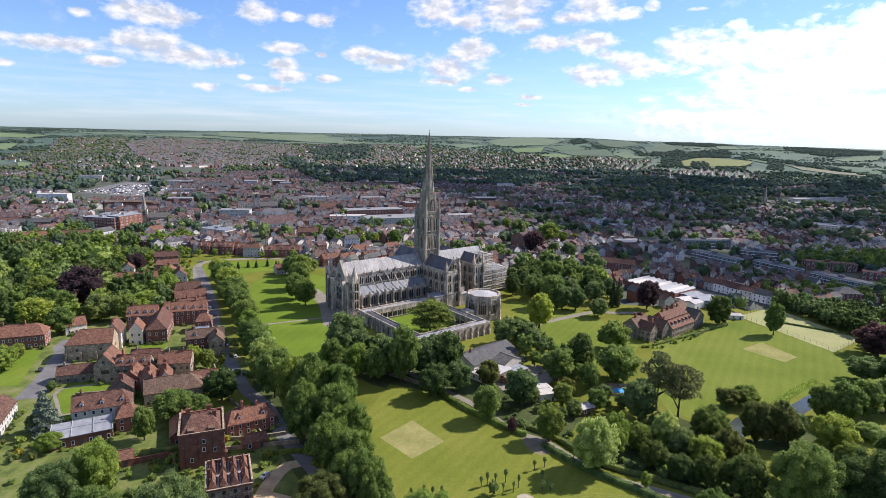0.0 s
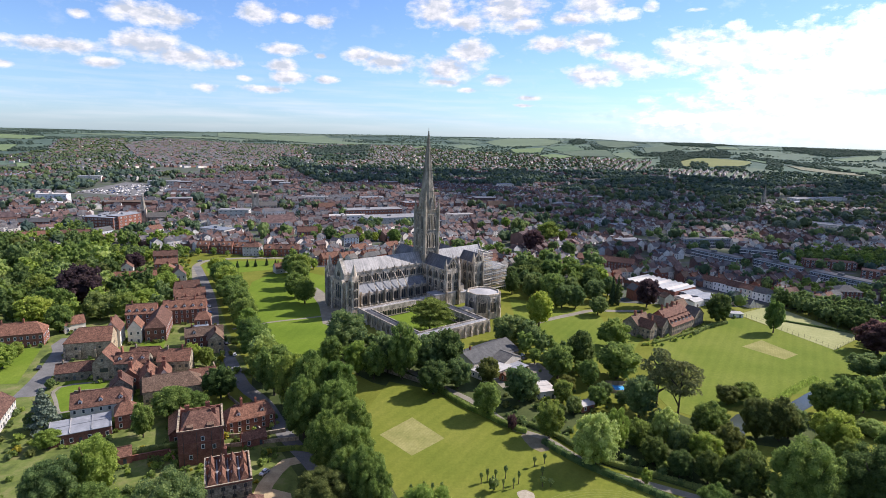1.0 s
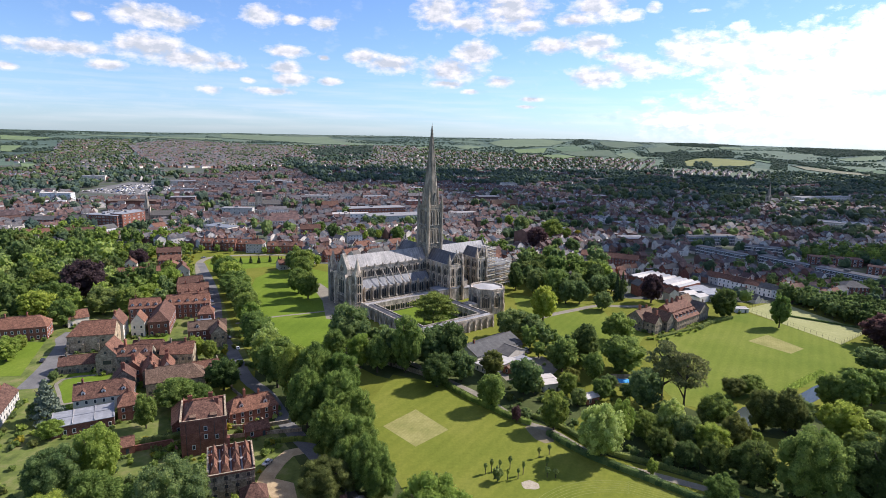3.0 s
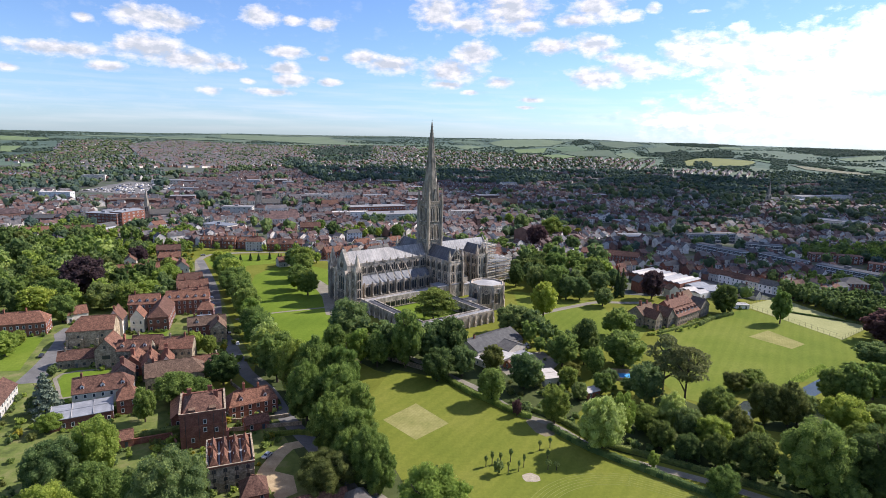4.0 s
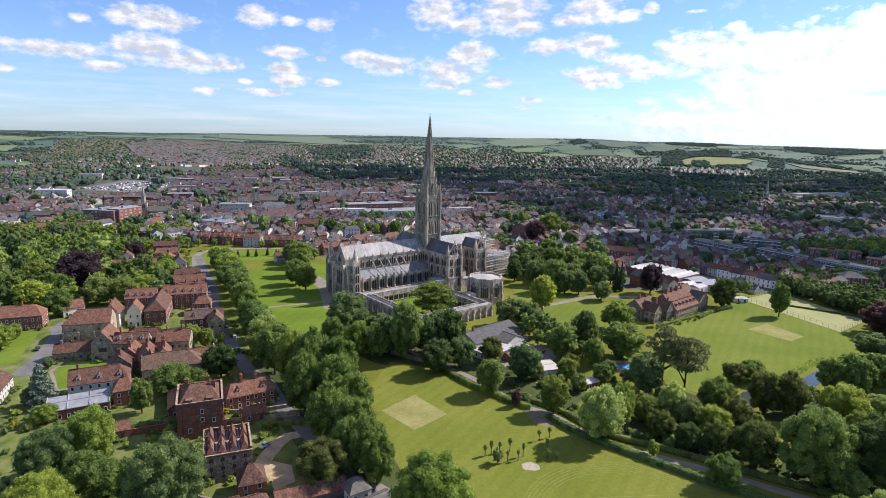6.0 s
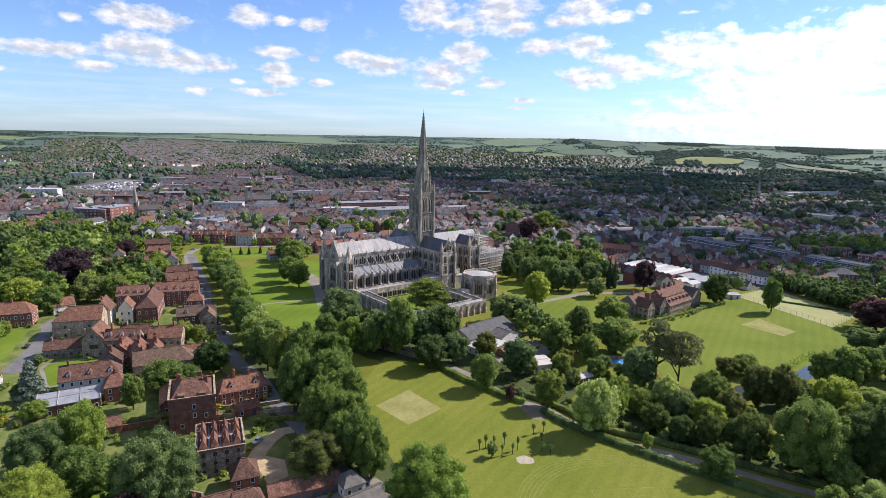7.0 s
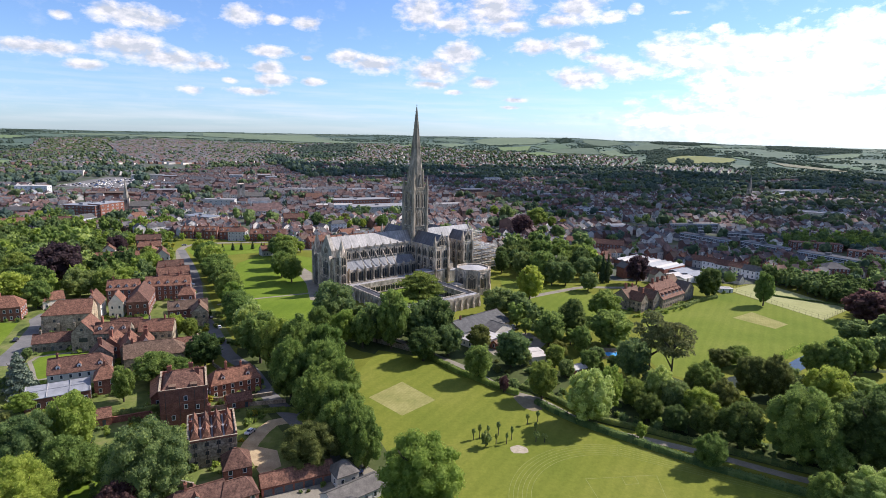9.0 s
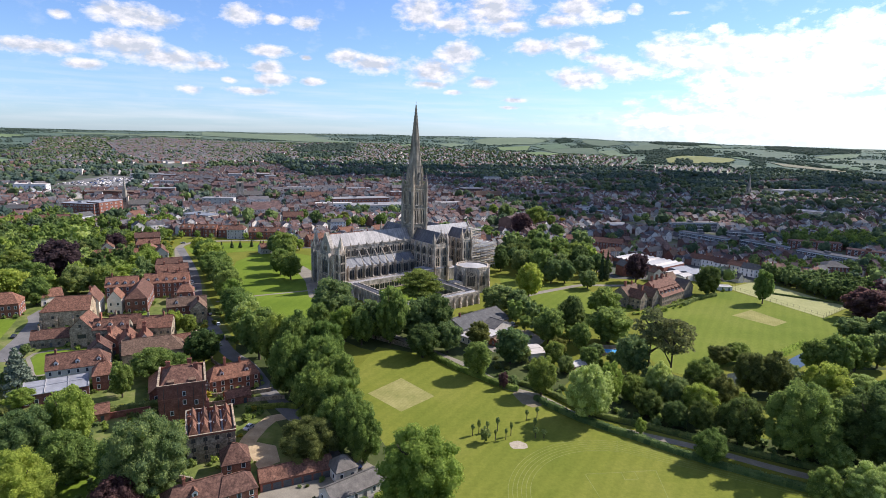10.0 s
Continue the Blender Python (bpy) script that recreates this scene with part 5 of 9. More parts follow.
def house(x, y, ang, length, depth, eave, ridge, wall, roof, label, hip=(0, 0), rows=2, chimneys=("brick",), dormers=0, axis="x", gap=2.7, group="", parapet=False, category="house", windows=True, z=0.0, sides=True):
    """A house whose front looks along local -y. hip: how far the ridge is drawn in at each end."""
    h = thing("house", label, category, pose(x, y, z, 0, 0, ang), group)
    x0, x1, y0, y1 = -length / 2, length / 2, -depth / 2, depth / 2
    # walls up to the eaves, and the gables where the roof is not hipped, in one shell
    g0, g1 = hip[0] == 0, hip[1] == 0
    b = Builder()
    zt = ridge - 0.12
    v = [(x0, y0, -0.3), (x1, y0, -0.3), (x1, y1, -0.3), (x0, y1, -0.3), (x0, y0, eave), (x1, y0, eave), (x1, y1, eave), (x0, y1, eave)]
    ends = ((x0, 0, zt), (x1, 0, zt)) if axis == "x" else ((0, y0, zt), (0, y1, zt))
    tops = []
    for wanted, end in zip((g0, g1), ends):
        tops.append((len(v),) if wanted else ())
        if wanted:
            v.append(end)
    if axis == "x":
        f = [(0, 1, 5, 4), (2, 3, 7, 6), (1, 2, 6, *tops[1], 5), (3, 0, 4, *tops[0], 7)]
    else:
        f = [(1, 2, 6, 5), (3, 0, 4, 7), (0, 1, 5, *tops[0], 4), (2, 3, 7, *tops[1], 6)]
    f += [(3, 2, 1, 0), (4, 5, 6, 7)]
    b.mesh_of(v, f)
    part("wall", b.done("wall", wall), h)
    if windows and rows > 1:
        b = Builder()
        b.box(x0 - 0.06, y0 - 0.06, eave * 0.5, x1 + 0.06, y1 + 0.06, eave * 0.5 + 0.18)
        part("string_course", b.done("string_course", wall), h)
    if parapet:
        b = Builder()
        o, i, za, zb = 0.15, 0.45, eave - 0.3, eave + 0.9
        rings = [[(x0 - o, y0 - o), (x1 + o, y0 - o), (x1 + o, y1 + o), (x0 - o, y1 + o)], [(x0 + i, y0 + i), (x1 - i, y0 + i), (x1 - i, y1 - i), (x0 + i, y1 - i)]]
        v = [(px, py, za) for px, py in rings[0]] + [(px, py, zb) for px, py in rings[0]] + [(px, py, zb) for px, py in rings[1]] + [(px, py, za) for px, py in rings[1]]
        b.mesh_of(v, [(4 * k + j, 4 * k + (j + 1) % 4, 4 * k + 4 + (j + 1) % 4, 4 * k + 4 + j) for k in range(3) for j in range(4)])
        part("parapet", b.done("parapet", wall), h)
        b = Builder()
        for px0, py0, px1, py1 in ((x0 - 0.2, y0 - 0.2, x0 + 0.5, y1 + 0.2), (x1 - 0.5, y0 - 0.2, x1 + 0.2, y1 + 0.2)):
            b.box(px0, py0, eave + 0.9, px1, py1, eave + 1.05)
        b.box(x0 + 0.5, y0 - 0.2, eave + 0.9, x1 - 0.5, y0 + 0.1, eave + 1.0)
        part("coping", b.done("coping", RUBBLE), h)
    over = -0.6 if parapet else 0.35
    ov = 0.0 if parapet else 0.25
    if axis == "x":
        rm = gable_roof(x0 - (ov if not parapet else -0.6), x1 + (ov if not parapet else -0.6), y0, y1, eave + 0.02, ridge, "x", roof, over=over, thick=0.22, hip0=hip[0], hip1=hip[1], gables=True)
    else:
        rm = gable_roof(x0, x1, y0 - ov, y1 + ov, eave + 0.02, ridge, "y", roof, over=over, thick=0.22, hip0=hip[0], hip1=hip[1], gables=True)
    part("roof", rm, h)
    # ridge tiles
    rb = Builder()
    if axis == "x":
        rb.box(x0 + hip[0], -0.16, ridge - 0.08, x1 - hip[1], 0.16, ridge + 0.14)
    else:
        rb.box(-0.16, y0 + hip[0], ridge - 0.08, 0.16, y1 - hip[1], ridge + 0.14)
    part("ridge", rb.done("ridge", roof), h)
    if windows:
        n = max(1, int((length - 1.2) / gap))
        kind = STONE_LIGHT if wall is RUBBLE else SASH_WHITE
        whole = y > 340 or y < -1000
        for r in range(rows):
            zz = 0.85 + r * (eave - 0.4) / rows
            for i in range(n):
                wx = -length / 2 + (i + 0.5) * length / n
                if r == 0 and i == n // 2:
                    part("door", DOOR, h, facing(wx, y0, 0.0, -90))
                else:
                    set_window(kind, h, facing(wx, y0, zz, -90), whole)
                if not whole:
                    set_window(kind, h, facing(wx, y1, zz, 90), True)
            m = max(1, int((depth - 1.5) / gap)) if sides else 0
            for i in range(m):
                wy = -depth / 2 + (i + 0.5) * depth / m
                for wx, deg in ((x0, 180), (x1, 0)):
                    set_window(kind, h, facing(wx, wy, zz, deg), whole)
    nc = len(chimneys)
    for i, c in enumerate(chimneys):
        t = (i + 0.5) / nc if nc > 1 else 0.15
        along = (x0 + hip[0] + 0.8) + t * (length - hip[0] - hip[1] - 1.6) if axis == "x" else (y0 + hip[0] + 0.8) + t * (depth - hip[0] - hip[1] - 1.6)
        part("chimney", CHIMNEY[c], h, pose(along, 0, ridge, 0, 0, 90) if axis == "x" else pose(0, along, ridge))
    for i in range(dormers):
        dx = -length / 2 + (i + 0.5) * length / dormers
        slope = (ridge - eave) / (depth / 2)
        dormer(h, dx, y0 + 1.4, eave + 1.4 * slope - 0.3, -90, roof)
        dormer(h, dx, y1 - 1.4, eave + 1.4 * slope - 0.3, 90, roof)
    return h


DARK_TILE = surface("dark brown-grey roof tiles", [(0.3, (0.07, 0.062, 0.055)), (0.7, (0.13, 0.115, 0.105))], 0.5, 3.0, 0.9, grain=0.35)
G1 = "houses of the close"
tall_block = house(-94.8, 195.2, 24, 15.5, 18, 13.0, 17.4, BRICK, RED_TILE, "tall red brick block with parapet and red hipped roof", (4, 4), 3, (), parapet=True, group=G1, windows=False)
for wx, wz in ((0.6, 9.2), (0.6, 6.0), (-3.6, 2.4), (4.4, 5.4)):
    set_window(SASH_WHITE, tall_block, facing(wx, -9.0, wz, -90))
for wy in (-6, -2, 2, 6):
    for wz in (2.4, 6.0, 9.2):
        set_window(SASH_WHITE, tall_block, facing(7.75, wy, wz, 0))
        set_window(SASH_WHITE, tall_block, facing(-7.75, wy, wz, 180))
for z in (4.9, 8.5):
    b = Builder()
    b.box(-7.85, -9.1, z, 7.85, 9.1, z + 0.25)
    part("string_course", b.done("string_course", BRICK), tall_block)
for wx in (-5.9, -1.4, 3.6, 6.6):
    b = Builder()
    b.tube((wx, -9.12, 0.2), (wx, -9.12, 13.0), 0.1, 0.1, 5)
    part("drainpipe", b.done("drainpipe", DARK_TILE), tall_block)
for wx in (-3.6, 3.4):
    b = Builder()
    b.box(wx - 1.2, -8.0, 13.2, wx + 1.2, -5.0, 14.5)
    part("roof_hatch", b.done("roof_hatch", BROWN_TILE), tall_block)
for wx, wy in ((-4.6, 3.4), (2.6, 4.2), (4.6, -1.0)):
    part("chimney", CHIMNEY["tall"], tall_block, pose(wx, wy, 15.2))
house(-84.5, 216, 33, 19, 10, 5.6, 10.0, BRICK, RED_TILE, "low red brick house with steep tiled roof by the lane", (3, 3), 2, ("tall", "brick"), 2, group=G1)
house(-149.5, 221, 27, 22, 11, 6.0, 11.0, RENDERED, RED_TILE, "rendered house with dark red roof and small dormers", (0, 4), 2, ("brick",), 3, group=G1)
house(-134.5, 213, 30, 8, 9, 6.2, 10.5, BRICK, RED_TILE, "small red brick wing with hipped roof", (3, 3), 2, ("brick",), group=G1)
house(-128.5, 240, 27, 24, 12, 6.0, 11.0, RUBBLE, BROWN_TILE, "long rubble hall with brown tiled roof", (0, 5), 1, ("brick",), group=G1)
house(-139.5, 265, 14, 15, 11, 8.0, 12.5, RUBBLE, RED_TILE, "stone hall with red tiled roof in the courtyard", (0, 0), 2, ("stone", "brick"), group=G1)
solar = house(-169.9, 258.3, 14, 9.6, 13, 8.8, 14.5, RUBBLE, RED_TILE, "old stone gabled hall end with a broad mullioned window", (0, 0), 2, (), axis="y", group=G1, windows=False)
set_window(BAY_LIGHT, solar, facing(0.2, -6.5, 4.2, -90))
set_window(STONE_LIGHT, solar, facing(-0.2, -6.5, 9.6, -90))
set_window(STONE_LIGHT, solar, facing(-2.8, -6.5, 1.0, -90))
set_window(STONE_LIGHT, solar, facing(2.8, -6.5, 1.0, -90))
for wy in (-4.0, 0.0, 4.0):
    set_window(STONE_LIGHT, solar, facing(4.8, wy, 4.6, 0))
    set_window(STONE_LIGHT, solar, facing(4.8, wy, 1.2, 0))
house(-157.5, 259.0, 14, 15, 9, 8.2, 12.4, RUBBLE, RED_TILE, "stone court range with three gabled dormers", (0, 0), 2, ("tall",), 3, group=G1)
house(-152, 249, 14, 8, 11, 6.2, 10.2, BRICK, RED_TILE, "stone gabled cross wing among the roofs", (0, 0), 2, ("tall",), axis="y", group=G1)
house(-143, 246, 27, 7, 14, 7.0, 11.5, RUBBLE, RED_TILE, "narrow stone gabled range with red tiles", (0, 0), 2, ("brick", "brick"), axis="y", group=G1)
barn = house(-195, 284, 20, 22, 14, 9.0, 15.0, RUBBLE, RED_TILE, "big pale stone barn with dark red-brown roof", (6, 0), 2, (), gap=7, group=G1)
for wx in (-10.6, -3.6, 3.4, 10.4):
    b = Builder()
    b.box(wx - 0.5, -8.2, -0.2, wx + 0.5, -6.9, 4.6)
    b.prism([(-8.2, 4.6), (-6.9, 4.6), (-6.9, 6.6)], wx - 0.5, wx + 0.5, "x")
    part("buttress", b.done("buttress", RUBBLE), barn)
house(-184, 255, 24, 16, 9, 4.2, 7.6, RUBBLE, RED_TILE, "low stone outbuilding with red roof", (0, 0), 1, ("stone",), group=G1)
house(-192, 300, 20, 8, 13, 9.0, 15.0, RENDERED, RED_TILE, "pale gabled wing beside the barn", (0, 0), 2, ("brick",), axis="y", group=G1)
house(-193, 331, 20, 17, 12, 9.0, 14.0, BRICK, RED_TILE, "red brick college wing with dormers", (0, 0), 3, ("brick",), 4, group=G1)
house(-172, 343, 20, 25, 12, 9.0, 14.0, BRICK, RED_TILE, "long red brick college range with dormers", (0, 0), 3, ("brick", "brick"), 5, group=G1)
house(-176, 318, 20, 11, 28, 8.2, 13.5, BRICK, RED_TILE, "red brick cross wing with hipped end", (5, 0), 2, (), axis="y", group=G1)
house(-142, 303, 24, 20, 10, 7.0, 11.0, BRICK, BROWN_TILE, "red brick house by the lane with white porch", (0, 0), 2, ("brick",), 2, group=G1)
house(-150, 316, 24, 8, 7, 6.0, 7.0, WHITE_PAINT, FLAT_ROOF, "small white rendered block with flat roof", (1, 1), 2, (), group=G1)
house(-133, 297, 24, 8, 12, 7.5, 12.0, RUBBLE, BROWN_TILE, "gabled house end beside the lane", (0, 0), 2, ("brick",), axis="y", group=G1)
house(-186, 378, 30, 20, 10, 7.0, 11.5, BRICK, RED_TILE, "red brick houses at the top of the lane", (0, 0), 2, ("brick", "brick"), group=G1)
house(-198, 398, 30, 18, 10, 6.5, 11.0, BRICK, RED_TILE, "steep red roofed house behind the lane", (2, 0), 2, ("brick",), group=G1)
house(-242, 293, 24, 26, 13, 7.5, 12.5, BRICK, RED_TILE, "red brick house with white windows and tiled roof", (0, 4), 2, ("brick", "brick"), group=G1)
house(-228, 318, 44, 11, 9, 5.0, 9.0, RENDERED, RED_TILE, "small house with red gabled roof", (0, 0), 1, ("brick",), group=G1)
house(-184.5, 203, 113, 34, 9, 5.2, 9.0, RENDERED, RED_TILE, "long pale house with red tiled roof", (0, 0), 2, ("brick", "brick", "brick"), group=G1)
house(-248, 417, 25, 32, 11, 6.5, 12.0, BRICK, RED_TILE, "rambling red house among garden trees", (3, 0), 2, ("brick", "brick"), 3, group=G1)
house(-222, 436, 115, 16, 10, 7.0, 12.0, RENDERED, RED_TILE, "tall house with warm gable and red roof", (0, 0), 2, ("brick",), group=G1)
house(-66.0, 138, 33, 15, 9, 5.0, 9.0, BRICK, RED_TILE, "brick house with red tiled roof at the yard", (3, 0), 2, ("brick",), 1, group=G1)
house(-56.5, 143, 33, 10, 8, 5.0, 8.6, BRICK, RED_TILE, "brick cottage with red tiled hipped roof", (2, 3), 2, (), group=G1)
house(-62, 157.5, 25, 8, 9, 5.0, 9.2, BRICK, RED_TILE, "small brick annex with red pyramid roof", (3.4, 3.4), 2, (), group=G1)
flat_block = house(-147, 203, 32, 21, 13, 4.6, 4.9, BRICK, FLAT_ROOF, "single-storey brick block with pale flat roof", (1, 1), 1, (), group=G1, parapet=False)
for wx in (-10.4, -3.4, 3.9, 10.4):
    b = Builder()
    b.box(wx - 0.1, -6.7, 4.7, wx + 0.1, 6.7, 5.05)
    part("upstand", b.done("upstand", SHEETING), flat_block)
house(-109, 208, 27, 9, 16, 4.0, 7.5, BRICK, RED_TILE, "low brick range with red roof beside trees", (0, 0), 1, (), axis="y", group=G1)


def many_gabled(x, y, ang):
    """A square stone and brick house whose roof is a row of four small parallel gables."""
    h = thing("house", "square stone house under four parallel red gabled roofs", "house", pose(x, y, 0, 0, 0, ang), G1)
    b = Builder()
    b.box(-7, -8, -0.3, 7, 8, 9.2)
    part("wall", b.done("wall", RUBBLE), h)
    for z in (3.2, 6.2):
        b = Builder()
        b.box(-7.1, -8.1, z, 7.1, 8.1, z + 0.2)
        part("string_course", b.done("string_course", RUBBLE), h)
    for x0, y0, z0, x1, y1, z1 in ((-7.25, -7.8, 9.0, -6.8, 8.2, 10.5), (6.8, -7.8, 9.0, 7.25, 8.2, 10.5), (-7.25, -8.25, 8.9, 7.25, -7.8, 9.5), (-6.8, 7.8, 9.0, 6.8, 8.2, 10.5)):
        b = Builder()
        b.box(x0, y0, z0, x1, y1, z1)
        part("parapet", b.done("parapet", BRICK), h)
        b = Builder()
        b.box(x0 - 0.05, y0 - 0.05, z1, x1 + 0.05, y1 + 0.05, z1 + 0.1)
        part("coping", b.done("coping", RUBBLE), h)
    b = Builder()
    b.box(-6.8, -7.8, 9.2, 6.8, 7.8, 9.35)
    part("gutter", b.done("gutter", LEAD), h, label="pale lead valley gutters between the roofs")
    for i in range(4):
        cx = -5.05 + 3.37 * i
        # two hipped ranges of each roof, with a dip between them
        for y0, y1 in ((-7.4, -0.6), (0.4, 7.4)):
            part("roof", gable_roof(cx - 1.45, cx + 1.45, y0, y1, 9.35, 12.3, "y", RED_TILE, over=0, thick=0.2, hip0=1.3, hip1=1.0), h)
            part("rooflight", SASH_SMALL[2], h, pose(cx - 0.75, (y0 + y1) / 2, 10.9, -64, 0, -90))
    part("chimney", CHIMNEY["tall"], h, pose(-0.4, 7.2, 11.0, 0, 0, 90))
    part("chimney", CHIMNEY["brick"], h, pose(-6.2, -0.2, 10.6))
    for wx in (-5.2, -1.7, 1.6, 5.0):
        b = Builder()
        b.tube((wx, -8.12, 0.2), (wx, -8.12, 9.0), 0.1, 0.1, 5)
        part("drainpipe", b.done("drainpipe", DARK_TILE), h)
    for z in (1.0, 3.9, 6.9):
        for i in range(4):
            for args in ((-5.1 + 3.4 * i, -8, z, -90), (-5.1 + 3.4 * i, 8, z, 90), (-7, -6 + 4 * i, z, 180), (7, -6 + 4 * i, z, 0)):
                set_window(STONE_LIGHT, h, facing(*args))


many_gabled(-74.2, 169.6, 24)

# the palace and the school on the east side
G2 = "palace and school buildings"
house(116, 353, 40, 16, 11, 7.5, 12.5, RUBBLE, BROWN_TILE, "old stone palace block with steep brown roof", (0, 0), 2, ("tall", "brick"), group=G2)
house(119.5, 345, 40, 7.5, 10, 7.0, 11.8, RUBBLE, RED_TILE, "pale gabled palace wing with orange tiles", (0, 0), 2, ("tall",), axis="y", group=G2)
house(128, 352, 40, 8, 13, 7.0, 12.0, RUBBLE, BROWN_TILE, "stone gabled palace wing", (0, 0), 2, ("brick",), axis="y", group=G2)
house(144, 361, 42, 28, 9, 6.0, 10.0, RUBBLE, RED_TILE, "long low palace range with a row of dormers", (0, 0), 2, (), 6, group=G2)
house(142, 369.5, 42, 30, 9, 9.0, 13.5, BRICK, RED_TILE, "tall rear palace range with red roof and chimneys", (0, 3), 2, ("tall", "tall", "tall", "brick"), group=G2)
house(160, 376, 42, 12, 9, 7.0, 12.0, RUBBLE, DARK_TILE, "small stone chapel end of the palace", (0, 0), 1, ("stone",), axis="y", group=G2)
house(154, 388, 42, 14, 9, 8.0, 13.0, RUBBLE, BROWN_TILE, "tall stone chapel end of the palace", (0, 0), 2, ("stone",), group=G2)
house(16.5, 299, 46, 36, 17, 4.5, 8.2, RENDERED, SLATE, "low school hall with dark slate roof", (0, 0), 1, ("brick",), group=G2)
house(19.5, 278, 47, 20, 11, 3.6, 3.9, RENDERED, SHEETING, "low annex with pale sheeted flat roof", (1, 1), 1, (), group=G2)
house(33, 283, 42, 9, 7, 3.4, 3.7, BRICK, FLAT_ROOF, "small brick block with grey flat roof", (1, 1), 1, (), group=G2)
house(43, 257, 21, 9, 11, 4.2, 4.5, RENDERED, SHEETING, "small pale flat-roofed classroom", (1, 1), 1, (), group=G2)
house(28, 292, 46, 14, 9, 4.2, 7.0, RENDERED, SLATE, "grey roofed wing of the school hall", (0, 0), 1, (), axis="y", group=G2)
house(37, 273, 30, 8, 5, 2.8, 3.1, BRICK, RED_TILE, "low rusty-roofed shed in the school yard", (1, 1), 1, (), group=G2)
house(27, 273, 47, 7, 5, 2.8, 4.2, BRICK, BROWN_TILE, "small brick lean-to shed with brown roof", (0, 0), 1, (), group=G2)
patch("school_yard", [(24, 262), (20, 272), (34, 292), (46, 296), (52, 280), (44, 264), (34, 258)], PATH_STONE, 0.07, "trodden grey yard between the school buildings", "yard")
house(30, 304, 42, 9, 7, 3.5, 5.5, RUBBLE, SLATE, "small store with grey roof", (0, 0), 1, (), group=G2)
house(60, 243, 30, 7, 5, 3.2, 4.6, BRICK, SHEETING, "shed with pale sheet roof among trees", (0, 0), 1, (), group=G2)
house(198, 396, 0, 9, 6, 3.0, 3.3, WHITE_PAINT, SHEETING, "small white sports pavilion", (1, 1), 1, (), group=G2)


def garages():
    """A row of brick garages with dark doors under a red roof."""
    g = house(-43, 154.6, 26, 21, 6.5, 3.0, 5.6, BRICK, RED_TILE, "row of brick garages with dark doors and red roof", (0, 0), 1, (), windows=False, group=G1, category="garage")
    b = Builder()
    b.box(-1.15, -0.1, 0, 1.15, 0.03, 2.15)
    for z in (0.5, 1.0, 1.5):
        b.box(-1.15, -0.14, z, 1.15, -0.1, z + 0.06)
    m = b.done("garage_door", DOOR_PAINT)
    for i in range(7):
        part("garage_door", m, g, facing(-8.7 + i * 2.9, -3.25, 0, -90))


garages()
house(-29.5, 157, 35, 7, 7, 3.6, 6.8, RENDERED, SLATE, "small square pavilion with slate pyramid roof", (3.2, 3.2), 1, (), group=G1)
house(-24.5, 148, 41, 18, 7.5, 3.2, 5.8, RENDERED, SLATE, "long low stable range with slate roof", (0, 2), 1, (), group=G1)
house(-183, 306, 20, 7, 10, 8.5, 13.5, RENDERED, RED_TILE, "narrow warm-toned gabled wing beside the barn", (0, 0), 2, (), axis="y", group=G1)
house(-158, 271, 14, 14, 8, 6.5, 10.5, RUBBLE, RED_TILE, "stone link range with red roof", (0, 0), 2, ("stone",), group=G1)
house(-150, 236, 27, 9, 9, 6.5, 11.0, RUBBLE, RED_TILE, "stone gabled end of the court range", (0, 0), 2, ("tall",), axis="y", group=G1)
house(-137, 249, 27, 6, 12, 6.5, 11.0, RENDERED, RED_TILE, "pale gabled house with tall chimneys", (0, 0), 2, ("tall", "tall"), axis="y", group=G1)
house(-112, 250, 30, 10, 9, 5.5, 9.0, BRICK, BROWN_TILE, "brown roofed brick house by the lane", (0, 3), 2, ("brick",), group=G1)
house(-122, 256, 27, 12, 7, 4.0, 7.0, RUBBLE, RED_TILE, "low stone outhouse with red roof", (0, 0), 1, (), group=G1)
house(-155, 330, 20, 9, 10, 7.0, 11.0, BRICK, RED_TILE, "brick end pavilion of the college", (3, 3), 2, ("brick",), group=G1)
house(-177, 362, 28, 16, 9, 6.5, 10.5, BRICK, RED_TILE, "red brick house with chimneys near the lane", (0, 0), 2, ("brick", "brick"), group=G1)
house(-236, 446, 25, 14, 10, 6.5, 11.0, BRICK, RED_TILE, "red gabled house among garden shrubs", (0, 0), 2, ("tall",), axis="y", group=G1)
house(-250, 470, 25, 18, 10, 6.5, 10.5, BRICK, RED_TILE, "brick house with red roof among trees", (2, 0), 2, ("brick", "brick"), group=G1)
house(-275, 455, 115, 14, 9, 6.0, 10.0, RENDERED, RED_TILE, "pale house half hidden by garden trees", (0, 0), 2, ("brick",), group=G1)
house(-266, 500, 25, 20, 10, 6.5, 10.5, BRICK, RED_TILE, "red roofed row behind the north green", (0, 0), 2, ("brick", "brick"), group=G1)
house(-78, 203, 33, 9, 6, 3.0, 5.2, BRICK, RED_TILE, "small brick outhouse in the walled garden", (0, 0), 1, (), group=G1)
house(-122, 186, 30, 9, 6, 3.0, 5.6, BRICK, RED_TILE, "low garden outbuilding with red roof", (0, 0), 1, (), group=G1)

# ---- trees ----
def icosphere(level):
    bm = bmesh.new()
    bmesh.ops.create_icosphere(bm, subdivisions=level, radius=1.0)
    v = np.array([p.co[:] for p in bm.verts])
    f = [tuple(q.index for q in p.verts) for p in bm.faces]
    bm.free()
    return v, f


ICO0, ICO1 = icosphere(1), icosphere(2)


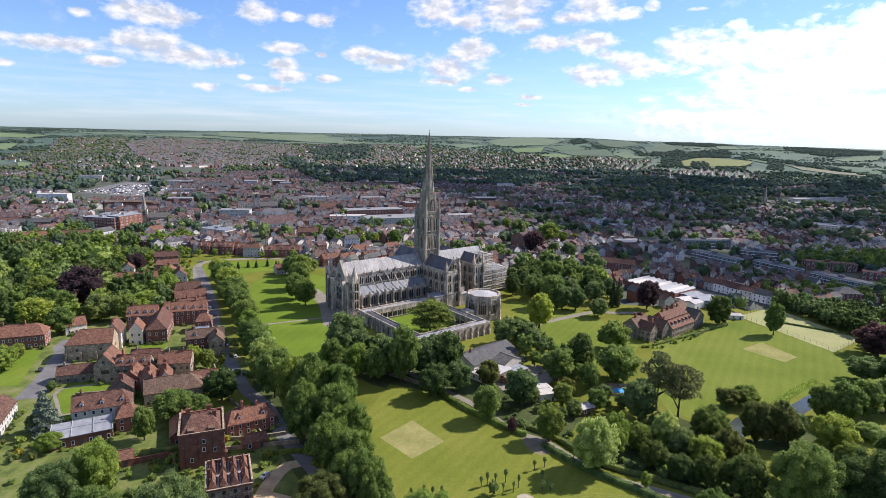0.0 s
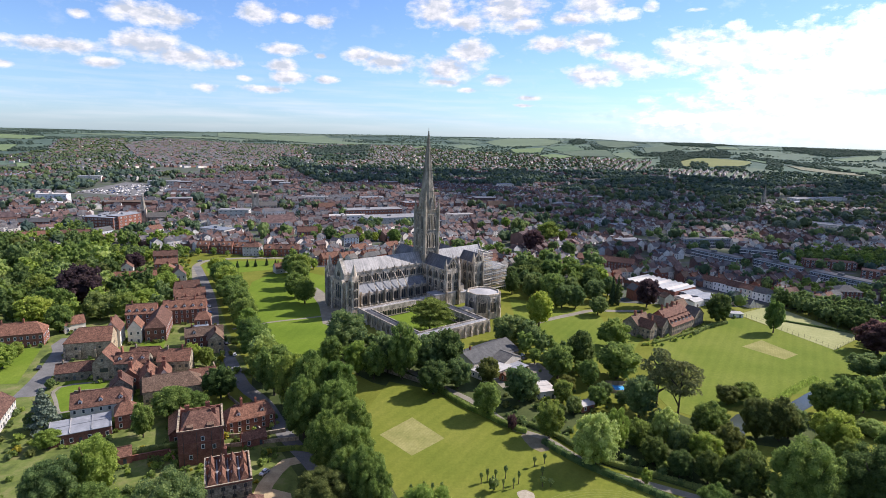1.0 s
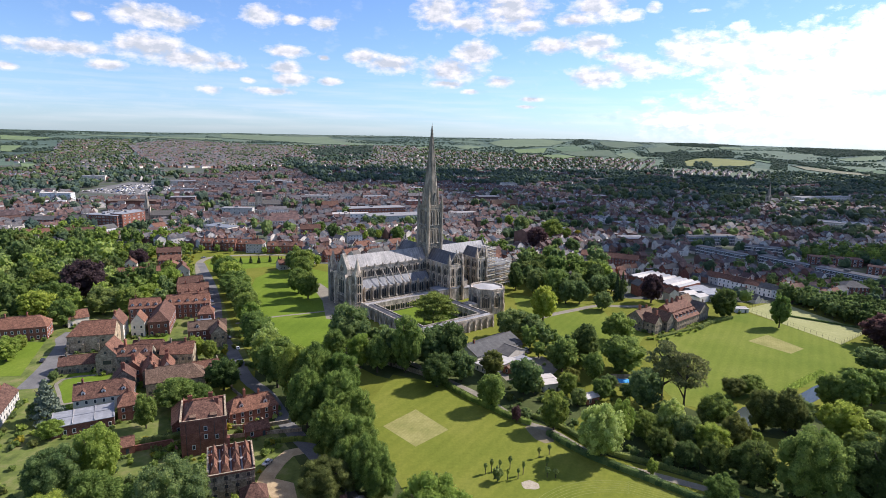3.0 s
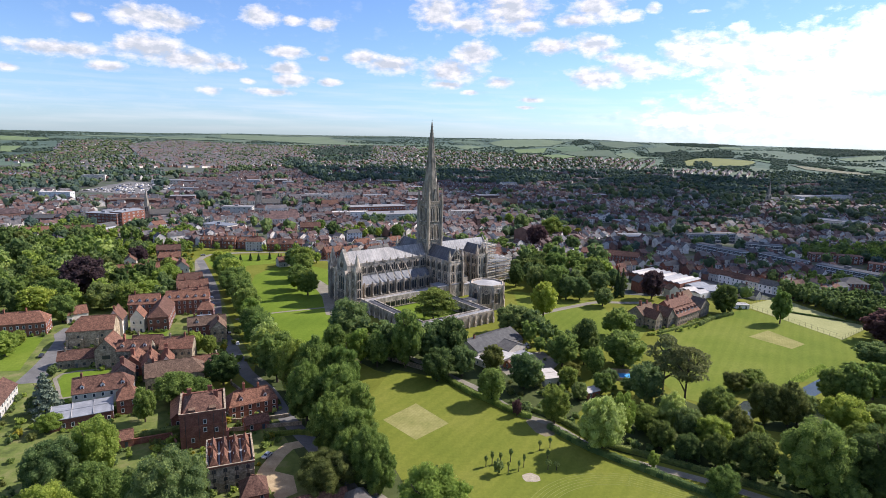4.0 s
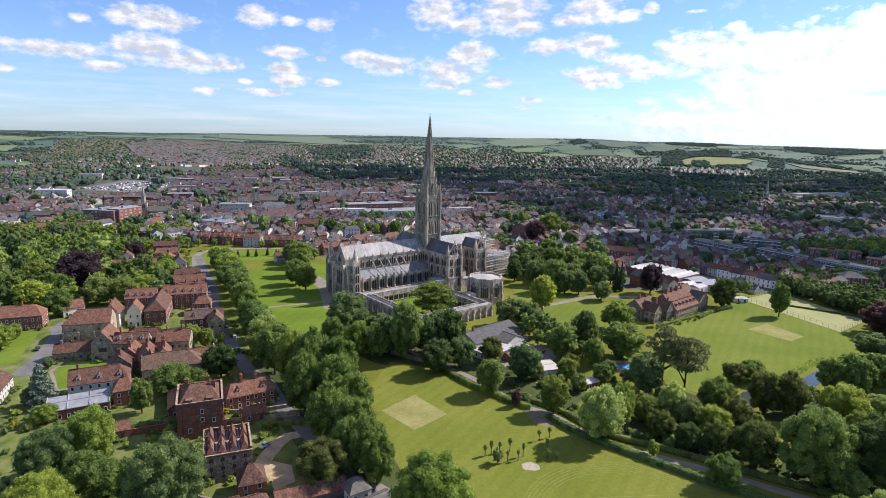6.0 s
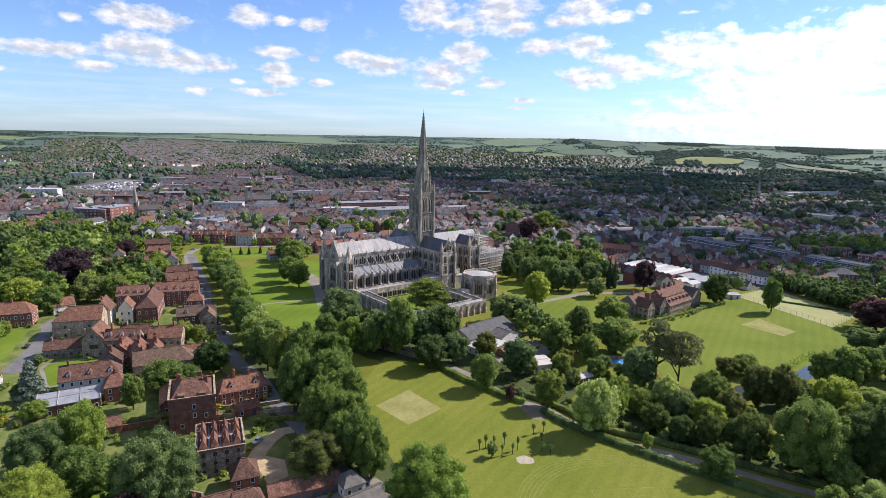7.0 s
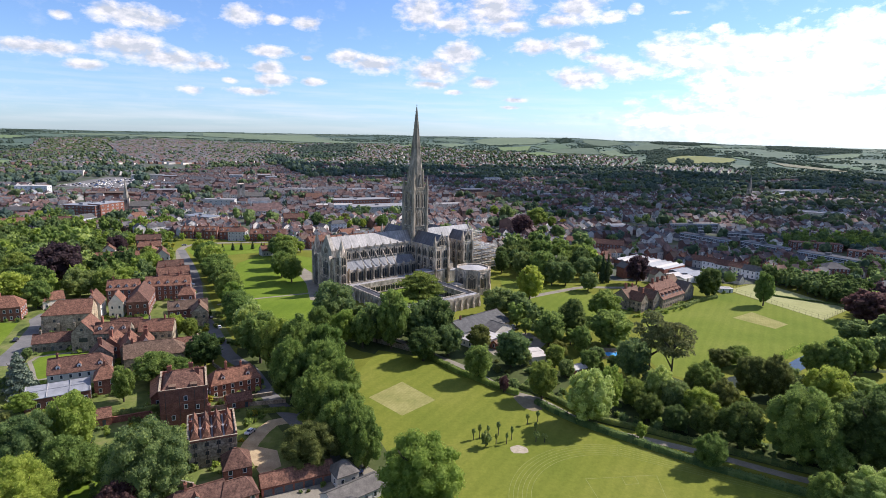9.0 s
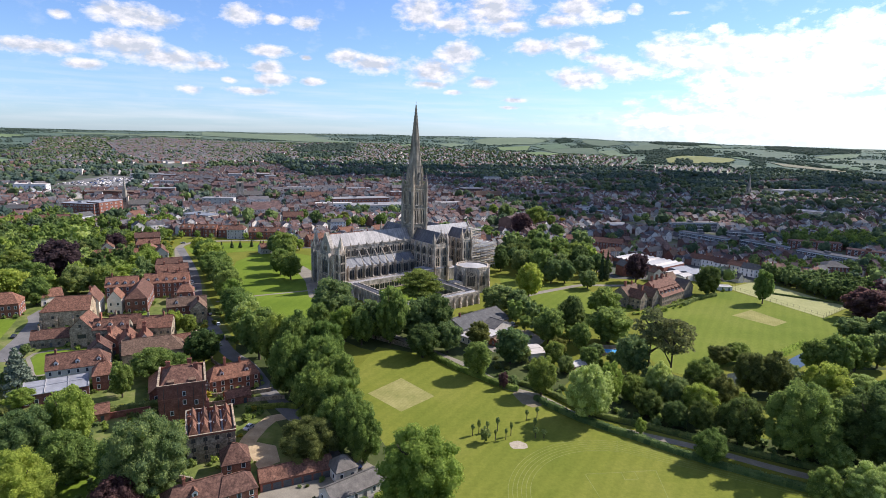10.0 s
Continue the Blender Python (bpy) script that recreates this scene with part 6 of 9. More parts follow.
def leaf_quads(rng, centres, normals, size):
    """Small crossed leaf clumps, one four-cornered blade at each centre, turned loosely outwards."""
    n = len(centres)
    d = normals + rng.normal(0, 0.8, (n, 3))
    d /= np.linalg.norm(d, axis=1)[:, None]
    t = np.cross(d, rng.normal(0, 1, (n, 3)))
    t /= np.linalg.norm(t, axis=1)[:, None]
    u = np.cross(d, t)
    s = (size * rng.uniform(0.55, 1.35, n))[:, None]
    k = rng.uniform(0.6, 1.0, n)[:, None]
    tip = d * s * 0.35
    v = np.stack([centres - t * s - tip, centres - u * s * k, centres + t * s - tip, centres + u * s * k], 1).reshape(-1, 3)
    f = [(4 * i, 4 * i + 1, 4 * i + 2, 4 * i + 3) for i in range(n)]
    return v, f


def crown_mesh(name, seed, lobes, leaves, size, tall=2.6, core=0.82):
    """lobes: rows of centre and radii; leaf clumps lie over the lobes, above a dark ragged core. tall: height over radius, in which leaves are square."""
    rng = np.random.default_rng(seed)
    b = Builder()
    lobes = np.array(lobes)
    area = lobes[:, 3] * lobes[:, 4]
    share = np.maximum(1, (leaves * area / area.sum()).astype(int))
    for (x, y, z, rx, rz), n in zip(lobes, share):
        v, f = ICO1 if rx > 0.5 else ICO0
        jig = 1 + rng.normal(0, 0.10, (len(v), 1))
        b.mesh_of(v * jig * np.array([rx, rx, rz]) * core + np.array([x, y, z]), f)
        p = rng.normal(0, 1, (n, 3))
        p[:, 2] = np.where(p[:, 2] < -0.5, -p[:, 2] * 0.6, p[:, 2])
        p /= np.linalg.norm(p, axis=1)[:, None]
        c = p * rng.uniform(0.76, 1.16, (n, 1)) * np.array([rx, rx, rz]) + np.array([x, y, z])
        inside = np.zeros(n, bool)
        for (x2, y2, z2, rx2, rz2) in lobes:
            q = (c - np.array([x2, y2, z2])) / np.array([rx2, rx2, rz2])
            inside |= (q ** 2).sum(1) < 0.55
        c, p = c[~inside], p[~inside]
        stretch = np.array([1, 1, tall])
        v, f = leaf_quads(rng, c * stretch, p / stretch / np.linalg.norm(p / stretch, axis=1)[:, None], size)
        b.mesh_of(v / stretch, f)
    return b.done(name, LEAVES["g"])


def round_lobes(seed, n=30, low=0.10, wide=0.70, small=0.28):
    """Lobes set over an egg-shaped crown, uneven in size, round a full core."""
    rng = np.random.default_rng(seed)
    mid, half = (1 + low) / 2 - 0.02, (1 - low) / 2 - 0.10
    out = [(0, 0, mid, wide * 0.92, half * 0.95)]
    for i in range(n):
        t = 1 - 2 * (i + 0.5) / n
        ring = math.sqrt(1 - t * t)
        a = i * 2.39996 + rng.uniform(-0.4, 0.4)
        k = rng.uniform(0.82, 1.12)
        lr = rng.uniform(0.75, 1.3) * small
        zz = mid + half * t * k
        out.append((wide * ring * k * math.cos(a), wide * ring * k * math.sin(a), max(low + 0.06, zz), lr, lr * rng.uniform(0.38, 0.52)))
    return out


def tall_lobes(seed):
    return round_lobes(seed, 52, 0.06, 0.70, 0.22)


def cone_lobes(seed, n=34, slim=1.0):
    rng = np.random.default_rng(seed)
    out = []
    for i in range(n):
        t = i / n
        z = 0.06 + 0.9 * t
        rr = (1 - t) * 0.74 * slim
        lr = (0.10 + 0.26 * (1 - t)) * slim
        out.append((rr * math.cos(i * 2.4), rr * math.sin(i * 2.4), z, lr, 0.05 + 0.03 * (1 - t)))
    return out + [(0, 0, 0.4, 0.4 * slim, 0.36)]


def tier_lobes(seed, tiers, n=9):
    """Flat layered plates of foliage, as on a cedar or an old pine."""
    rng = np.random.default_rng(seed)
    out = []
    for z, r in tiers:
        for i in range(n):
            a = rng.uniform(0, 6.28)
            rr = r * math.sqrt(rng.uniform(0.02, 1)) * 0.72
            lr = rng.uniform(0.15, 0.30) * (0.6 + 0.5 * r)
            out.append((rr * math.cos(a), rr * math.sin(a), z + rng.uniform(-0.03, 0.03), lr, 0.036))
    return out


CROWNS = {
    "round": [crown_mesh("crown", 11 + s, round_lobes(11 + s, 46, 0.08, 0.74, 0.22), 2600, 0.058, 2.3) for s in range(6)],
    "fine": [crown_mesh("crown", 81 + s, round_lobes(81 + s, 64, 0.05, 0.78, 0.19), 6800, 0.037, 2.3) for s in range(5)],
    "near": [crown_mesh("crown", 91 + s, round_lobes(91 + s, 90, 0.04, 0.80, 0.165), 17000, 0.0245, 2.3, 0.84) for s in range(3)],
    "tall": [crown_mesh("crown", 31 + s, tall_lobes(31 + s), 3500, 0.053, 3.0) for s in range(4)],
    "spruce": [crown_mesh("crown", 51, cone_lobes(51), 2600, 0.065)],
    "cypress": [crown_mesh("crown", 52, [(0, 0, 0.1 + 0.09 * i, 0.9 - 0.085 * i, 0.12) for i in range(10)], 700, 0.22, 9.0)],
    "cedar": [crown_mesh("crown", 53, tier_lobes(53, ((0.36, 0.85), (0.47, 1.02), (0.58, 1.06), (0.69, 1.0), (0.79, 0.85), (0.88, 0.62), (0.95, 0.35)), 17), 6500, 0.040, 1.6, 0.6)],
    "pine": [crown_mesh("crown", 54 + s, tier_lobes(54 + s, ((0.46, 0.55), (0.55, 0.92), (0.64, 1.05), (0.73, 0.95), (0.83, 0.75), (0.92, 0.45)), 8), 4200, 0.044, 2.5, 0.35) for s in range(2)],
    "bush": [crown_mesh("crown", 71 + s, round_lobes(71 + s, 4, 0.02), 56, 0.30, 1.4) for s in range(4)],
    "light": [crown_mesh("crown", 61 + s, round_lobes(61 + s, 13), 160, 0.165, 2.3, 0.84) for s in range(4)],
}


def trunk_mesh(seed, top, spread):
    """A tapered trunk with limbs that fork into the crown."""
    rng = random.Random(seed)
    b = Builder()
    b.tube((0, 0, -0.02), (0.01, 0, 0.16), 0.075, 0.052, 7)
    b.tube((0.01, 0, 0.16), (0.0, 0.015, top), 0.052, 0.012, 6)
    for i in range(7):
        a = i * 2.4 + rng.uniform(-0.3, 0.3)
        z = 0.18 + (top - 0.28) * i / 7
        e = (spread * math.cos(a), spread * math.sin(a), z + rng.uniform(0.1, 0.2))
        b.tube((0, 0, z), e, 0.03, 0.012, 5)
        b.tube(e, (e[0] * 1.25, e[1] * 1.25, e[2] + 0.1), 0.012, 0.005, 4)
    return b.done("trunk", BARK)


TRUNKS = [trunk_mesh(3, 0.8, 0.5), trunk_mesh(4, 0.85, 0.45)]
PINE_TRUNK = trunk_mesh(6, 0.92, 0.55)
TREE_KINDS = {
    "g": ("round", "broadleaf tree with a full mid-green summer crown", "tree"),
    "d": ("round", "broadleaf tree with a dense dark green crown", "tree"),
    "a": ("tall", "tall lime tree of the avenue in full leaf", "lime tree"),
    "l": ("round", "broadleaf tree with a bright yellow-green crown", "tree"),
    "w": ("tall", "tall pale grey-green tree in full leaf", "tree"),
    "p": ("round", "copper beech with a dark purple crown", "copper beech"),
    "o": ("round", "olive green tinted broad tree beside the houses", "tree"),
    "b": ("spruce", "blue-grey spruce with drooping branches", "spruce"),
    "c": ("cedar", "spreading cedar with flat layered plates of needles", "cedar"),
    "n": ("pine", "tall old pine with a bare trunk and a flat ragged crown", "pine"),
    "s": ("cypress", "slim dark upright cypress in a garden", "cypress"),
    "k": ("round", "broadleaf tree with a deep green shady crown", "tree"),
    "y": ("round", "golden-leaved shrub in a garden bed", "shrub"),
}
tree_count = [0]


def tree(x, y, h, r, kind, group="", light=False, z=0.0):
    shape, label, category = TREE_KINDS[kind]
    i = tree_count[0]
    tree_count[0] += 1
    shape = "light" if light and shape in ("round", "tall") else shape
    if y < 232 and r > 4.5 and shape in ("round", "tall"):
        shape = "near" if r > 8.5 and y < 195 else "fine"
    crowns = CROWNS[shape]
    t = thing("shrub" if h < 7 else "tree", label, category, pose(x, y, z, 0, 0, (i * 77) % 360) @ Matrix.Diagonal((r, r, h, 1)), group)
    tm = PINE_TRUNK if shape == "pine" else TRUNKS[i % 2]
    trunk = part("trunk", tm, t)
    wide = 0.7 if shape in ("pine", "cedar") else 1.0
    trunk.scale = (wide, wide, 1)
    c = part("crown", crowns[i % len(crowns)], t)
    c.material_slots[0].link = "OBJECT"
    c.material_slots[0].material = LEAVES[kind]
    return t


PLANTED = []


def plant(rows, group=""):
    for x, y, h, r, kind in rows:
        tree(x, y, h, r, kind, group)
        PLANTED.append((x, y, r))


plant([
    (-108, 130, 21.4, 9.3, "l"),
    (-124, 155, 20.0, 9.0, "d"),
    (-117, 165, 23.0, 8.0, "l"),
    (-107, 148, 17.0, 8.1, "g"),
    (-80, 142, 26.6, 10.8, "d"),
    (-90, 146, 17.5, 7.2, "g"),
    (-83, 131, 14.5, 6.5, "p"),
    (-122, 203, 14.9, 4.5, "g"),
    (-118, 220, 14.0, 9.5, "g"),
    (-110, 222, 10.9, 6.4, "g"),
    (-106, 239, 15.7, 7.7, "k"),
    (-135, 274, 12.4, 5.1, "l"),
    (-128, 273, 11.2, 4.3, "g"),
    (-164, 206, 17.8, 6.8, "b"),
    (-226, 261, 13.0, 7.5, "l"),
    (-230, 276, 8.5, 4.0, "g"),
    (-187, 241, 5.0, 2.6, "d"),
    (-168, 204, 8.5, 2.8, "d"),
    (-153, 193, 7.5, 5.2, "l"),
    (-116, 150, 5.0, 3.3, "l"),
    (-104, 152, 6.1, 3.8, "g"),
], "trees of the house gardens")
plant([
    (-255, 322, 19.4, 10.9, "l"),
    (-252, 338, 20.6, 10.4, "g"),
    (-233, 313, 17.3, 8.1, "g"),
    (-254, 365, 29.6, 15.7, "p"),
    (-274, 465, 15.7, 8.4, "p"),
    (-225, 338, 18.5, 10.4, "d"),
    (-210, 342, 18.0, 8.8, "g"),
    (-209, 363, 14.1, 11.5, "l"),
    (-213, 399, 17.4, 9.7, "l"),
    (-281, 362, 22.7, 11.1, "g"),
], "trees of the house gardens")
plant([
    (-196, 452, 17.0, 9.2, "l"),
    (-183, 429, 19.8, 10.7, "g"),
    (-170, 405, 22.5, 10.6, "l"),
    (-160, 386, 19.4, 12.1, "g"),
    (-150, 368, 19.3, 9.0, "g"),
    (-140, 351, 20.7, 8.9, "g"),
    (-131, 334, 20.2, 9.0, "g"),
    (-122, 316, 18.3, 7.7, "l"),
    (-114, 301, 18.3, 9.2, "g"),
    (-106, 286, 18.5, 8.8, "g"),
    (-97, 271, 20.8, 8.7, "w"),
    (-90, 258, 22.4, 10.0, "g"),
    (-83, 244, 24.8, 9.0, "g"),
    (-233, 436, 13.0, 6.5, "g"),
    (-219, 440, 10.5, 4.6, "l"),
    (-243, 460, 8.5, 4.6, "d"),
    (-249, 482, 7.0, 4.2, "g"),
    (-262, 512, 8.0, 4.6, "d"),
    (-268, 532, 7.0, 4.0, "g"),
], "trees of the close")
plant([
    (-72, 234, 26.1, 8.5, "a"),
    (-62, 231, 28.8, 9.2, "a"),
    (-50, 229, 26.4, 8.3, "a"),
    (-59, 207, 26.5, 8.3, "a"),
    (-47, 208, 26.6, 9.4, "a"),
    (-38, 198, 24.0, 8.4, "a"),
    (-45, 187, 23.8, 8.1, "a"),
    (-35, 181, 22.4, 7.9, "a"),
    (-28, 168, 21.0, 7.6, "a"),
    (-35, 172, 18.9, 6.6, "a"),
    (-24, 164, 18.4, 6.2, "a"),
], "lime avenue")
plant([
    (-40.5, 163, 15.5, 9.5, "o"),
    (-5, 140, 26.0, 11.8, "l"),
    (-131, 457, 22.0, 10.5, "g"),
    (-142, 470, 17.0, 8.5, "d"),
    (-124, 428, 23.0, 9.5, "g"),
    (-119, 402, 20.0, 8.5, "g"),
    (-108, 388, 20.0, 8.6, "g"),
    (-60, 296, 26.0, 12.4, "d"),
    (-64, 280, 17.2, 6.6, "g"),
    (-49, 270, 19.0, 7.3, "l"),
    (-40, 266, 19.2, 7.1, "g"),
    (-26, 267, 31.5, 8.5, "g"),
    (-34, 274, 21.2, 7.1, "d"),
    (-13, 276, 22.3, 10.2, "d"),
    (-4, 277, 24.5, 9.1, "k"),
    (-9.5, 252.2, 16.6, 8.6, "k"),
    (2, 259, 16.1, 7.0, "d"),
    (-16, 337, 21.5, 16.0, "c"),
    (15, 232, 16.8, 6.7, "g"),
], "trees by the cloister")
plant([
    (17, 266, 13.8, 6.3, "o"),
    (31, 248, 17.6, 8.5, "d"),
    (40, 216, 17.2, 6.2, "g"),
    (54, 196, 22.4, 9.0, "w"),
    (64, 207, 19.5, 5.0, "l"),
    (75, 212, 12.4, 5.8, "g"),
    (70, 186.5, 6.6, 2.1, "l"),
    (87, 169.5, 12.2, 5.6, "g"),
    (110, 149, 12.5, 5.0, "g"),
    (25, 221, 7.6, 2.2, "p"),
], "trees of the school field")
plant([
    (54, 357, 25.0, 9.4, "l"),
    (76, 400, 19.5, 8.5, "d"),
    (86, 401, 17.5, 7.3, "d"),
    (69, 405, 25.1, 9.8, "g"),
    (99, 387, 13.7, 7.0, "d"),
    (115, 412, 22.6, 2.3, "s"),
    (119, 413, 22.6, 2.3, "s"),
    (140, 410, 22.9, 8.7, "p"),
    (67, 291, 21.1, 8.3, "k"),
    (84, 279, 19.5, 12.3, "g"),
    (93, 323, 17.8, 9.9, "g"),
    (53, 276, 19.3, 8.5, "g"),
    (67, 267, 15.0, 5.5, "g"),
    (31, 324, 17.8, 10.3, "d"),
    (42, 320, 16.0, 8.2, "d"),
    (179, 380, 21.4, 9.2, "k"),
], "trees of the palace gardens")
plant([
    (207, 362, 22.7, 6.6, "g"),
    (129, 254, 9.9, 5.8, "o"),
    (139, 257, 10.6, 6.8, "g"),
    (101, 240, 27.0, 11.0, "n"),
    (94, 248, 28.5, 10.0, "n"),
    (83, 238, 19.5, 8.1, "d"),
], "trees of the palace gardens")
plant([
    (75, 214, 11.2, 5.9, "g"),
    (86, 214, 16.4, 5.8, "w"),
    (89, 206, 14.7, 5.5, "d"),
    (105, 226, 8.7, 4.9, "d"),
    (109, 226, 14.7, 7.4, "g"),
    (96, 200, 14.8, 7.0, "l"),
    (106, 203, 16.5, 6.0, "o"),
    (103, 183, 17.6, 7.7, "k"),
    (127, 223, 19.5, 7.3, "o"),
    (136, 222, 20.0, 7.0, "o"),
    (141, 224, 15.3, 6.4, "d"),
    (169, 247, 16.9, 7.2, "g"),
    (177, 244, 19.7, 8.0, "g"),
    (190, 251, 18.6, 7.5, "g"),
    (204, 256, 18.5, 7.5, "d"),
    (218, 293, 13.6, 9.0, "d"),
    (230, 286, 18.7, 9.5, "d"),
], "riverside trees")
plant([
    (154, 216, 17.9, 8.6, "l"),
    (117, 172, 29.0, 11.4, "g"),
    (124, 166, 12.0, 5.6, "w"),
    (138, 170, 27.4, 13.0, "k"),
    (179, 230, 7.1, 6.5, "w"),
    (152, 203, 12.8, 5.4, "g"),
    (143, 186, 17.1, 7.0, "k"),
    (173, 208, 15.0, 7.6, "g"),
    (84, 192, 11.0, 5.2, "k"),
    (93, 189, 13.0, 5.6, "k"),
    (77, 200, 11.5, 5.2, "k"),
    (163, 186, 19.0, 9.0, "k"),
    (158, 160, 18.0, 8.0, "g"),
    (122, 145, 15.7, 8.6, "w"),
    (252, 331, 20.9, 13.8, "p"),
    (79, 249, 7.0, 4.2, "d"),
    (71, 254, 9.0, 4.0, "d"),
    (36, 249, 10.0, 4.4, "d"),
    (51, 249, 11.5, 5.0, "g"),
], "riverside trees")
plant([
    (55, 259, 9.5, 4.4, "o"),
    (66, 246, 10.5, 4.8, "g"),
    (54, 238, 9.0, 4.2, "d"),
    (88, 227, 10.0, 4.6, "d"),
    (116, 207, 8.0, 3.6, "g"),
], "riverside trees")

plant([
    (79, 598, 26, 12.6, "p"),
    (104, 660, 26, 14, "g"),
    (72, 701, 23.3, 10.1, "d"),
    (61, 761, 15.5, 6.7, "l"),
    (48, 762, 11.8, 5.1, "d"),
    (28, 718, 14.5, 6.3, "d"),
    (7, 744, 9.7, 4.2, "l"),
    (67, 495, 17, 7.4, "g"),
    (78, 468, 22.3, 9.7, "g"),
    (55, 470, 16.1, 7, "d"),
    (99, 587, 16.2, 7, "d"),
    (121, 660, 15.1, 6.6, "l"),
    (136, 669, 12.1, 5.2, "y"),
    (111, 573, 18.8, 8.2, "d"),
    (116, 540, 9, 3.1, "g"),
    (109, 470, 18.9, 8.2, "g"),
], "trees round the cathedral")
plant([
    (-164, 643, 16.6, 7.2, "g"),
    (-142, 616, 18.9, 8.2, "d"),
    (-131, 640, 13.1, 5.7, "d"),
    (-118, 656, 13.4, 5.8, "o"),
    (-95, 632, 11.2, 4.9, "l"),
    (-71, 618, 18.6, 8.1, "g"),
    (-64, 668, 11.8, 5.2, "g"),
    (-144, 554, 9, 3.8, "g"),
    (-131, 602, 10.8, 4.7, "d"),
], "trees round the cathedral")


STAND = {}
# keep the wood off the houses that stand in it
PLANTED += [(-248, 417, 22.0), (-222, 436, 15.0), (-236, 446, 13.0), (-250, 470, 16.0), (-275, 455, 12.0), (-266, 500, 16.0), (-198, 398, 12.0), (-186, 378, 12.0)]


def scatter(poly, spacing, kinds, hmin, hmax, seed, group, light=True, clear=0.75):
    """Fill an outline with trees that keep clear of one another; a far stand becomes one mass of trees."""
    rng = random.Random(seed)
    xs, ys = [p[0] for p in poly], [p[1] for p in poly]
    tries = int((max(xs) - min(xs)) * (max(ys) - min(ys)) / spacing ** 2 * 6)
    for _ in range(tries):
        x, y = rng.uniform(min(xs), max(xs)), rng.uniform(min(ys), max(ys))
        if not in_poly(x, y, poly):
            continue
        h = rng.uniform(hmin, hmax)
        r = h * rng.uniform(0.36, 0.50)
        if any((x - a) ** 2 + (y - b) ** 2 < (clear * (r + c)) ** 2 for a, b, c in PLANTED):
            continue
        kind = rng.choice(kinds)
        if light:
            STAND.setdefault(kind, []).append((x, y, 0.0, h, r, rng.uniform(0, 6.28)))
        else:
            tree(x, y, h, r, kind, group)
        PLANTED.append((x, y, r))


def stand(name, label, rows_by_kind, source="light"):
    """A wood as one mesh: lobed leafy crowns and their trunks, each turned and sized on its own."""
    shapes = []
    for me in CROWNS[source]:
        shapes.append((np.array([p.co[:] for p in me.vertices]), [tuple(p.vertices) for p in me.polygons]))
    b = Builder()
    mats = []
    for slot, (kind, rows) in enumerate(rows_by_kind.items()):
        mats.append(LEAVES[kind])
        for i, (x, y, z, h, r, a) in enumerate(rows):
            v, f = shapes[i % len(shapes)]
            c, s = math.cos(a), math.sin(a)
            w = np.stack([x + r * (v[:, 0] * c - v[:, 1] * s), y + r * (v[:, 0] * s + v[:, 1] * c), z + h * v[:, 2]], 1)
            b.mesh_of(w.tolist(), f, slot)
            b.tube((x, y, z - 0.3), (x, y, z + h * 0.5), 0.35, 0.2, 5, len(rows_by_kind))
    tagged(new(name, b.done(name, *mats, BARK)), label, "trees", kind="stuff")


PLANTED += [(158, 252, 11.0), (170, 261, 11.0), (183, 271, 11.0), (127, 238, 9.0), (145, 245, 9.0), (128, 194, 7.0), (160, 240, 9.0), (155, 232, 8.0), (168, 250, 8.0), (121, 220, 6.0), (118, 208, 5.0), (175, 215, 14.0)]
scatter([(195, 205), (260, 180), (300, 230), (270, 275), (215, 262)], 14, "dgdggl", 12, 19, 6, "riverside trees", False, 0.84)
scatter([(-420, 330), (-300, 300), (-255, 318), (-190, 352), (-200, 395), (-240, 400), (-300, 470), (-420, 520), (-560, 500), (-560, 360)], 16, "gkkdlkwogkdg", 13, 23, 7, "trees of the west gardens", True, 0.66)
scatter([(264, 366), (302, 396), (292, 414), (250, 440), (242, 430)], 6, "kkkd", 10, 14, 8, "trees behind the sports court", True, 0.5)
scatter([(270, 300), (330, 300), (330, 355), (290, 390), (266, 362)], 10, "dgp", 13, 20, 9, "trees behind the sports court")
scatter([(40, 425), (70, 410), (110, 420), (135, 425), (110, 460), (60, 490), (40, 460)], 12, "kdkgkd", 13, 21, 10, "trees of the palace gardens", False, 0.72)
scatter([(20, 325), (40, 300), (65, 255), (80, 275), (70, 300), (50, 335)], 9, "dgdg", 8, 14, 12, "trees of the palace gardens")
scatter([(-38, 262), (-72, 300), (-66, 318), (-40, 300), (-10, 285), (0, 262), (-15, 262)], 8, "dggd", 9, 15, 13, "trees by the cloister")
scatter([(80, 470), (120, 460), (130, 500), (100, 512), (60, 520), (50, 500)], 10, "gdgdlpg", 14, 24, 15, "trees east of the cathedral", True)
scatter([(-60, 575), (-20, 600), (40, 590), (60, 560), (20, 570), (-30, 565)], 9, "gldg", 10, 16, 16, "trees north of the cathedral", True)
scatter([(-190, 600), (-120, 640), (-60, 660), (-70, 640), (-130, 610)], 10, "dgld", 9, 14, 17, "trees north of the cathedral", True)

scatter([(-450, 545), (-300, 562), (-290, 612), (-370, 575), (-450, 640)], 10, "gdlg", 9, 15, 18, "", True)
scatter([(-330, 470), (-262, 505), (-262, 535), (-420, 535), (-430, 510)], 10, "gdlg", 7, 13, 19, "", True)
scatter([(-640, 420), (-420, 520), (-430, 560), (-640, 520)], 13, "gdlgd", 10, 18, 20, "", True)
scatter([(240, 470), (330, 440), (420, 450), (420, 480), (300, 480)], 12, "gdd", 8, 13, 21, "", True)
scatter([(350, 590), (450, 560), (520, 600), (480, 640), (370, 630)], 12, "gldg", 9, 14, 22, "", True)

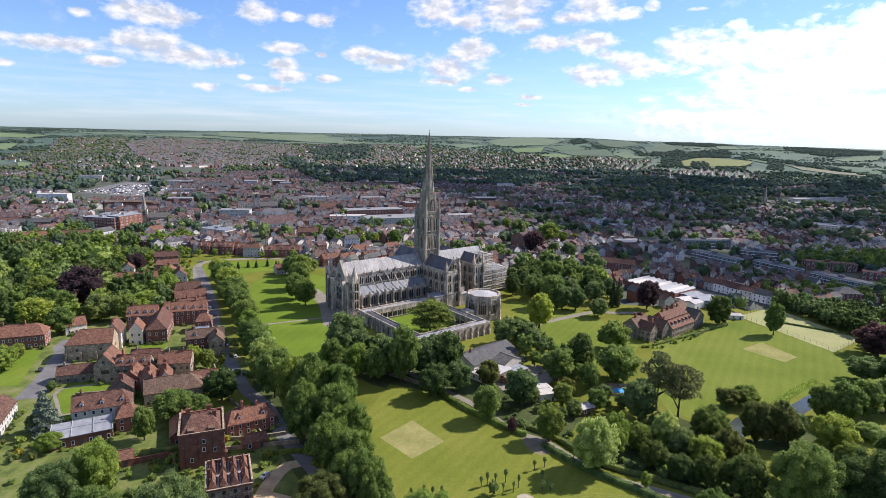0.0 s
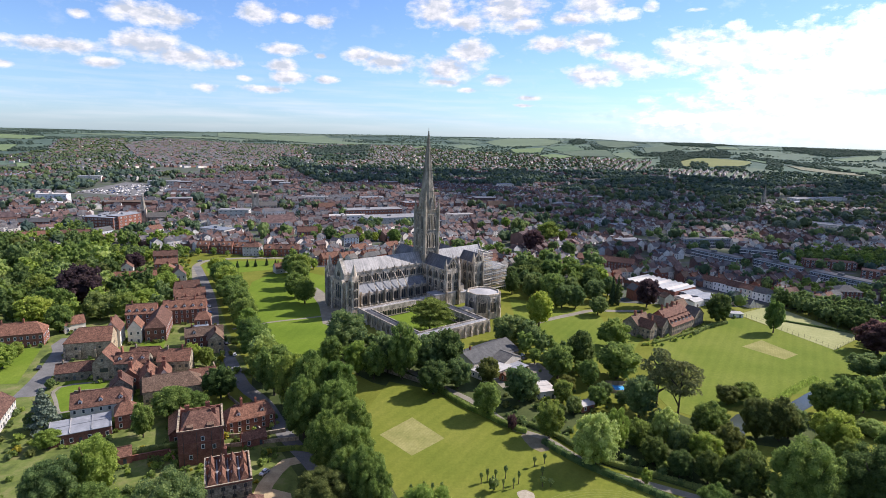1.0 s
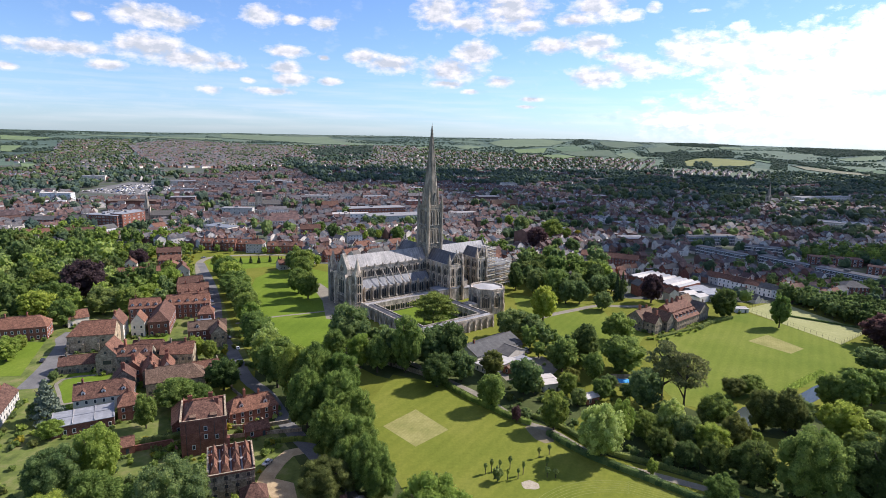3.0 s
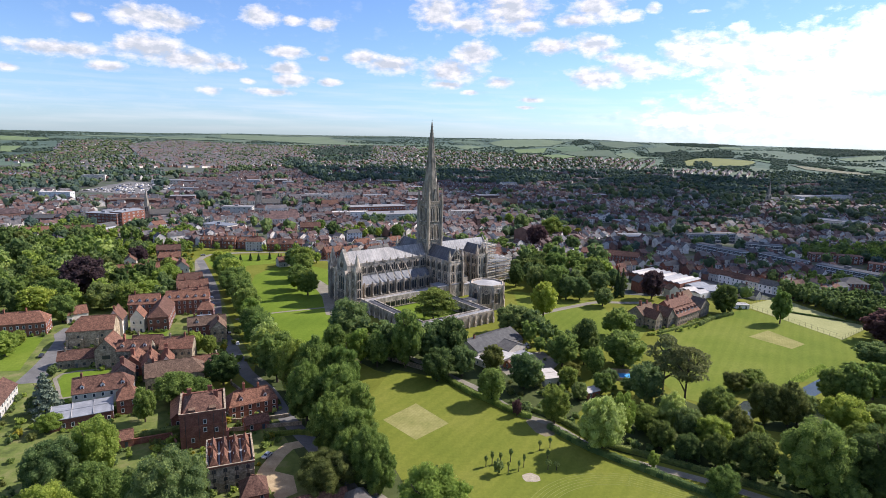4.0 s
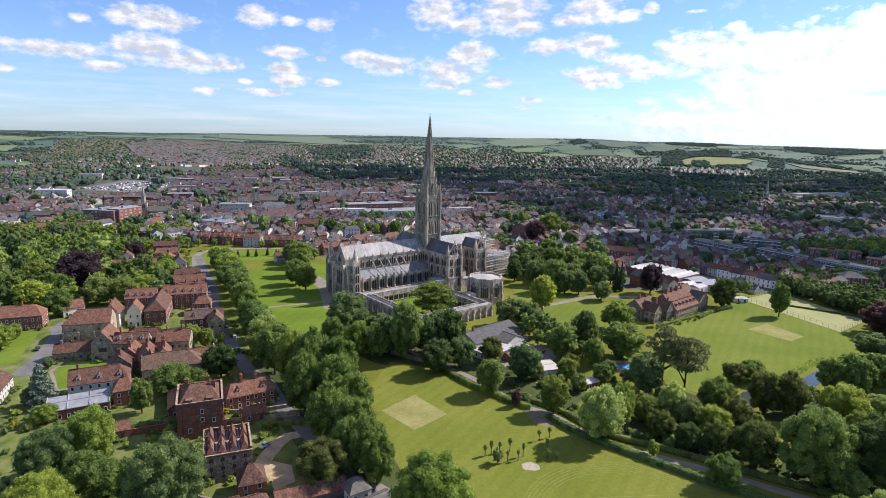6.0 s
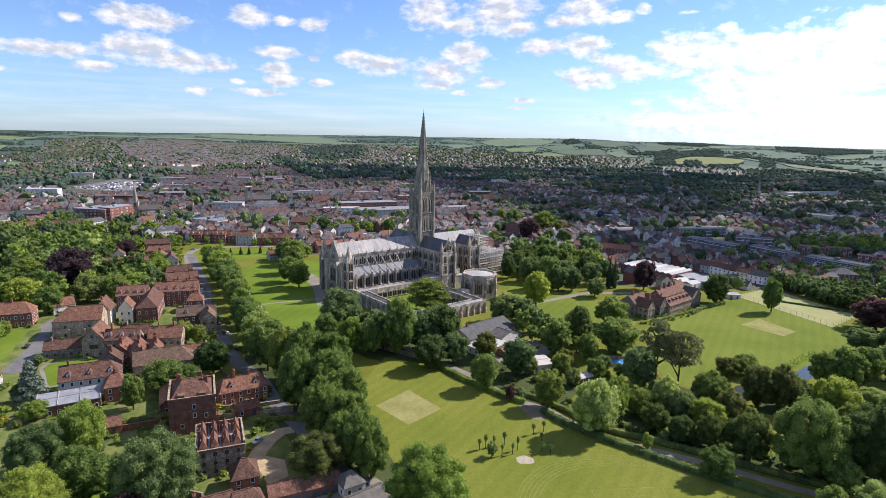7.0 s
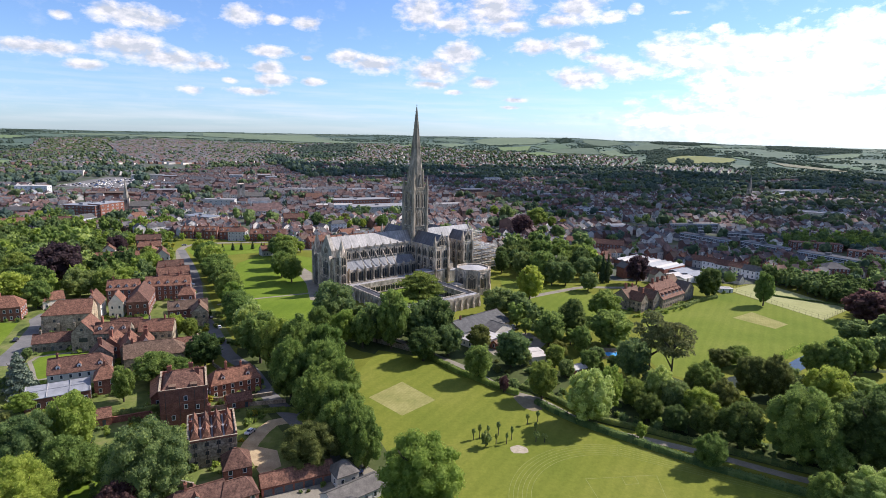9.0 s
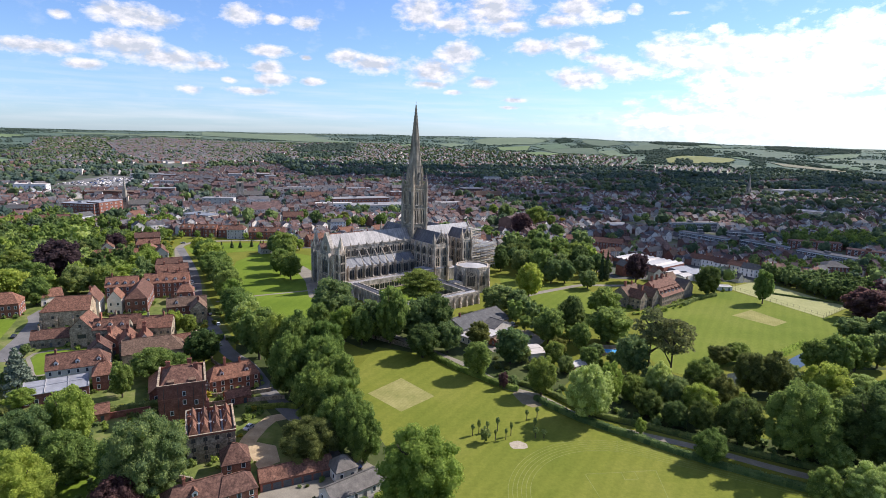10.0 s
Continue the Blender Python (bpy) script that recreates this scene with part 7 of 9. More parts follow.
for x, y, h in ((-262, 532, 9), (-250, 530, 7), (-236, 533, 8), (-222, 531, 6), (-190, 533, 7), (-178, 535, 8), (-160, 536, 9), (-150, 508, 12), (-142, 516, 10), (-128, 490, 11)):
    STAND.setdefault("gl"[int(h) % 2], []).append((x, y, 0.0, h, h * 0.45, h))


def shrubs(poly, n, seed, kinds="gdlgoggdy", hmin=1.0, hmax=3.4):
    """Garden shrubs strewn over beds."""
    rng = random.Random(seed)
    xs, ys = [p[0] for p in poly], [p[1] for p in poly]
    for _ in range(n * 4):
        x, y = rng.uniform(min(xs), max(xs)), rng.uniform(min(ys), max(ys))
        if n <= 0:
            break
        if not in_poly(x, y, poly) or any((x - a) ** 2 + (y - b) ** 2 < (0.6 * c) ** 2 for a, b, c in PLANTED):
            continue
        if any(o.get("category") == "house" and (o.location.x - x) ** 2 + (o.location.y - y) ** 2 < 90 for o in HOUSES):
            continue
        h = rng.uniform(hmin, hmax)
        SHRUBS.setdefault(rng.choice(kinds), []).append((x, y, -0.1, h, h * rng.uniform(0.5, 0.9), rng.uniform(0, 6.28)))
        n -= 1


SHRUBS = {}
HOUSES = [o for o in scene.objects if o.name.startswith("house")]
shrubs([(-60, 168), (-66, 194), (-88, 225), (-130, 190), (-130, 130), (-75, 130)], 80, 31)
shrubs([(-130, 130), (-130, 190), (-165, 215), (-175, 190), (-150, 130)], 60, 32, "gdlgoggdlly")
shrubs([(-78, 128), (-70, 165), (-100, 205), (-128, 185), (-132, 128)], 110, 38, "gdllgwgdly", 0.7, 2.2)
shrubs([(-240, 450), (-228, 468), (-244, 500), (-258, 540), (-274, 536), (-266, 500), (-252, 466)], 46, 61, "gdlgogwy", 1.4, 4.0)
shrubs([(-100, 262), (-130, 318), (-150, 290), (-120, 240)], 40, 33)
shrubs([(-200, 360), (-240, 480), (-330, 500), (-330, 320), (-240, 300)], 90, 34, "gdlglgy", 1.5, 5.0)
shrubs([(20, 225), (70, 205), (75, 255), (45, 285), (25, 255)], 60, 35, "gddo")
shrubs([(60, 203), (75, 194), (112, 174), (150, 158), (152, 168), (116, 184), (80, 204)], 60, 36, "dddg", 1.5, 4.0)
shrubs([(110, 330), (140, 345), (165, 372), (160, 360), (140, 338), (115, 322)], 25, 37, "gdl", 1.0, 2.6)


def beds():
    """Shrubs and climbers along the walls of the older houses, clear of doors and of one another's walls."""
    rng = random.Random(44)
    rects = []
    for h in HOUSES:
        walls = [c for c in h.children if c.name.startswith("wall")]
        if walls and h.location.y < 480:
            xs, ys = [v.co.x for v in walls[0].data.vertices], [v.co.y for v in walls[0].data.vertices]
            rects.append((h.matrix_basis.copy(), h.matrix_basis.inverted(), min(xs), max(xs), min(ys), max(ys)))
    for m, _, x0, x1, y0, y1 in rects:
        for _ in range(int((x1 - x0 + y1 - y0) * 0.38)):
            if rng.random() < 0.6:
                p = (rng.uniform(x0, x1), y0 - rng.uniform(0.7, 3.0))
            else:
                p = (rng.choice((x0 - rng.uniform(0.7, 2.2), x1 + rng.uniform(0.7, 2.2))), rng.uniform(y0, y1))
            w = m @ Vector((p[0], p[1], 0))
            clash = False
            for _, inv, a0, a1, c0, c1 in rects:
                q = inv @ w
                clash = clash or (a0 - 0.3 < q.x < a1 + 0.3 and c0 - 0.3 < q.y < c1 + 0.3)
            if clash:
                continue
            t = rng.uniform(0.7, 2.4)
            SHRUBS.setdefault(rng.choice("gdlgglwdo"), []).append((w.x, w.y, -0.1, t, t * rng.uniform(0.5, 0.85), rng.uniform(0, 6.28)))


beds()
stand("garden_woods", "leafy green trees of the gardens in full summer leaf", STAND)
stand("garden_shrubs", "mixed green and golden shrubs in the garden beds", SHRUBS, "bush")

import functools

# ---- the town ----
ROOF_TOWN = surface("town roofs", [(0.3, (0.062, 0.043, 0.042)), (0.5, (0.118, 0.076, 0.070)), (0.7, (0.225, 0.147, 0.132))], 0.3, 2.0, 0.85, grain=0.4, vary="island")
ROOF_SLATE_TOWN = surface("town slate roofs", [(0.3, (0.050, 0.050, 0.055)), (0.7, (0.170, 0.165, 0.172))], 0.3, 2.0, 0.75, grain=0.4, vary="island")
BRICK_TOWN = surface("town brick walls", [(0.3, (0.162, 0.092, 0.074)), (0.7, (0.264, 0.158, 0.124))], 0.3, 2.0, 0.9, grain=0.25, vary="island")
PALE_TOWN = surface("town painted walls", [(0.3, (0.46, 0.42, 0.36)), (0.7, (0.84, 0.81, 0.75))], 0.3, 2.0, 0.85, grain=0.15, vary="island")
FLAT_TOWN = surface("town flat roofs", [(0.3, (0.17, 0.172, 0.178)), (0.7, (0.29, 0.29, 0.292))], 0.2, 1.5, 0.8, grain=0.2, vary="island")
TOWN_MATS = (BRICK_TOWN, PALE_TOWN, ROOF_TOWN, ROOF_SLATE_TOWN, FLAT_TOWN, GLASS)


def add_house(b, rng, x, y, z, ang, w, d, eave, ridge, wall, roof, windows, chimney=True):
    """One terraced or detached house into a shared mesh: walls with gables, roof, chimney, window panes."""
    c, s = math.cos(ang), math.sin(ang)

    def at(u, v, h):
        return (x + u * c - v * s, y + u * s + v * c, z + h)
    hw, hd, o = w / 2, d / 2, 0.3
    b.mesh_of([at(-hw, -hd, -1.5), at(hw, -hd, -1.5), at(hw, hd, -1.5), at(-hw, hd, -1.5), at(-hw, -hd, eave), at(hw, -hd, eave), at(hw, hd, eave), at(-hw, hd, eave), at(-hw, 0, ridge - 0.1), at(hw, 0, ridge - 0.1)],
              [(0, 1, 5, 4), (2, 3, 7, 6), (1, 2, 6, 9, 5), (3, 0, 4, 8, 7)], wall)
    if ridge - eave > 0.5:
        b.mesh_of([at(-hw - o, -hd - o, eave - 0.15), at(hw + o, -hd - o, eave - 0.15), at(hw + o, 0, ridge), at(-hw - o, 0, ridge), at(hw + o, hd + o, eave - 0.15), at(-hw - o, hd + o, eave - 0.15)],
                  [(0, 1, 2, 3), (3, 2, 4, 5)], roof)
    else:
        b.mesh_of([at(-hw - o, -hd - o, eave), at(hw + o, -hd - o, eave), at(hw + o, hd + o, eave), at(-hw - o, hd + o, eave), at(-hw - o, -hd - o, eave + 0.5), at(hw + o, -hd - o, eave + 0.5), at(hw + o, hd + o, eave + 0.5), at(-hw - o, hd + o, eave + 0.5)],
                  [(4, 5, 6, 7), (0, 1, 5, 4), (1, 2, 6, 5), (2, 3, 7, 6), (3, 0, 4, 7)], 4)
    if chimney:
        u = hw * rng.choice((-0.9, 0.9))
        q = [at(u + du, dv, ridge + dz) for dz in (-1, 1.4) for du, dv in ((-0.5, -0.4), (0.5, -0.4), (0.5, 0.4), (-0.5, 0.4))]
        b.mesh_of(q, [(4, 5, 6, 7), (0, 1, 5, 4), (1, 2, 6, 5), (2, 3, 7, 6), (3, 0, 4, 7)], 0)
    if windows:
        n = max(1, int(w / 2.8))
        rows = max(1, int(eave / 2.7))
        for side in (-1, 1):
            for r in range(rows):
                for i in range(n):
                    u, h = -hw + (i + 0.5) * w / n, 0.9 + r * 2.7
                    p = [(u - 0.5, h), (u + 0.5, h), (u + 0.5, h + 1.4), (u - 0.5, h + 1.4)]
                    if side > 0:
                        p.reverse()
                    b.poly([at(a, side * (hd + 0.04), e) for a, e in p], 5)


def town_house_kinds():
    """Town houses with parts, of which the nearer streets are made."""
    kinds = []
    rng = random.Random(21)
    spec = ((8, 9, 6.0, 9.6, BRICK, RED_TILE), (9, 9, 7.2, 10.8, RENDERED, BROWN_TILE), (7, 9, 6.0, 9.6, RENDERED, RED_TILE), (10, 10, 8.0, 11.6, RENDERED, SLATE), (12, 10, 6.4, 11.0, BRICK, BROWN_TILE), (8, 9, 8.4, 12.4, BRICK, SLATE))
    words = ("red brick town house with red tiled roof", "tall pale town house with brown tiled roof", "pale rendered town house with red roof", "pale town house with grey slate roof", "broad brick town house with brown roof", "tall brick town house with slate roof")
    for (w, d, e, r, wall, roof), label in zip(spec, words):
        kinds.append((house(0, -4000 - 30 * len(kinds), 0, w, d, e, r, wall, roof, label, (0, 0), 2, ("brick",), group="town houses", gap=2.6, sides=False), w))
    return kinds


AVOID = [(-92, 782, 48), (-632, 866, 26), (-311, 776, 24), (-158, 776, 30), (-80, 910, 18), (196, 813, 18), (-302, 846, 34), (-454, 664, 18), (-500, 650, 22), (-339, 617, 12), (-202, 856, 18), (-119, 610, 13), (-171, 630, 15), (66, 938, 26),
         (-395, 702, 18), (-423, 657, 26), (-405, 668, 26), (-492, 837, 40),  (-600, 950, 90), (-640, 1050, 90), (-680, 1150, 80),
         (-130, 845, 50), (168, 463, 34), (187, 431, 26), (288, 667, 34), (265, 584, 30), (320, 610, 26), (307, 546, 28), (337, 495, 32),
         (767, 1285, 110), (546, 836, 34), (372, 573, 30), (390, 527, 24), (140, 533, 30), (-280, 645, 24), (-439, 568, 16), (-405, 585, 18), (-390, 598, 14), (-600, 810, 24), (228, 457, 30), (310, 453, 14)] + [(x, y, r * 0.8) for x, y, r in PLANTED if y > 420]


# land cover behind the old town
WOODS = [
    [(-910, 1090), (-770, 1080), (-820, 1260), (-910, 1470), (-790, 1500), (-530, 1010), (-540, 950), (-640, 1110), (-710, 1110), (-600, 890), (-650, 840), (-710, 850)],
    [(-530, 1860), (-440, 1560), (-310, 1290), (-180, 1360), (-30, 1430), (40, 1390), (170, 1340), (250, 1260), (400, 1470), (570, 1600), (720, 2040), (240, 1920), (-140, 1860)],
    [(440, 1480), (350, 1170), (430, 1190), (560, 1520)],
    [(710, 2010), (740, 1870), (860, 1790), (1290, 1820), (970, 1350), (760, 1360), (580, 1270), (570, 1410), (650, 1740)],
    [(-730, 2300), (-650, 2290), (-490, 1740), (-560, 1760)],
    [(-760, 2830), (-470, 2940), (-370, 2200), (-520, 2020)],
]
PLOTS, HILL_WOODS = [], []


def plot(crop, *corners):
    """A field on the downs and what grows on it."""
    PLOTS.append((crop, corners))


def wood(*corners):
    """A wood or shelter belt on the downs."""
    HILL_WOODS.append(corners)


plot("l", (-74, 3107), (13, 3352), (139, 3225), (12, 2971))
plot("b", (247, 3057), (452, 3220), (386, 2869), (258, 2791))
plot("b", (355, 2700), (439, 2789), (510, 2687), (460, 2505), (364, 2512))
plot("m", (462, 3219), (662, 3575), (648, 3109), (500, 2888))
plot("d", (462, 2943), (783, 3172), (726, 2749), (514, 2711))
plot("l", (143, 3613), (368, 4340), (573, 4411), (647, 3830), (494, 3445), (223, 3232))
plot("d", (925, 4081), (1187, 4175), (1163, 3827), (866, 3420), (866, 3762))
plot("l", (742, 2923), (885, 3100), (846, 2861), (890, 2767), (743, 2653))
plot("d", (1098, 3571), (1271, 3767), (1090, 3220), (969, 3079))
plot("y", (981, 2630), (1144, 2863), (1262, 2905), (1373, 2809), (1305, 2651), (1107, 2333), (1053, 2362), (963, 2383), (877, 2314))
plot("d", (1270, 3768), (1360, 3817), (1374, 3628), (1205, 3286), (1057, 3126))
plot("s", (1423, 2590), (1448, 2437), (1468, 2274), (1553, 2192), (1494, 2106), (1384, 2208), (1345, 2335))
plot("m", (1428, 3023), (1514, 3003), (1467, 2734), (1381, 2667))
plot("m", (1555, 2648), (1590, 2543), (1691, 2384), (1574, 2216), (1498, 2321), (1448, 2437))
plot("l", (1954, 3127), (2330, 3402), (2388, 3387), (2160, 3092), (1929, 2972))
plot("d", (1258, 1826), (1354, 1901), (1221, 1710), (1190, 1717))
plot("l", (1665, 3908), (1812, 3904), (1690, 3590), (1554, 3590))
plot("b", (-2865, 3480), (-2495, 3433), (-2251, 2955), (-2482, 3012))
plot("b", (-2092, 2535), (-2012, 2568), (-1751, 2183), (-1770, 2141))
plot("b", (-1313, 1661), (-1253, 1646), (-1123, 1463), (-1161, 1470))
plot("l", (-2631, 3729), (-2226, 3823), (-1904, 3698), (-1537, 3614), (-1443, 3393), (-1999, 3643), (-2376, 3650))
plot("l", (-1778, 4182), (-1253, 3983), (-966, 4058), (-799, 3555), (-472, 3104), (-574, 2993), (-935, 3281), (-1555, 3655))
plot("b", (-253, 2944), (-202, 3125), (-187, 2901), (-236, 2853))
wood((707, 3888), (850, 4305), (814, 3806), (654, 3467))
wood((810, 3725), (783, 3172), (714, 3135))
wood((937, 3285), (944, 3032), (1091, 3190), (977, 2852), (860, 2844))
wood((1031, 3046), (1251, 3444), (1227, 3231), (1472, 3503), (1557, 3519), (1524, 3345), (1366, 2990), (1133, 2859), (986, 2632), (861, 2311), (762, 2236))
wood((990, 2532), (1093, 2616), (945, 2247), (877, 2228))
wood((1010, 2350), (1146, 2385), (1045, 2141), (913, 2087))
wood((1529, 3241), (1596, 2978), (1637, 2933), (1548, 2526), (1450, 2375), (1485, 2720), (1439, 3005))
wood((1483, 2866), (1413, 2586), (1199, 2201), (1179, 2271))
wood((2216, 4108), (2456, 4235), (2817, 4004), (2498, 3544), (2020, 3242), (1979, 3347), (2023, 3703))
wood((1355, 4022), (1880, 4521), (1947, 4256), (1556, 3733), (1366, 3836))
wood((1548, 2526), (1568, 2385), (1492, 2268), (1473, 2389))
wood((1527, 2278), (1517, 2134), (1439, 2022), (1468, 2187))
wood((-2988, 3878), (-2830, 3995), (-2684, 3843), (-2829, 3703))
wood((-2996, 3642), (-2858, 3675), (-2608, 3573), (-2895, 3517))
wood((1416, 1990), (1560, 2040), (1720, 2000), (1560, 1640), (1400, 1560), (1322, 1855))
wood((1065, 2126), (1239, 2197), (1366, 2072), (1416, 1990), (1322, 1855), (1205, 1751), (949, 1674), (914, 1843))
OPEN_FIELDS = [corners for _, corners in PLOTS]


def drape(crop, corners):
    """A field laid over the slopes."""
    bm = bmesh.new()
    bm.faces.new([bm.verts.new((x, y, 0)) for x, y in corners])
    for axis in (0, 1):
        lo, hi = min(c[axis] for c in corners), max(c[axis] for c in corners)
        for k in range(int(lo // 50) + 1, int(hi // 50) + 1):
            at, way = Vector((0, 0, 0)), Vector((0, 0, 0))
            at[axis], way[axis] = 50.0 * k, 1.0
            bmesh.ops.bisect_plane(bm, geom=bm.verts[:] + bm.edges[:] + bm.faces[:], plane_co=at, plane_no=way)
    for v in bm.verts:
        v.co.z = land(v.co.x, v.co.y) + 2.0
    bmesh.ops.recalc_face_normals(bm, faces=bm.faces)
    if sum(f.normal.z for f in bm.faces) < 0:
        bmesh.ops.reverse_faces(bm, faces=bm.faces)
    me = bpy.data.meshes.new("field")
    bm.to_mesh(me)
    bm.free()
    me.materials.append(HAZED_CROPS[crop])
    tagged(new("field", me), {"b": "lush green pasture on the downs", "l": "pale green pasture on the downs", "m": "field of green barley on the downs", "d": "dull green rough down grass", "y": "field of ripening yellow-green corn", "s": "strip of pale stubble on the slope"}[crop], "field", kind="structure")


for crop, corners in PLOTS:
    drape(crop, corners)
# outline, street direction, row spacing, share of plots built, trees per plot, share of pale walls
SUBURBS = [
    ([(-1630, 2750), (-1710, 3310), (-840, 2800), (-660, 2210), (-710, 1700), (-880, 1680), (-1200, 2090)], 1.15, 29, 0.9, 0.55, 0.6),
    ([(-1170, 1520), (-2110, 2970), (-1940, 3290), (-1290, 2180), (-880, 1650), (-930, 1380)], 1.3, 38, 0.35, 1.0, 0.6),
    ([(-1200, 2870), (-190, 3030), (-110, 1870), (-530, 1860), (-710, 1700)], 1.2, 34, 0.6, 1.0, 0.55),
    ([(-180, 2850), (570, 2600), (560, 2070), (-110, 1840)], 1.0, 40, 0.34, 1.0, 0.5),
    ([(550, 2620), (840, 2590), (680, 2070), (490, 2040)], 1.2, 30, 0.7, 0.7, 0.6),
    ([(700, 2120), (1000, 2170), (1040, 2010), (880, 1720), (770, 1900), (650, 1920)], 1.1, 24, 0.98, 0.2, 0.9),
    ([(-1500, 1800), (-1170, 1520), (-1290, 2180), (-1640, 2160)], 0.3, 40, 0.22, 0.9, 0.4),
]


@functools.lru_cache(maxsize=None)
def cover(x, y):
    """What the land beyond the old town bears at a place, if anything but streets."""
    for name, polys in (("field", OPEN_FIELDS), ("wood", WOODS), ("suburb", [s[0] for s in SUBURBS])):
        if any(in_poly(x, y, p) for p in polys):
            return name
    return "down" if y > 1980 or (x < -700 and y > 1420) else ""


def clearing(x, y):
    """Gaps in the woods behind the old town, where villas stand."""
    return noise.noise(Vector((x / 110, y / 80, 12.4))) > 0.20


def build_town():
    rng = random.Random(77)
    far = Builder()
    near = []
    spots = []
    ang0 = radians(24)
    ca, sa = math.cos(ang0), math.sin(ang0)
    bu, bv = 62, 33
    for iu in range(-36, 42):
        for iv in range(-20, 70):
            u0, v0 = iu * bu + rng.uniform(-8, 8), iv * bv + rng.uniform(-4, 4)
            cx, cy = u0 * ca - v0 * sa, u0 * sa + v0 * ca + 500
            dist = math.hypot(cx, cy)
            if cy < 300 or cy > 1750 or abs(cx) > 0.84 * cy + 120 or dist > 1900:
                continue
            turn = ang0 + rng.uniform(-0.16, 0.16) + (0.5 if noise.noise(Vector((cx / 400, cy / 400, 2))) > 0.15 else 0)
            ct, st = math.cos(turn), math.sin(turn)
            centre = math.hypot(cx + 150, cy - 900)
            leafy = 0.12 + (0.5 if cx < -620 else 0) + 0.52 * smooth(150, 420, cx) + max(0, noise.noise(Vector((cx / 260, cy / 260, 9)))) * (0.6 if cx > 100 else 0.35)
            zone = cover(cx, cy)
            if zone:
                continue
            kind = rng.random()
            if kind < leafy:
                for _ in range(rng.randint(4, 8)):
                    spots.append((cx + rng.uniform(-34, 34), cy + rng.uniform(-18, 18), rng.uniform(9, 16)))
                if kind < leafy * 0.55:
                    continue
            if centre < 520 and kind > 0.86:
                w, d = rng.uniform(22, 44), rng.uniform(14, 24)
                if not in_poly(cx, cy, CLOSE) and not any((cx - a) ** 2 + (cy - e) ** 2 < (r + 20) ** 2 for a, e, r in AVOID):
                    flat = rng.random() < 0.6
                    e = rng.uniform(7, 12)
                    add_house(far, rng, cx, cy, land(cx, cy), turn, w, d, e, e + (0.2 if flat else rng.uniform(3, 5)), rng.choice((0, 0, 1)), rng.choice((2, 3)), True, False)
                continue
            loose = dist > 1250
            for row in (-1, 1):
                u = -bu / 2 + 3.5
                base = rng.choice((0, 1, 1))
                while u < bu / 2 - 5:
                    w = rng.uniform(5.6, 10.2)
                    lx, ly = u + w / 2, row * (bv / 2 - 7.2) + rng.uniform(-2.4, 2.4)
                    x, y = cx + lx * ct - ly * st, cy + lx * st + ly * ct
                    u += w + (rng.uniform(1.5, 6) if loose or rng.random() < 0.18 else 0)
                    if rng.random() < 0.08 or in_poly(x, y, CLOSE) or any((x - a) ** 2 + (y - e) ** 2 < r * r for a, e, r in AVOID):
                        continue
                    d = rng.uniform(7.5, 10.5)
                    e = rng.choice((5.0, 5.6, 6.4, 7.6, 8.6)) if not loose else 5.4
                    a = turn + (math.pi / 2 if rng.random() < 0.2 else 0) + rng.uniform(-0.05, 0.05)
                    near.append((math.hypot(x, y - 0), x, y, a, w, d, e, e + d * rng.uniform(0.28, 0.42), rng.choice((base, base, 0, 1, 1)), 2 if rng.random() < 0.6 else 3))
                    if rng.random() < 0.16:
                        gx, gy = rng.uniform(-30, 30), rng.uniform(-6, 6)
                        spots.append((cx + gx * ct - gy * st, cy + gx * st + gy * ct, rng.uniform(5, 9)))
                # back extensions in the yards
                for _ in range(4):
                    lx, ly = rng.uniform(-27, 27), row * rng.uniform(1, 4)
                    x, y = cx + lx * ct - ly * st, cy + lx * st + ly * ct
                    if not in_poly(x, y, CLOSE) and not any((x - a) ** 2 + (y - e) ** 2 < r * r for a, e, r in AVOID) and dist < 1300:
                        add_house(far, rng, x, y, 0, turn + math.pi / 2, rng.uniform(5, 9), rng.uniform(4, 6), rng.choice((3.0, 5.0)), rng.choice((5.2, 7.0)), rng.choice((0, 0, 1)), 3, False, False)
    near.sort()
    kinds = town_house_kinds()
    for i, (_, x, y, a, w, d, e, r, wall, roof) in enumerate(near):
        if i < 92:
            proto, pw = kinds[rng.randrange(len(kinds))]
            h = copy_thing(proto, Matrix.Translation((x, y, land(x, y))) @ Matrix.Rotation(a, 4, "Z"))
            h.scale = ((w + 0.1) / pw, rng.uniform(0.78, 0.9), rng.uniform(0.84, 0.98))
        else:
            add_house(far, rng, x, y, land(x, y), a, w, d, e, r, wall, roof, _ < 1150)
    for proto, _ in kinds:
        for o in list(proto.children_recursive):
            bpy.data.objects.remove(o)
        bpy.data.objects.remove(proto)
    # villas in the clearings of the woods
    for poly in WOODS:
        xs, ys = [p[0] for p in poly], [p[1] for p in poly]
        for _ in range(int((max(xs) - min(xs)) * (max(ys) - min(ys)) / 420)):
            x, y = rng.uniform(min(xs), max(xs)), rng.uniform(min(ys), max(ys))
            if in_poly(x, y, poly) and clearing(x, y) and rng.random() < 0.8:
                add_house(far, rng, x, y, land(x, y), rng.uniform(0, 3.14), rng.uniform(9, 16), 9, 6.0, 9.4, 1 if rng.random() < 0.6 else 0, rng.choice((2, 3)), False, False)
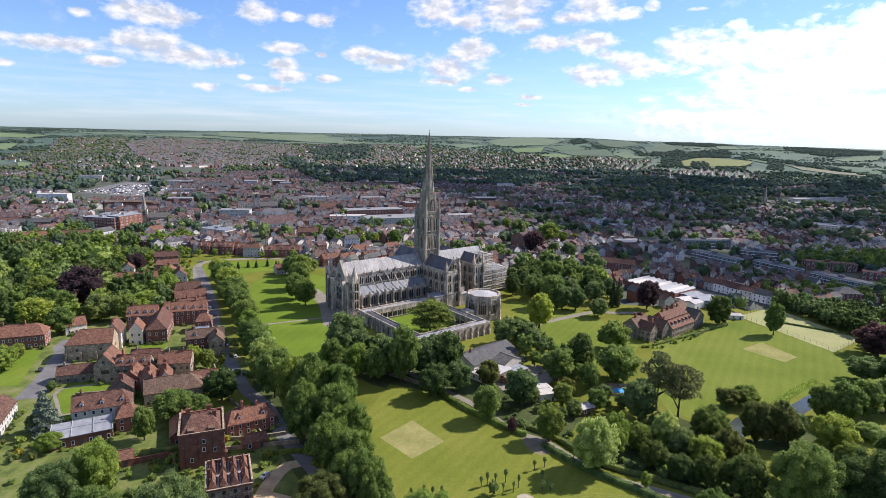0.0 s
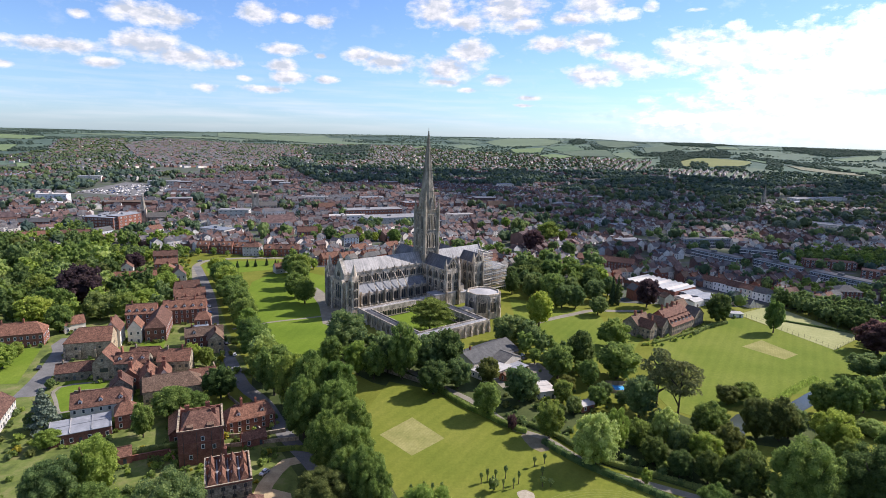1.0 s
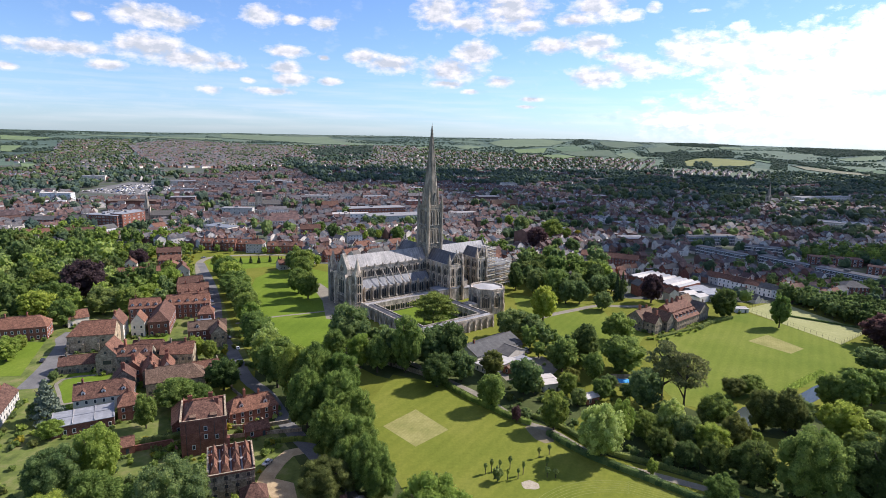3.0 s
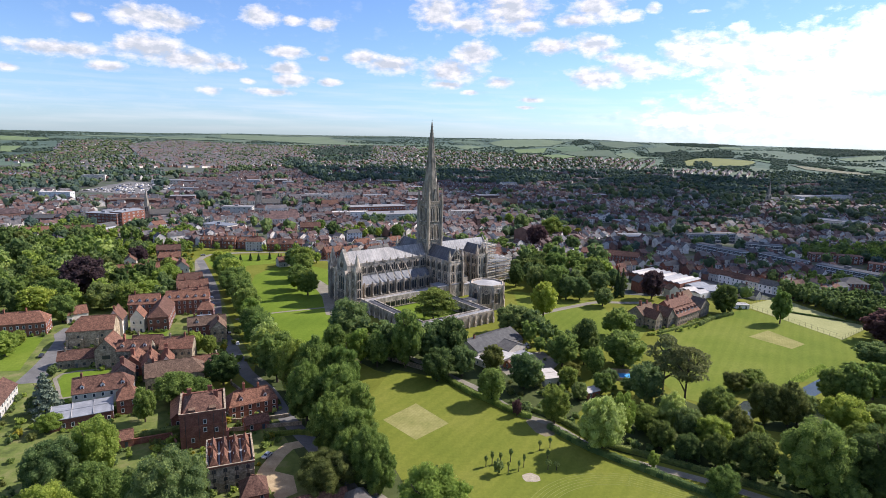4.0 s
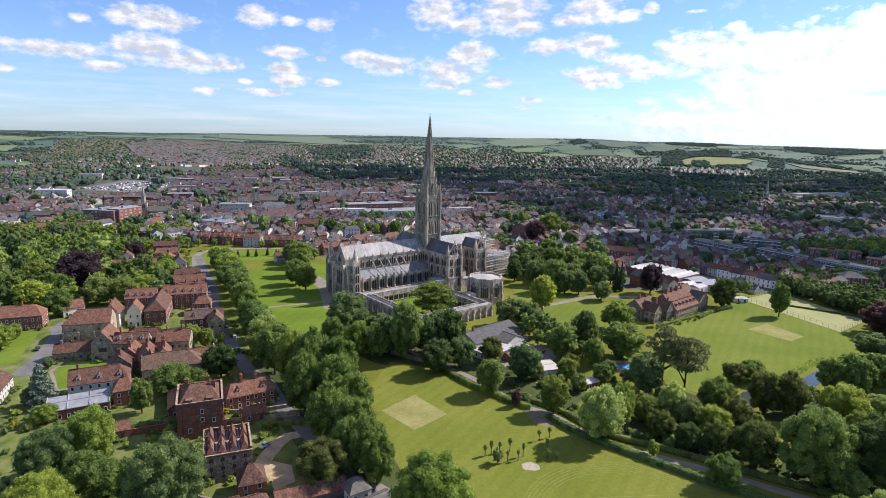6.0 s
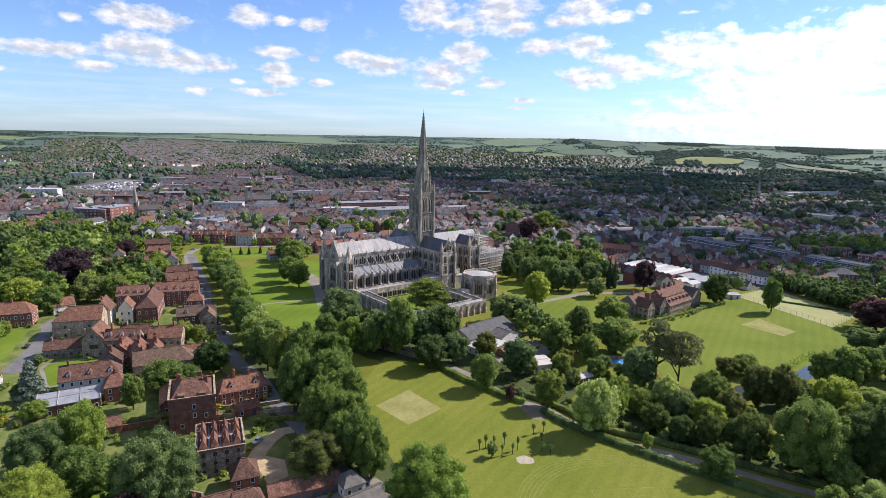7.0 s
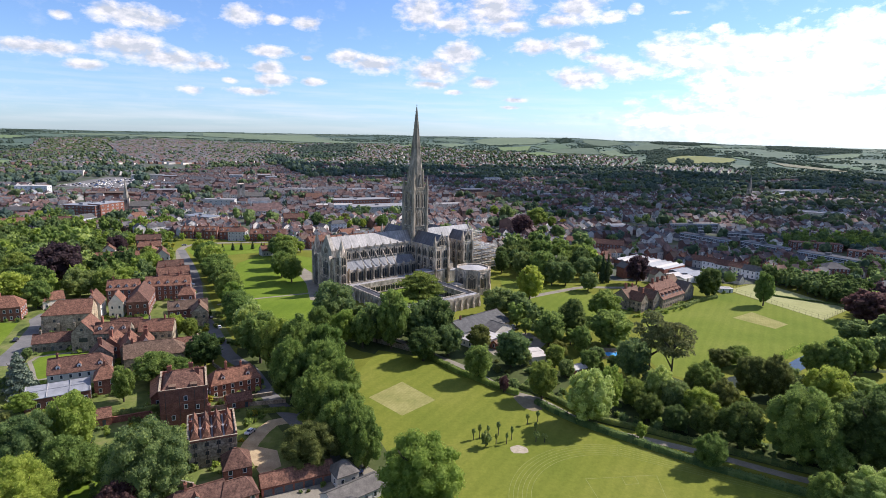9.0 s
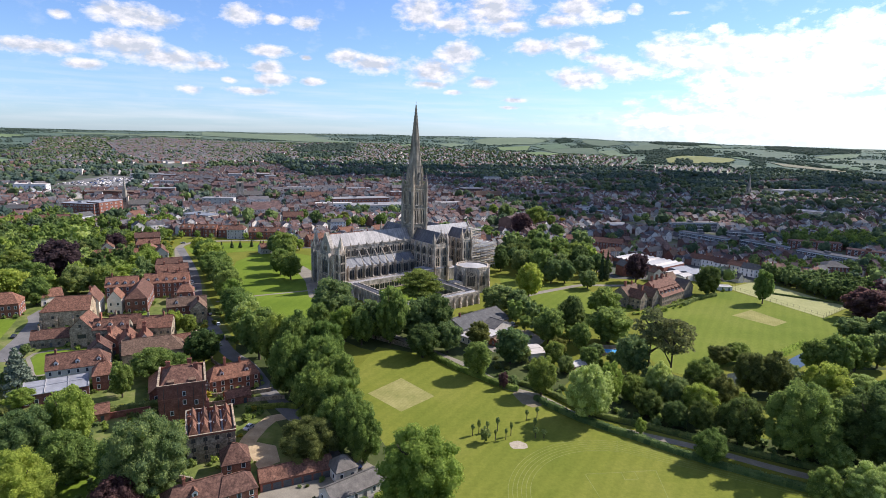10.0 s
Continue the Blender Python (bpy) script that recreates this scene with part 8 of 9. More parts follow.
    # suburbs on the slopes, in rows along their streets
    for poly, turn, gap, built, leafy, pale in SUBURBS:
        xs, ys = [p[0] for p in poly], [p[1] for p in poly]
        ct, st = math.cos(turn), math.sin(turn)
        mx, my = sum(xs) / len(xs), sum(ys) / len(ys)
        size = max(max(xs) - min(xs), max(ys) - min(ys)) * 0.75
        for iv in range(int(-size / gap), int(size / gap)):
            u = -size
            while u < size:
                u += rng.uniform(9, 13)
                v = iv * gap + 14 * noise.noise(Vector((u / 160, iv * 0.7, 3)))
                x, y = mx + u * ct - v * st, my + u * st + v * ct
                if not in_poly(x, y, poly) or (cover(x, y) or "").startswith(("wood", "field")):
                    continue
                if rng.random() < built * (1 if noise.noise(Vector((x / 120, y / 120, 5))) > -0.25 else 0.35):
                    add_house(far, rng, x, y, land(x, y), turn + rng.uniform(-0.08, 0.08), rng.uniform(8.5, 13.0), 9.0, 5.6, rng.uniform(8.8, 10.2), 1 if rng.random() < pale * 0.85 else 0, rng.choice((2, 3, 3)), False, False)
                if rng.random() < leafy * 1.05:
                    spots.append((x + rng.uniform(-5, 5), y + gap * 0.5 + rng.uniform(-6, 6), rng.uniform(7, 13)))
    tagged(new("town_houses", far.done("town_houses", *TOWN_MATS)), "crowded brick and pale houses with red and grey roofs", "houses", kind="stuff")
    return [s for s in spots if not in_poly(s[0], s[1], CLOSE)]


tree_spots = build_town()


def far_trees(name, spots, label, seed, mats, grow=1.0):
    """Distant trees: ragged lobed crowns in one mesh."""
    rng = np.random.default_rng(seed)
    b = Builder()
    v0, f0 = ICO0
    for x, y, h in spots:
        if any((x - a) ** 2 + (y - e) ** 2 < (r * 0.8) ** 2 for a, e, r in AVOID):
            continue
        z = land(x, y)
        dist = math.hypot(x, y)
        # beyond 2500 m the last leaf colour, haze-tinted in far_woods
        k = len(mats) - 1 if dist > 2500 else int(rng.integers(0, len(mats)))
        n = 4 if dist < 1000 else 1 if dist > 2500 else 2
        r = h * rng.uniform(0.36, 0.5) * grow
        for i in range(n):
            a = rng.uniform(0, 6.28)
            q = 0.0 if i == 0 else r * 0.6
            lr = r * (0.8 if i == 0 and n > 1 else 0.95 if n == 1 else rng.uniform(0.4, 0.62))
            jig = 1 + rng.normal(0, 0.16, (len(v0), 1))
            c = np.array([x + q * math.cos(a), y + q * math.sin(a), z + h * (0.55 if i == 0 else rng.uniform(0.3, 0.8))])
            b.mesh_of(v0 * jig * (np.array([lr, lr, lr * 1.05]) if dist < 2500 else np.array([lr * 1.25, lr * 1.25, lr * 0.7])) + c, f0, k)
        if dist < 950:
            m = 22
            p = rng.normal(0, 1, (m, 3))
            p[:, 2] = np.abs(p[:, 2])
            p /= np.linalg.norm(p, axis=1)[:, None]
            cc = p * np.array([r, r, h * 0.48]) * rng.uniform(0.75, 1.1, (m, 1)) + np.array([x, y, z + h * 0.52])
            v, f = leaf_quads(rng, cc, p, 1.25)
            b.mesh_of(v, f, k)
    tagged(new(name, b.done(name, *mats)), label, "trees", kind="stuff")


def far_woods():
    rng = random.Random(5)
    spots = []
    # closed woods, broken by gardens
    for poly in WOODS:
        xs, ys = [p[0] for p in poly], [p[1] for p in poly]
        for _ in range(int((max(xs) - min(xs)) * (max(ys) - min(ys)) / 180)):
            x, y = rng.uniform(min(xs), max(xs)), rng.uniform(min(ys), max(ys))
            if in_poly(x, y, poly) and not clearing(x, y):
                n = noise.noise(Vector((x / 140, y / 140, 8.2)))
                spots.append((x, y, rng.uniform(9, 15) + 7 * n))
    for poly in HILL_WOODS:
        xs, ys = [p[0] for p in poly], [p[1] for p in poly]
        for _ in range(int((max(xs) - min(xs)) * (max(ys) - min(ys)) / 240)):
            x, y = rng.uniform(min(xs), max(xs)), rng.uniform(min(ys), max(ys))
            if in_poly(x, y, poly):
                spots.append((x, y, rng.uniform(7, 12)))
    # hedges along the fields
    for _, corners in PLOTS:
        for (ax, ay), (bx, by) in zip(corners, corners[1:] + corners[:1]):
            if rng.random() < 0.35:
                continue
            n = int(math.hypot(bx - ax, by - ay) / 6)
            for k in range(n):
                spots.append((ax + (bx - ax) * k / n + rng.uniform(-3, 3), ay + (by - ay) * k / n + rng.uniform(-3, 3), rng.uniform(2.2, 3.6)))
    # scattered copses between the fields
    for _ in range(26000):
        y = rng.uniform(1700, 4550)
        x = rng.uniform(-0.86 * y, 0.86 * y)
        if noise.noise(Vector((x / 260, y / 130, 7.7))) > (-0.12 if x < 0.12 * y else 0.05) and cover(x, y) == "down":
            spots.append((x, y, rng.uniform(6, 11) * (1 - 0.45 * smooth(2600, 4400, y))))
    return [s for s in spots if s[1] < 4620 and not in_poly(s[0], s[1], CLOSE)]


far_spots = [s for s in tree_spots if math.hypot(s[0], s[1]) > 880]
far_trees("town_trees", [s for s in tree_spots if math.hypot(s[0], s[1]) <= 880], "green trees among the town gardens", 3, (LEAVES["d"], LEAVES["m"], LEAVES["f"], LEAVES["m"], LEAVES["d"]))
far_trees("far_woods", far_woods(), "haze-tinted woods and hedgerow trees on the downs", 4, (LEAVES["f"], LEAVES["f"], LEAVES["m"], LEAVES["h"]), 1.3)
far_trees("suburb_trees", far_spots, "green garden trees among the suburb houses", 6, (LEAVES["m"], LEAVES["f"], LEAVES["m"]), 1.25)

# ---- landmarks of the town ----
DARK_CLAD = surface("dark grey cladding", [(0.3, (0.06, 0.065, 0.075)), (0.7, (0.10, 0.105, 0.12))], 0.5, 3.0, 0.6, grain=0.15)
CAR_PAINTS = [surface("car paint " + n, [(0.3, c), (0.7, tuple(min(0.9, v * 1.15) for v in c))], 2.0, 12.0, 0.25, 0.2, grain=0.05, relief=0.02)
              for n, c in (("white", (0.72, 0.72, 0.71)), ("silver", (0.42, 0.43, 0.45)), ("black", (0.03, 0.03, 0.035)), ("red", (0.35, 0.04, 0.035)), ("blue", (0.05, 0.09, 0.22)))]
RUBBER = surface("tyre rubber", [(0.3, (0.02, 0.02, 0.02)), (0.7, (0.035, 0.035, 0.035))], 4.0, 20.0, 0.9, grain=0.1)


WIDE_LIGHT = framed("wide_window", 2.6, 1.6, 0.22, WHITE_PAINT, GLASS)


def block(x, y, ang, length, depth, height, wall, label, storeys=3, roof=None, group="large town buildings", category="building", gap=4.6, band=None):
    """A flat-roofed building: walls, a parapeted roof with a stair head, window rows, pale floor bands."""
    h = thing("building", label, category, pose(x, y, 0, 0, 0, ang), group)
    x0, x1, y0, y1 = -length / 2, length / 2, -depth / 2, depth / 2
    b = Builder()
    b.box(x0, y0, -0.5, x1, y1, height)
    part("wall", b.done("wall", wall), h)
    b = Builder()
    b.box(x0 - 0.25, y0 - 0.25, height, x1 + 0.25, y1 + 0.25, height + 0.45)
    b.box(x0 + length * 0.4, -1.6, height + 0.45, x0 + length * 0.4 + 4.5, 1.6, height + 2.4)
    part("roof", b.done("roof", roof or FLAT_ROOF), h)
    step = height / storeys
    for k in range(storeys):
        if band:
            bb = Builder()
            bb.box(x0 - 0.12, y0 - 0.12, k * step + step - 0.75, x1 + 0.12, y1 + 0.12, k * step + step - 0.1)
            part("floor_band", bb.done("floor_band", band), h)
        n = max(2, int(length / gap))
        for i in range(n):
            part("window", WIDE_LIGHT[2], h, facing(x0 + (i + 0.5) * length / n, y0, k * step + 0.75, -90))
        for i in range(max(1, int(depth / gap))):
            v = y0 + (i + 0.5) * depth / max(1, int(depth / gap))
            for xx, deg in ((x0, 180), (x1, 0)):
                part("window", WIDE_LIGHT[2], h, facing(xx, v, k * step + 0.75, deg))
    return h


GF = "blocks of flats"
flat_label = "long three-storey flats with dark walls and white bands"
block(288, 667, 17, 62, 10, 10.5, DARK_CLAD, flat_label, 3, DARK_FLAT, GF, "flats", 4.6, WHITE_PAINT)
block(265, 584, -57, 52, 10, 9.5, DARK_CLAD, flat_label, 3, DARK_FLAT, GF, "flats", 4.6, WHITE_PAINT)
block(320, 611, -19, 36, 10, 9.5, DARK_CLAD, flat_label, 3, DARK_FLAT, GF, "flats", 4.6, WHITE_PAINT)
block(307, 546, -62, 44, 10, 9.0, DARK_CLAD, flat_label, 3, DARK_FLAT, GF, "flats", 4.6, WHITE_PAINT)
block(337, 495, -56, 52, 11, 9.5, DARK_CLAD, flat_label, 3, DARK_FLAT, GF, "flats", 4.2, WHITE_PAINT)
block(410, 640, -20, 60, 10, 8.5, DARK_CLAD, flat_label, 3, DARK_FLAT, GF, "flats", 4.6, WHITE_PAINT)
block(372, 573, -12, 46, 12, 7.5, BRICK, "long red brick flats with a red roof", 3, RED_TILE, GF, "flats")
block(395, 527, -38, 36, 12, 7.5, BRICK, "red brick flats beside the road", 3, RED_TILE, GF, "flats")
block(-423, 657, -6, 40, 15, 14, BRICK, "large red brick office block with grey roof", 4)
block(-404, 670, 75, 34, 18, 15.5, BRICK, "tall plain red brick block with flat roof", 4, None, gap=6)
block(-131, 845, 26, 86, 26, 9, BRICK, "long low brick store with grey flat roof", 2, FLAT_TOWN)
block(-92, 782, 26, 84, 34, 8, RENDERED, "low shop block with wide grey flat roof", 2, FLAT_TOWN, gap=7)
block(-632, 866, 12, 44, 16, 13, WHITE_PAINT, "white flat-roofed block among the trees", 3, SHEETING, gap=6)
block(-794, 1206, 20, 44, 16, 12, RENDERED, "sandy flat-roofed block near the car park", 3, FLAT_TOWN, gap=8)
block(-311, 776, 8, 40, 16, 11, RENDERED, "pale stone shop block with flat roof", 3, FLAT_TOWN, gap=6)
block(-158, 776, 18, 56, 14, 8, WHITE_PAINT, "long white shop block with pale roof", 2, SHEETING, gap=7)
block(-80, 910, 26, 22, 18, 13, BRICK, "orange brick block with a flat roof", 3, FLAT_TOWN, gap=7)
block(196, 813, -14, 28, 12, 9, WHITE_PAINT, "white flat-roofed block in the eastern streets", 3, FLAT_TOWN, gap=6)
block(678, 1182, 20, 110, 16, 6, RENDERED, "long pale works shed by the woods", 2, FLAT_ROOF, gap=12)
block(800, 1290, 24, 190, 24, 7, RENDERED, "very long pale industrial shed", 2, FLAT_TOWN, gap=8)
block(600, 1210, 18, 90, 18, 6, RENDERED, "long low grey works shed", 2, FLAT_TOWN, gap=8)
block(215, 1080, -14, 90, 9, 7, RENDERED, "long narrow grey-roofed station shed", 2, FLAT_ROOF, gap=8)
block(546, 836, -25, 60, 30, 9, RENDERED, "large grey works building", 2, FLAT_TOWN, gap=6)
block(-280, 645, -20, 36, 18, 7, RENDERED, "low library block with pale blue-grey roof", 2, FLAT_ROOF)
block(-620, 1180, 15, 60, 18, 9, RENDERED, "pale flat-roofed station building", 2, FLAT_TOWN, gap=6)
block(-950, 1262, 20, 130, 60, 7, RENDERED, "wide low grey-roofed warehouse", 2, FLAT_ROOF, gap=14)
block(-240, 985, 12, 70, 18, 9, RENDERED, "long grey-roofed market building", 2, FLAT_TOWN, gap=6)


def saw_shed(x, y, ang, length, depth, height, bays, wall, roof, label):
    """A shed under a row of low parallel roofs."""
    h = thing("shed", label, "shed", pose(x, y, 0, 0, 0, ang), "large town buildings")
    b = Builder()
    b.box(-length / 2, -depth / 2, -0.3, length / 2, depth / 2, height)
    part("wall", b.done("wall", wall), h)
    w = length / bays
    for i in range(bays):
        c = -length / 2 + (i + 0.5) * w
        part("roof", gable_roof(c - w / 2 + 0.05, c + w / 2 - 0.05, -depth / 2 - 0.3, depth / 2 + 0.3, height, height + 1.1, "y", roof, over=0, thick=0.25), h)
    dm = Builder()
    dm.box(-2, -0.1, 0, 2, 0.03, 3.4)
    me = dm.done("shed_door", DOOR_PAINT)
    for i in range(0, bays, 2):
        part("shed_door", me, h, facing(-length / 2 + (i + 0.5) * w, -depth / 2, 0, -90))


saw_shed(166, 461, -51, 46, 30, 6.5, 9, BRICK, SHEETING, "brick hall with white ridged sheet roof")
saw_shed(190, 431, -55, 34, 18, 5.0, 3, RENDERED, FLAT_ROOF, "low hall with pale grey sheet roofs")
saw_shed(176, 424, -55, 18, 12, 4.5, 2, WHITE_PAINT, SHEETING, "white sheet-roofed workshop beside the palace")
saw_shed(-600, 810, 30, 34, 22, 7, 2, WHITE_PAINT, SHEETING, "big white tent-roofed pavilion")
saw_shed(-492, 837, 15, 66, 25, 9, 1, BRICK, BROWN_TILE, "long hall with dark red-brown roof")
house(140, 535, -23, 52, 14, 9.0, 12.5, BRICK, RED_TILE, "long dark red brick building with chimneys", (0, 0), 3, ("brick", "brick", "brick"), group="large town buildings", category="building")
house(118, 520, -23, 20, 11, 7.0, 10.5, BRICK, SLATE, "brick workshop with grey slate roof", (0, 0), 2, (), group="large town buildings", category="building")
house(310, 452, -4, 19, 14, 8.5, 12.5, BRICK, SLATE, "square brick house with grey pyramid roof", (8, 8), 3, (), group="large town buildings")
for k in range(6):
    house(214 + 6.6 * k, 478 - 8.6 * k, -52, 10.6, 8.5, 6.2 + (k % 2) * 0.6, 10.0, WHITE_PAINT if k % 3 else RENDERED, RED_TILE if k < 4 else SLATE, "white terraced house with red tiled roof", (0, 0), 2, ("brick",), group="white terrace")
# the row along the north side of the close
for k in range(4):
    house(-251 + 12 * k, 546 + (0.6, 3.5, -1.0, 2.5)[k], 2 + 3 * (k % 2), 11.4, 10.5, (7.5, 6.6, 8.2, 7.0)[k], (11.5, 10.8, 12.2, 11.0)[k], BRICK, RED_TILE, "red brick terrace house facing the north green", (0, 0), 2, ("brick",), 2, group="north terrace")
house(-201, 541, 6, 16, 13, 9.0, 13.0, RENDERED, RED_TILE, "pale stone mansion with pediment and tall windows", (3, 3), 3, ("tall", "tall"), group="north terrace")
for k in range(3):
    house(-184 + 11 * k, 543 + 1.5 * k, 9, 11, 11, 7.0, 11.0, BRICK, RED_TILE, "red brick terrace house facing the north green", (0, 0), 2, ("brick",), 1, group="north terrace")
house(-150, 478, 36, 18, 9, 4.6, 8.6, RENDERED, RED_TILE, "low red roofed cottage by the lawn", (0, 0), 1, ("brick",), group=G1)
house(-139, 497, 36, 14, 10, 6.0, 10.0, RENDERED, SLATE, "pale timbered house by the lawn", (0, 0), 2, ("brick",), group=G1)
house(-454, 664, 12, 28, 13, 8.0, 12.0, WHITE_PAINT, SLATE, "white-walled hall with grey slate roof", (0, 0), 2, (), group="large town buildings", category="building", gap=4)
house(-500, 650, 20, 34, 15, 7.0, 10.5, BRICK, SLATE, "low brick hall with broad grey roof", (0, 0), 2, (), group="large town buildings", category="building", gap=4)
house(-339, 617, 62, 15, 11, 9.0, 13.0, WHITE_PAINT, RED_TILE, "tall pale gabled house with red roof", (0, 0), 3, ("brick",), group="large town buildings")
house(-202, 856, 26, 24, 15, 8.0, 14.5, BRICK, RED_TILE, "big brick hall with bright red tiled roof", (0, 0), 2, (), group="large town buildings", category="building", gap=4)
house(-119, 610, 30, 17, 12, 8.5, 11.5, WHITE_PAINT, SLATE, "white house with low grey roof among trees", (3, 3), 3, ("brick",), group="large town buildings")
house(-171, 630, 18, 22, 12, 10.0, 15.0, BRICK, RED_TILE, "tall red brick house with tiled roof", (0, 0), 3, ("brick", "brick"), group="large town buildings")
house(66, 938, 10, 42, 18, 10.0, 16.0, BRICK, BROWN_TILE, "long red brick hall with steep brown roof", (0, 0), 2, (), group="large town buildings", category="building", gap=5)
for x, y, a, w in ((-440, 567, 38, 22), (-405, 585, 24, 30)):
    house(x, y, a, w, 12, 7.0, 11.0, BRICK, RED_TILE, "red brick row with white windows", (0, 0), 2, ("brick", "brick"), group="large town buildings")
house(-389, 600, 70, 22, 12, 8, 11.5, WHITE_PAINT, SLATE, "white gabled building with grey roof", (0, 0), 2, (), group="large town buildings", category="building")
for x, y, a, w in ((-120, 515, 40, 16), (-104, 520, 40, 14), (-85, 533, 40, 15), (-66, 545, 40, 15), (-50, 560, 40, 14), (-70, 580, 40, 14), (-100, 560, 40, 16), (-30, 545, 30, 14), (0, 545, 30, 16), (30, 535, 20, 14), (60, 528, 20, 14)):
    house(x, y, a, w, 10, 6.6, 11.0, BRICK if w != 14 else RENDERED, RED_TILE, "red roofed house north of the cathedral", (0, 0), 2, ("brick",), group="houses north of the cathedral")


def church(x, y, ang, spire, label, tower=18.0, w=7.0):
    """A parish church: nave, tower and, where it has one, a stone spire."""
    c = thing("church", label, "church", pose(x, y, 0, 0, 0, ang), "parish churches")
    b = Builder()
    b.box(0, -6, -0.3, 26, 6, 8.5)
    part("nave_wall", b.done("nave_wall", STONE), c)
    part("nave_roof", gable_roof(0, 26.3, -6, 6, 8.5, 14.0, "x", SLATE), c)
    t = Builder()
    t.box(-w, -w / 2, -0.3, 0.2, w / 2, tower)
    for z in (tower * 0.4, tower * 0.72):
        t.box(-w - 0.2, -w / 2 - 0.2, z, 0.3, w / 2 + 0.2, z + 0.35)
    for sx in (-w, 0):
        for sy in (-w / 2, w / 2):
            pinnacle(t, sx, sy, tower - 0.2, tower + 3.5, 0.5)
    part("tower", t.done("tower", STONE), c)
    if spire:
        s = Builder()
        s.cone(-w / 2, 0, tower, spire, w * 0.5, 0.1, 8, 0, math.pi / 8)
        part("spire", s.done("spire", SPIRE_STONE), c)
    for i in range(5):
        for deg, yy in ((-90, -6), (90, 6)):
            window("pair", 3 + i * 5, yy, 2.2, deg, c)
    for deg, xx, yy in ((-90, -w / 2, -w / 2), (90, -w / 2, w / 2), (180, -w, 0)):
        window("pair", xx, yy, tower - 6.5, deg, c)


church(-394, 702, 20, 40.0, "stone church with a slim pale spire")
church(-302, 846, 20, 0, "old stone church with a square tower", 27.0, 10.0)
church(591, 1128, 30, 46.0, "distant church with a thin spire")

# ---- the car park and cars ----
patch("car_park", [(-690, 1000), (-560, 965), (-520, 1010), (-560, 1180), (-720, 1210)], ASPHALT, 0.10, "wide grey public car park behind the hall", "car park")


def car_meshes():
    """Body, glasshouse, windows and wheels of a small hatchback, for each paint."""
    out = []
    side = [(-2.05, 0.28), (-2.1, 0.72), (-1.85, 0.92), (-0.95, 0.98), (1.75, 0.98), (2.05, 0.85), (2.05, 0.3)]
    cab = [(-1.05, 0.96), (-0.35, 1.42), (1.05, 1.45), (1.75, 0.96)]
    wh = Builder()
    for i in range(1):
        wh.tube((0, -0.1, 0), (0, 0.1, 0), 0.31, 0.31, 10)
    wheel = wh.done("wheel", RUBBER)
    for m in CAR_PAINTS:
        b = Builder()
        b.prism(side, -0.85, 0.85, "y")
        b.prism(cab, -0.72, 0.72, "y")
        g2 = Builder()
        for s in (-1, 1):
            g2.poly([(-0.9, s * 0.73, 1.0), (1.55, s * 0.73, 1.0), (0.98, s * 0.73, 1.38), (-0.32, s * 0.73, 1.36)])
        g2.poly([(-1.02, -0.64, 1.02), (-1.02, 0.64, 1.02), (-0.4, 0.64, 1.40), (-0.4, -0.64, 1.40)])
        g2.poly([(1.72, -0.64, 1.02), (1.72, 0.64, 1.02), (1.1, 0.64, 1.42), (1.1, -0.64, 1.42)])
        out.append((b.done("car_body", m), g2.done("car_windows", GLASS), wheel))
    return out


CARS = car_meshes()
CAR_WORDS = ("white", "silver", "black", "red", "dark blue")


def car(x, y, ang, k, z=0.1):
    body, glass_mesh, wheel = CARS[k]
    c = thing("car", CAR_WORDS[k] + " hatchback car parked on the asphalt", "car", pose(x, y, z, 0, 0, ang), "parked cars")
    part("body", body, c)
    part("windows", glass_mesh, c)
    for wx in (-1.3, 1.3):
        for wy in (-0.78, 0.78):
            part("wheel", wheel, c, pose(wx, wy, 0.31))


for x, y, a, k in ((-66.6, 182.5, 70, 1), (-119.5, 289.0, -58, 0), (-111.5, 271, -58, 1), (-130.5, 305, -58, 2), (-170, 372, -60, 0), (-163, 358, -60, 4), (-150, 331, -60, 1),
                   (37.5, 304.3, 40, 0), (38.5, 299.5, 40, 2), (131, 396, 0, 2), (-26, 160, 40, 4), (-205, 292, 20, 1), (-201, 286, 20, 3), (-208, 262, 110, 2), (-82, 229, -52, 0), (-237, 505, 20, 1), (-229, 515, 30, 2)):
    car(x, y, a, k)


def parked_rows():
    """Rows of cars too small and many to tell apart, in the far car park."""
    rng = random.Random(9)
    b = Builder()
    for r in range(11):
        for i in range(36):
            if rng.random() < 0.45:
                continue
            u, v = i * 3.6, r * 17 + rng.choice((0, 5.5))
            x, y = -690 + u * 0.97 + v * 0.05, 1005 + v + u * -0.12
            if not in_poly(x, y, [(-690, 1000), (-560, 965), (-520, 1010), (-560, 1180), (-720, 1210)]):
                continue
            k = rng.choice((0, 0, 1, 1, 1, 2, 2, 2, 4))
            b.box(x - 0.85, y - 2.1, 0.2, x + 0.85, y + 2.1, 0.95, k)
            b.box(x - 0.75, y - 1.0, 0.95, x + 0.75, y + 1.5, 1.42, k)
    tagged(new("parked_cars", b.done("parked_cars", *CAR_PAINTS)), "rows of parked cars in the far car park", "cars", kind="stuff")


parked_rows()


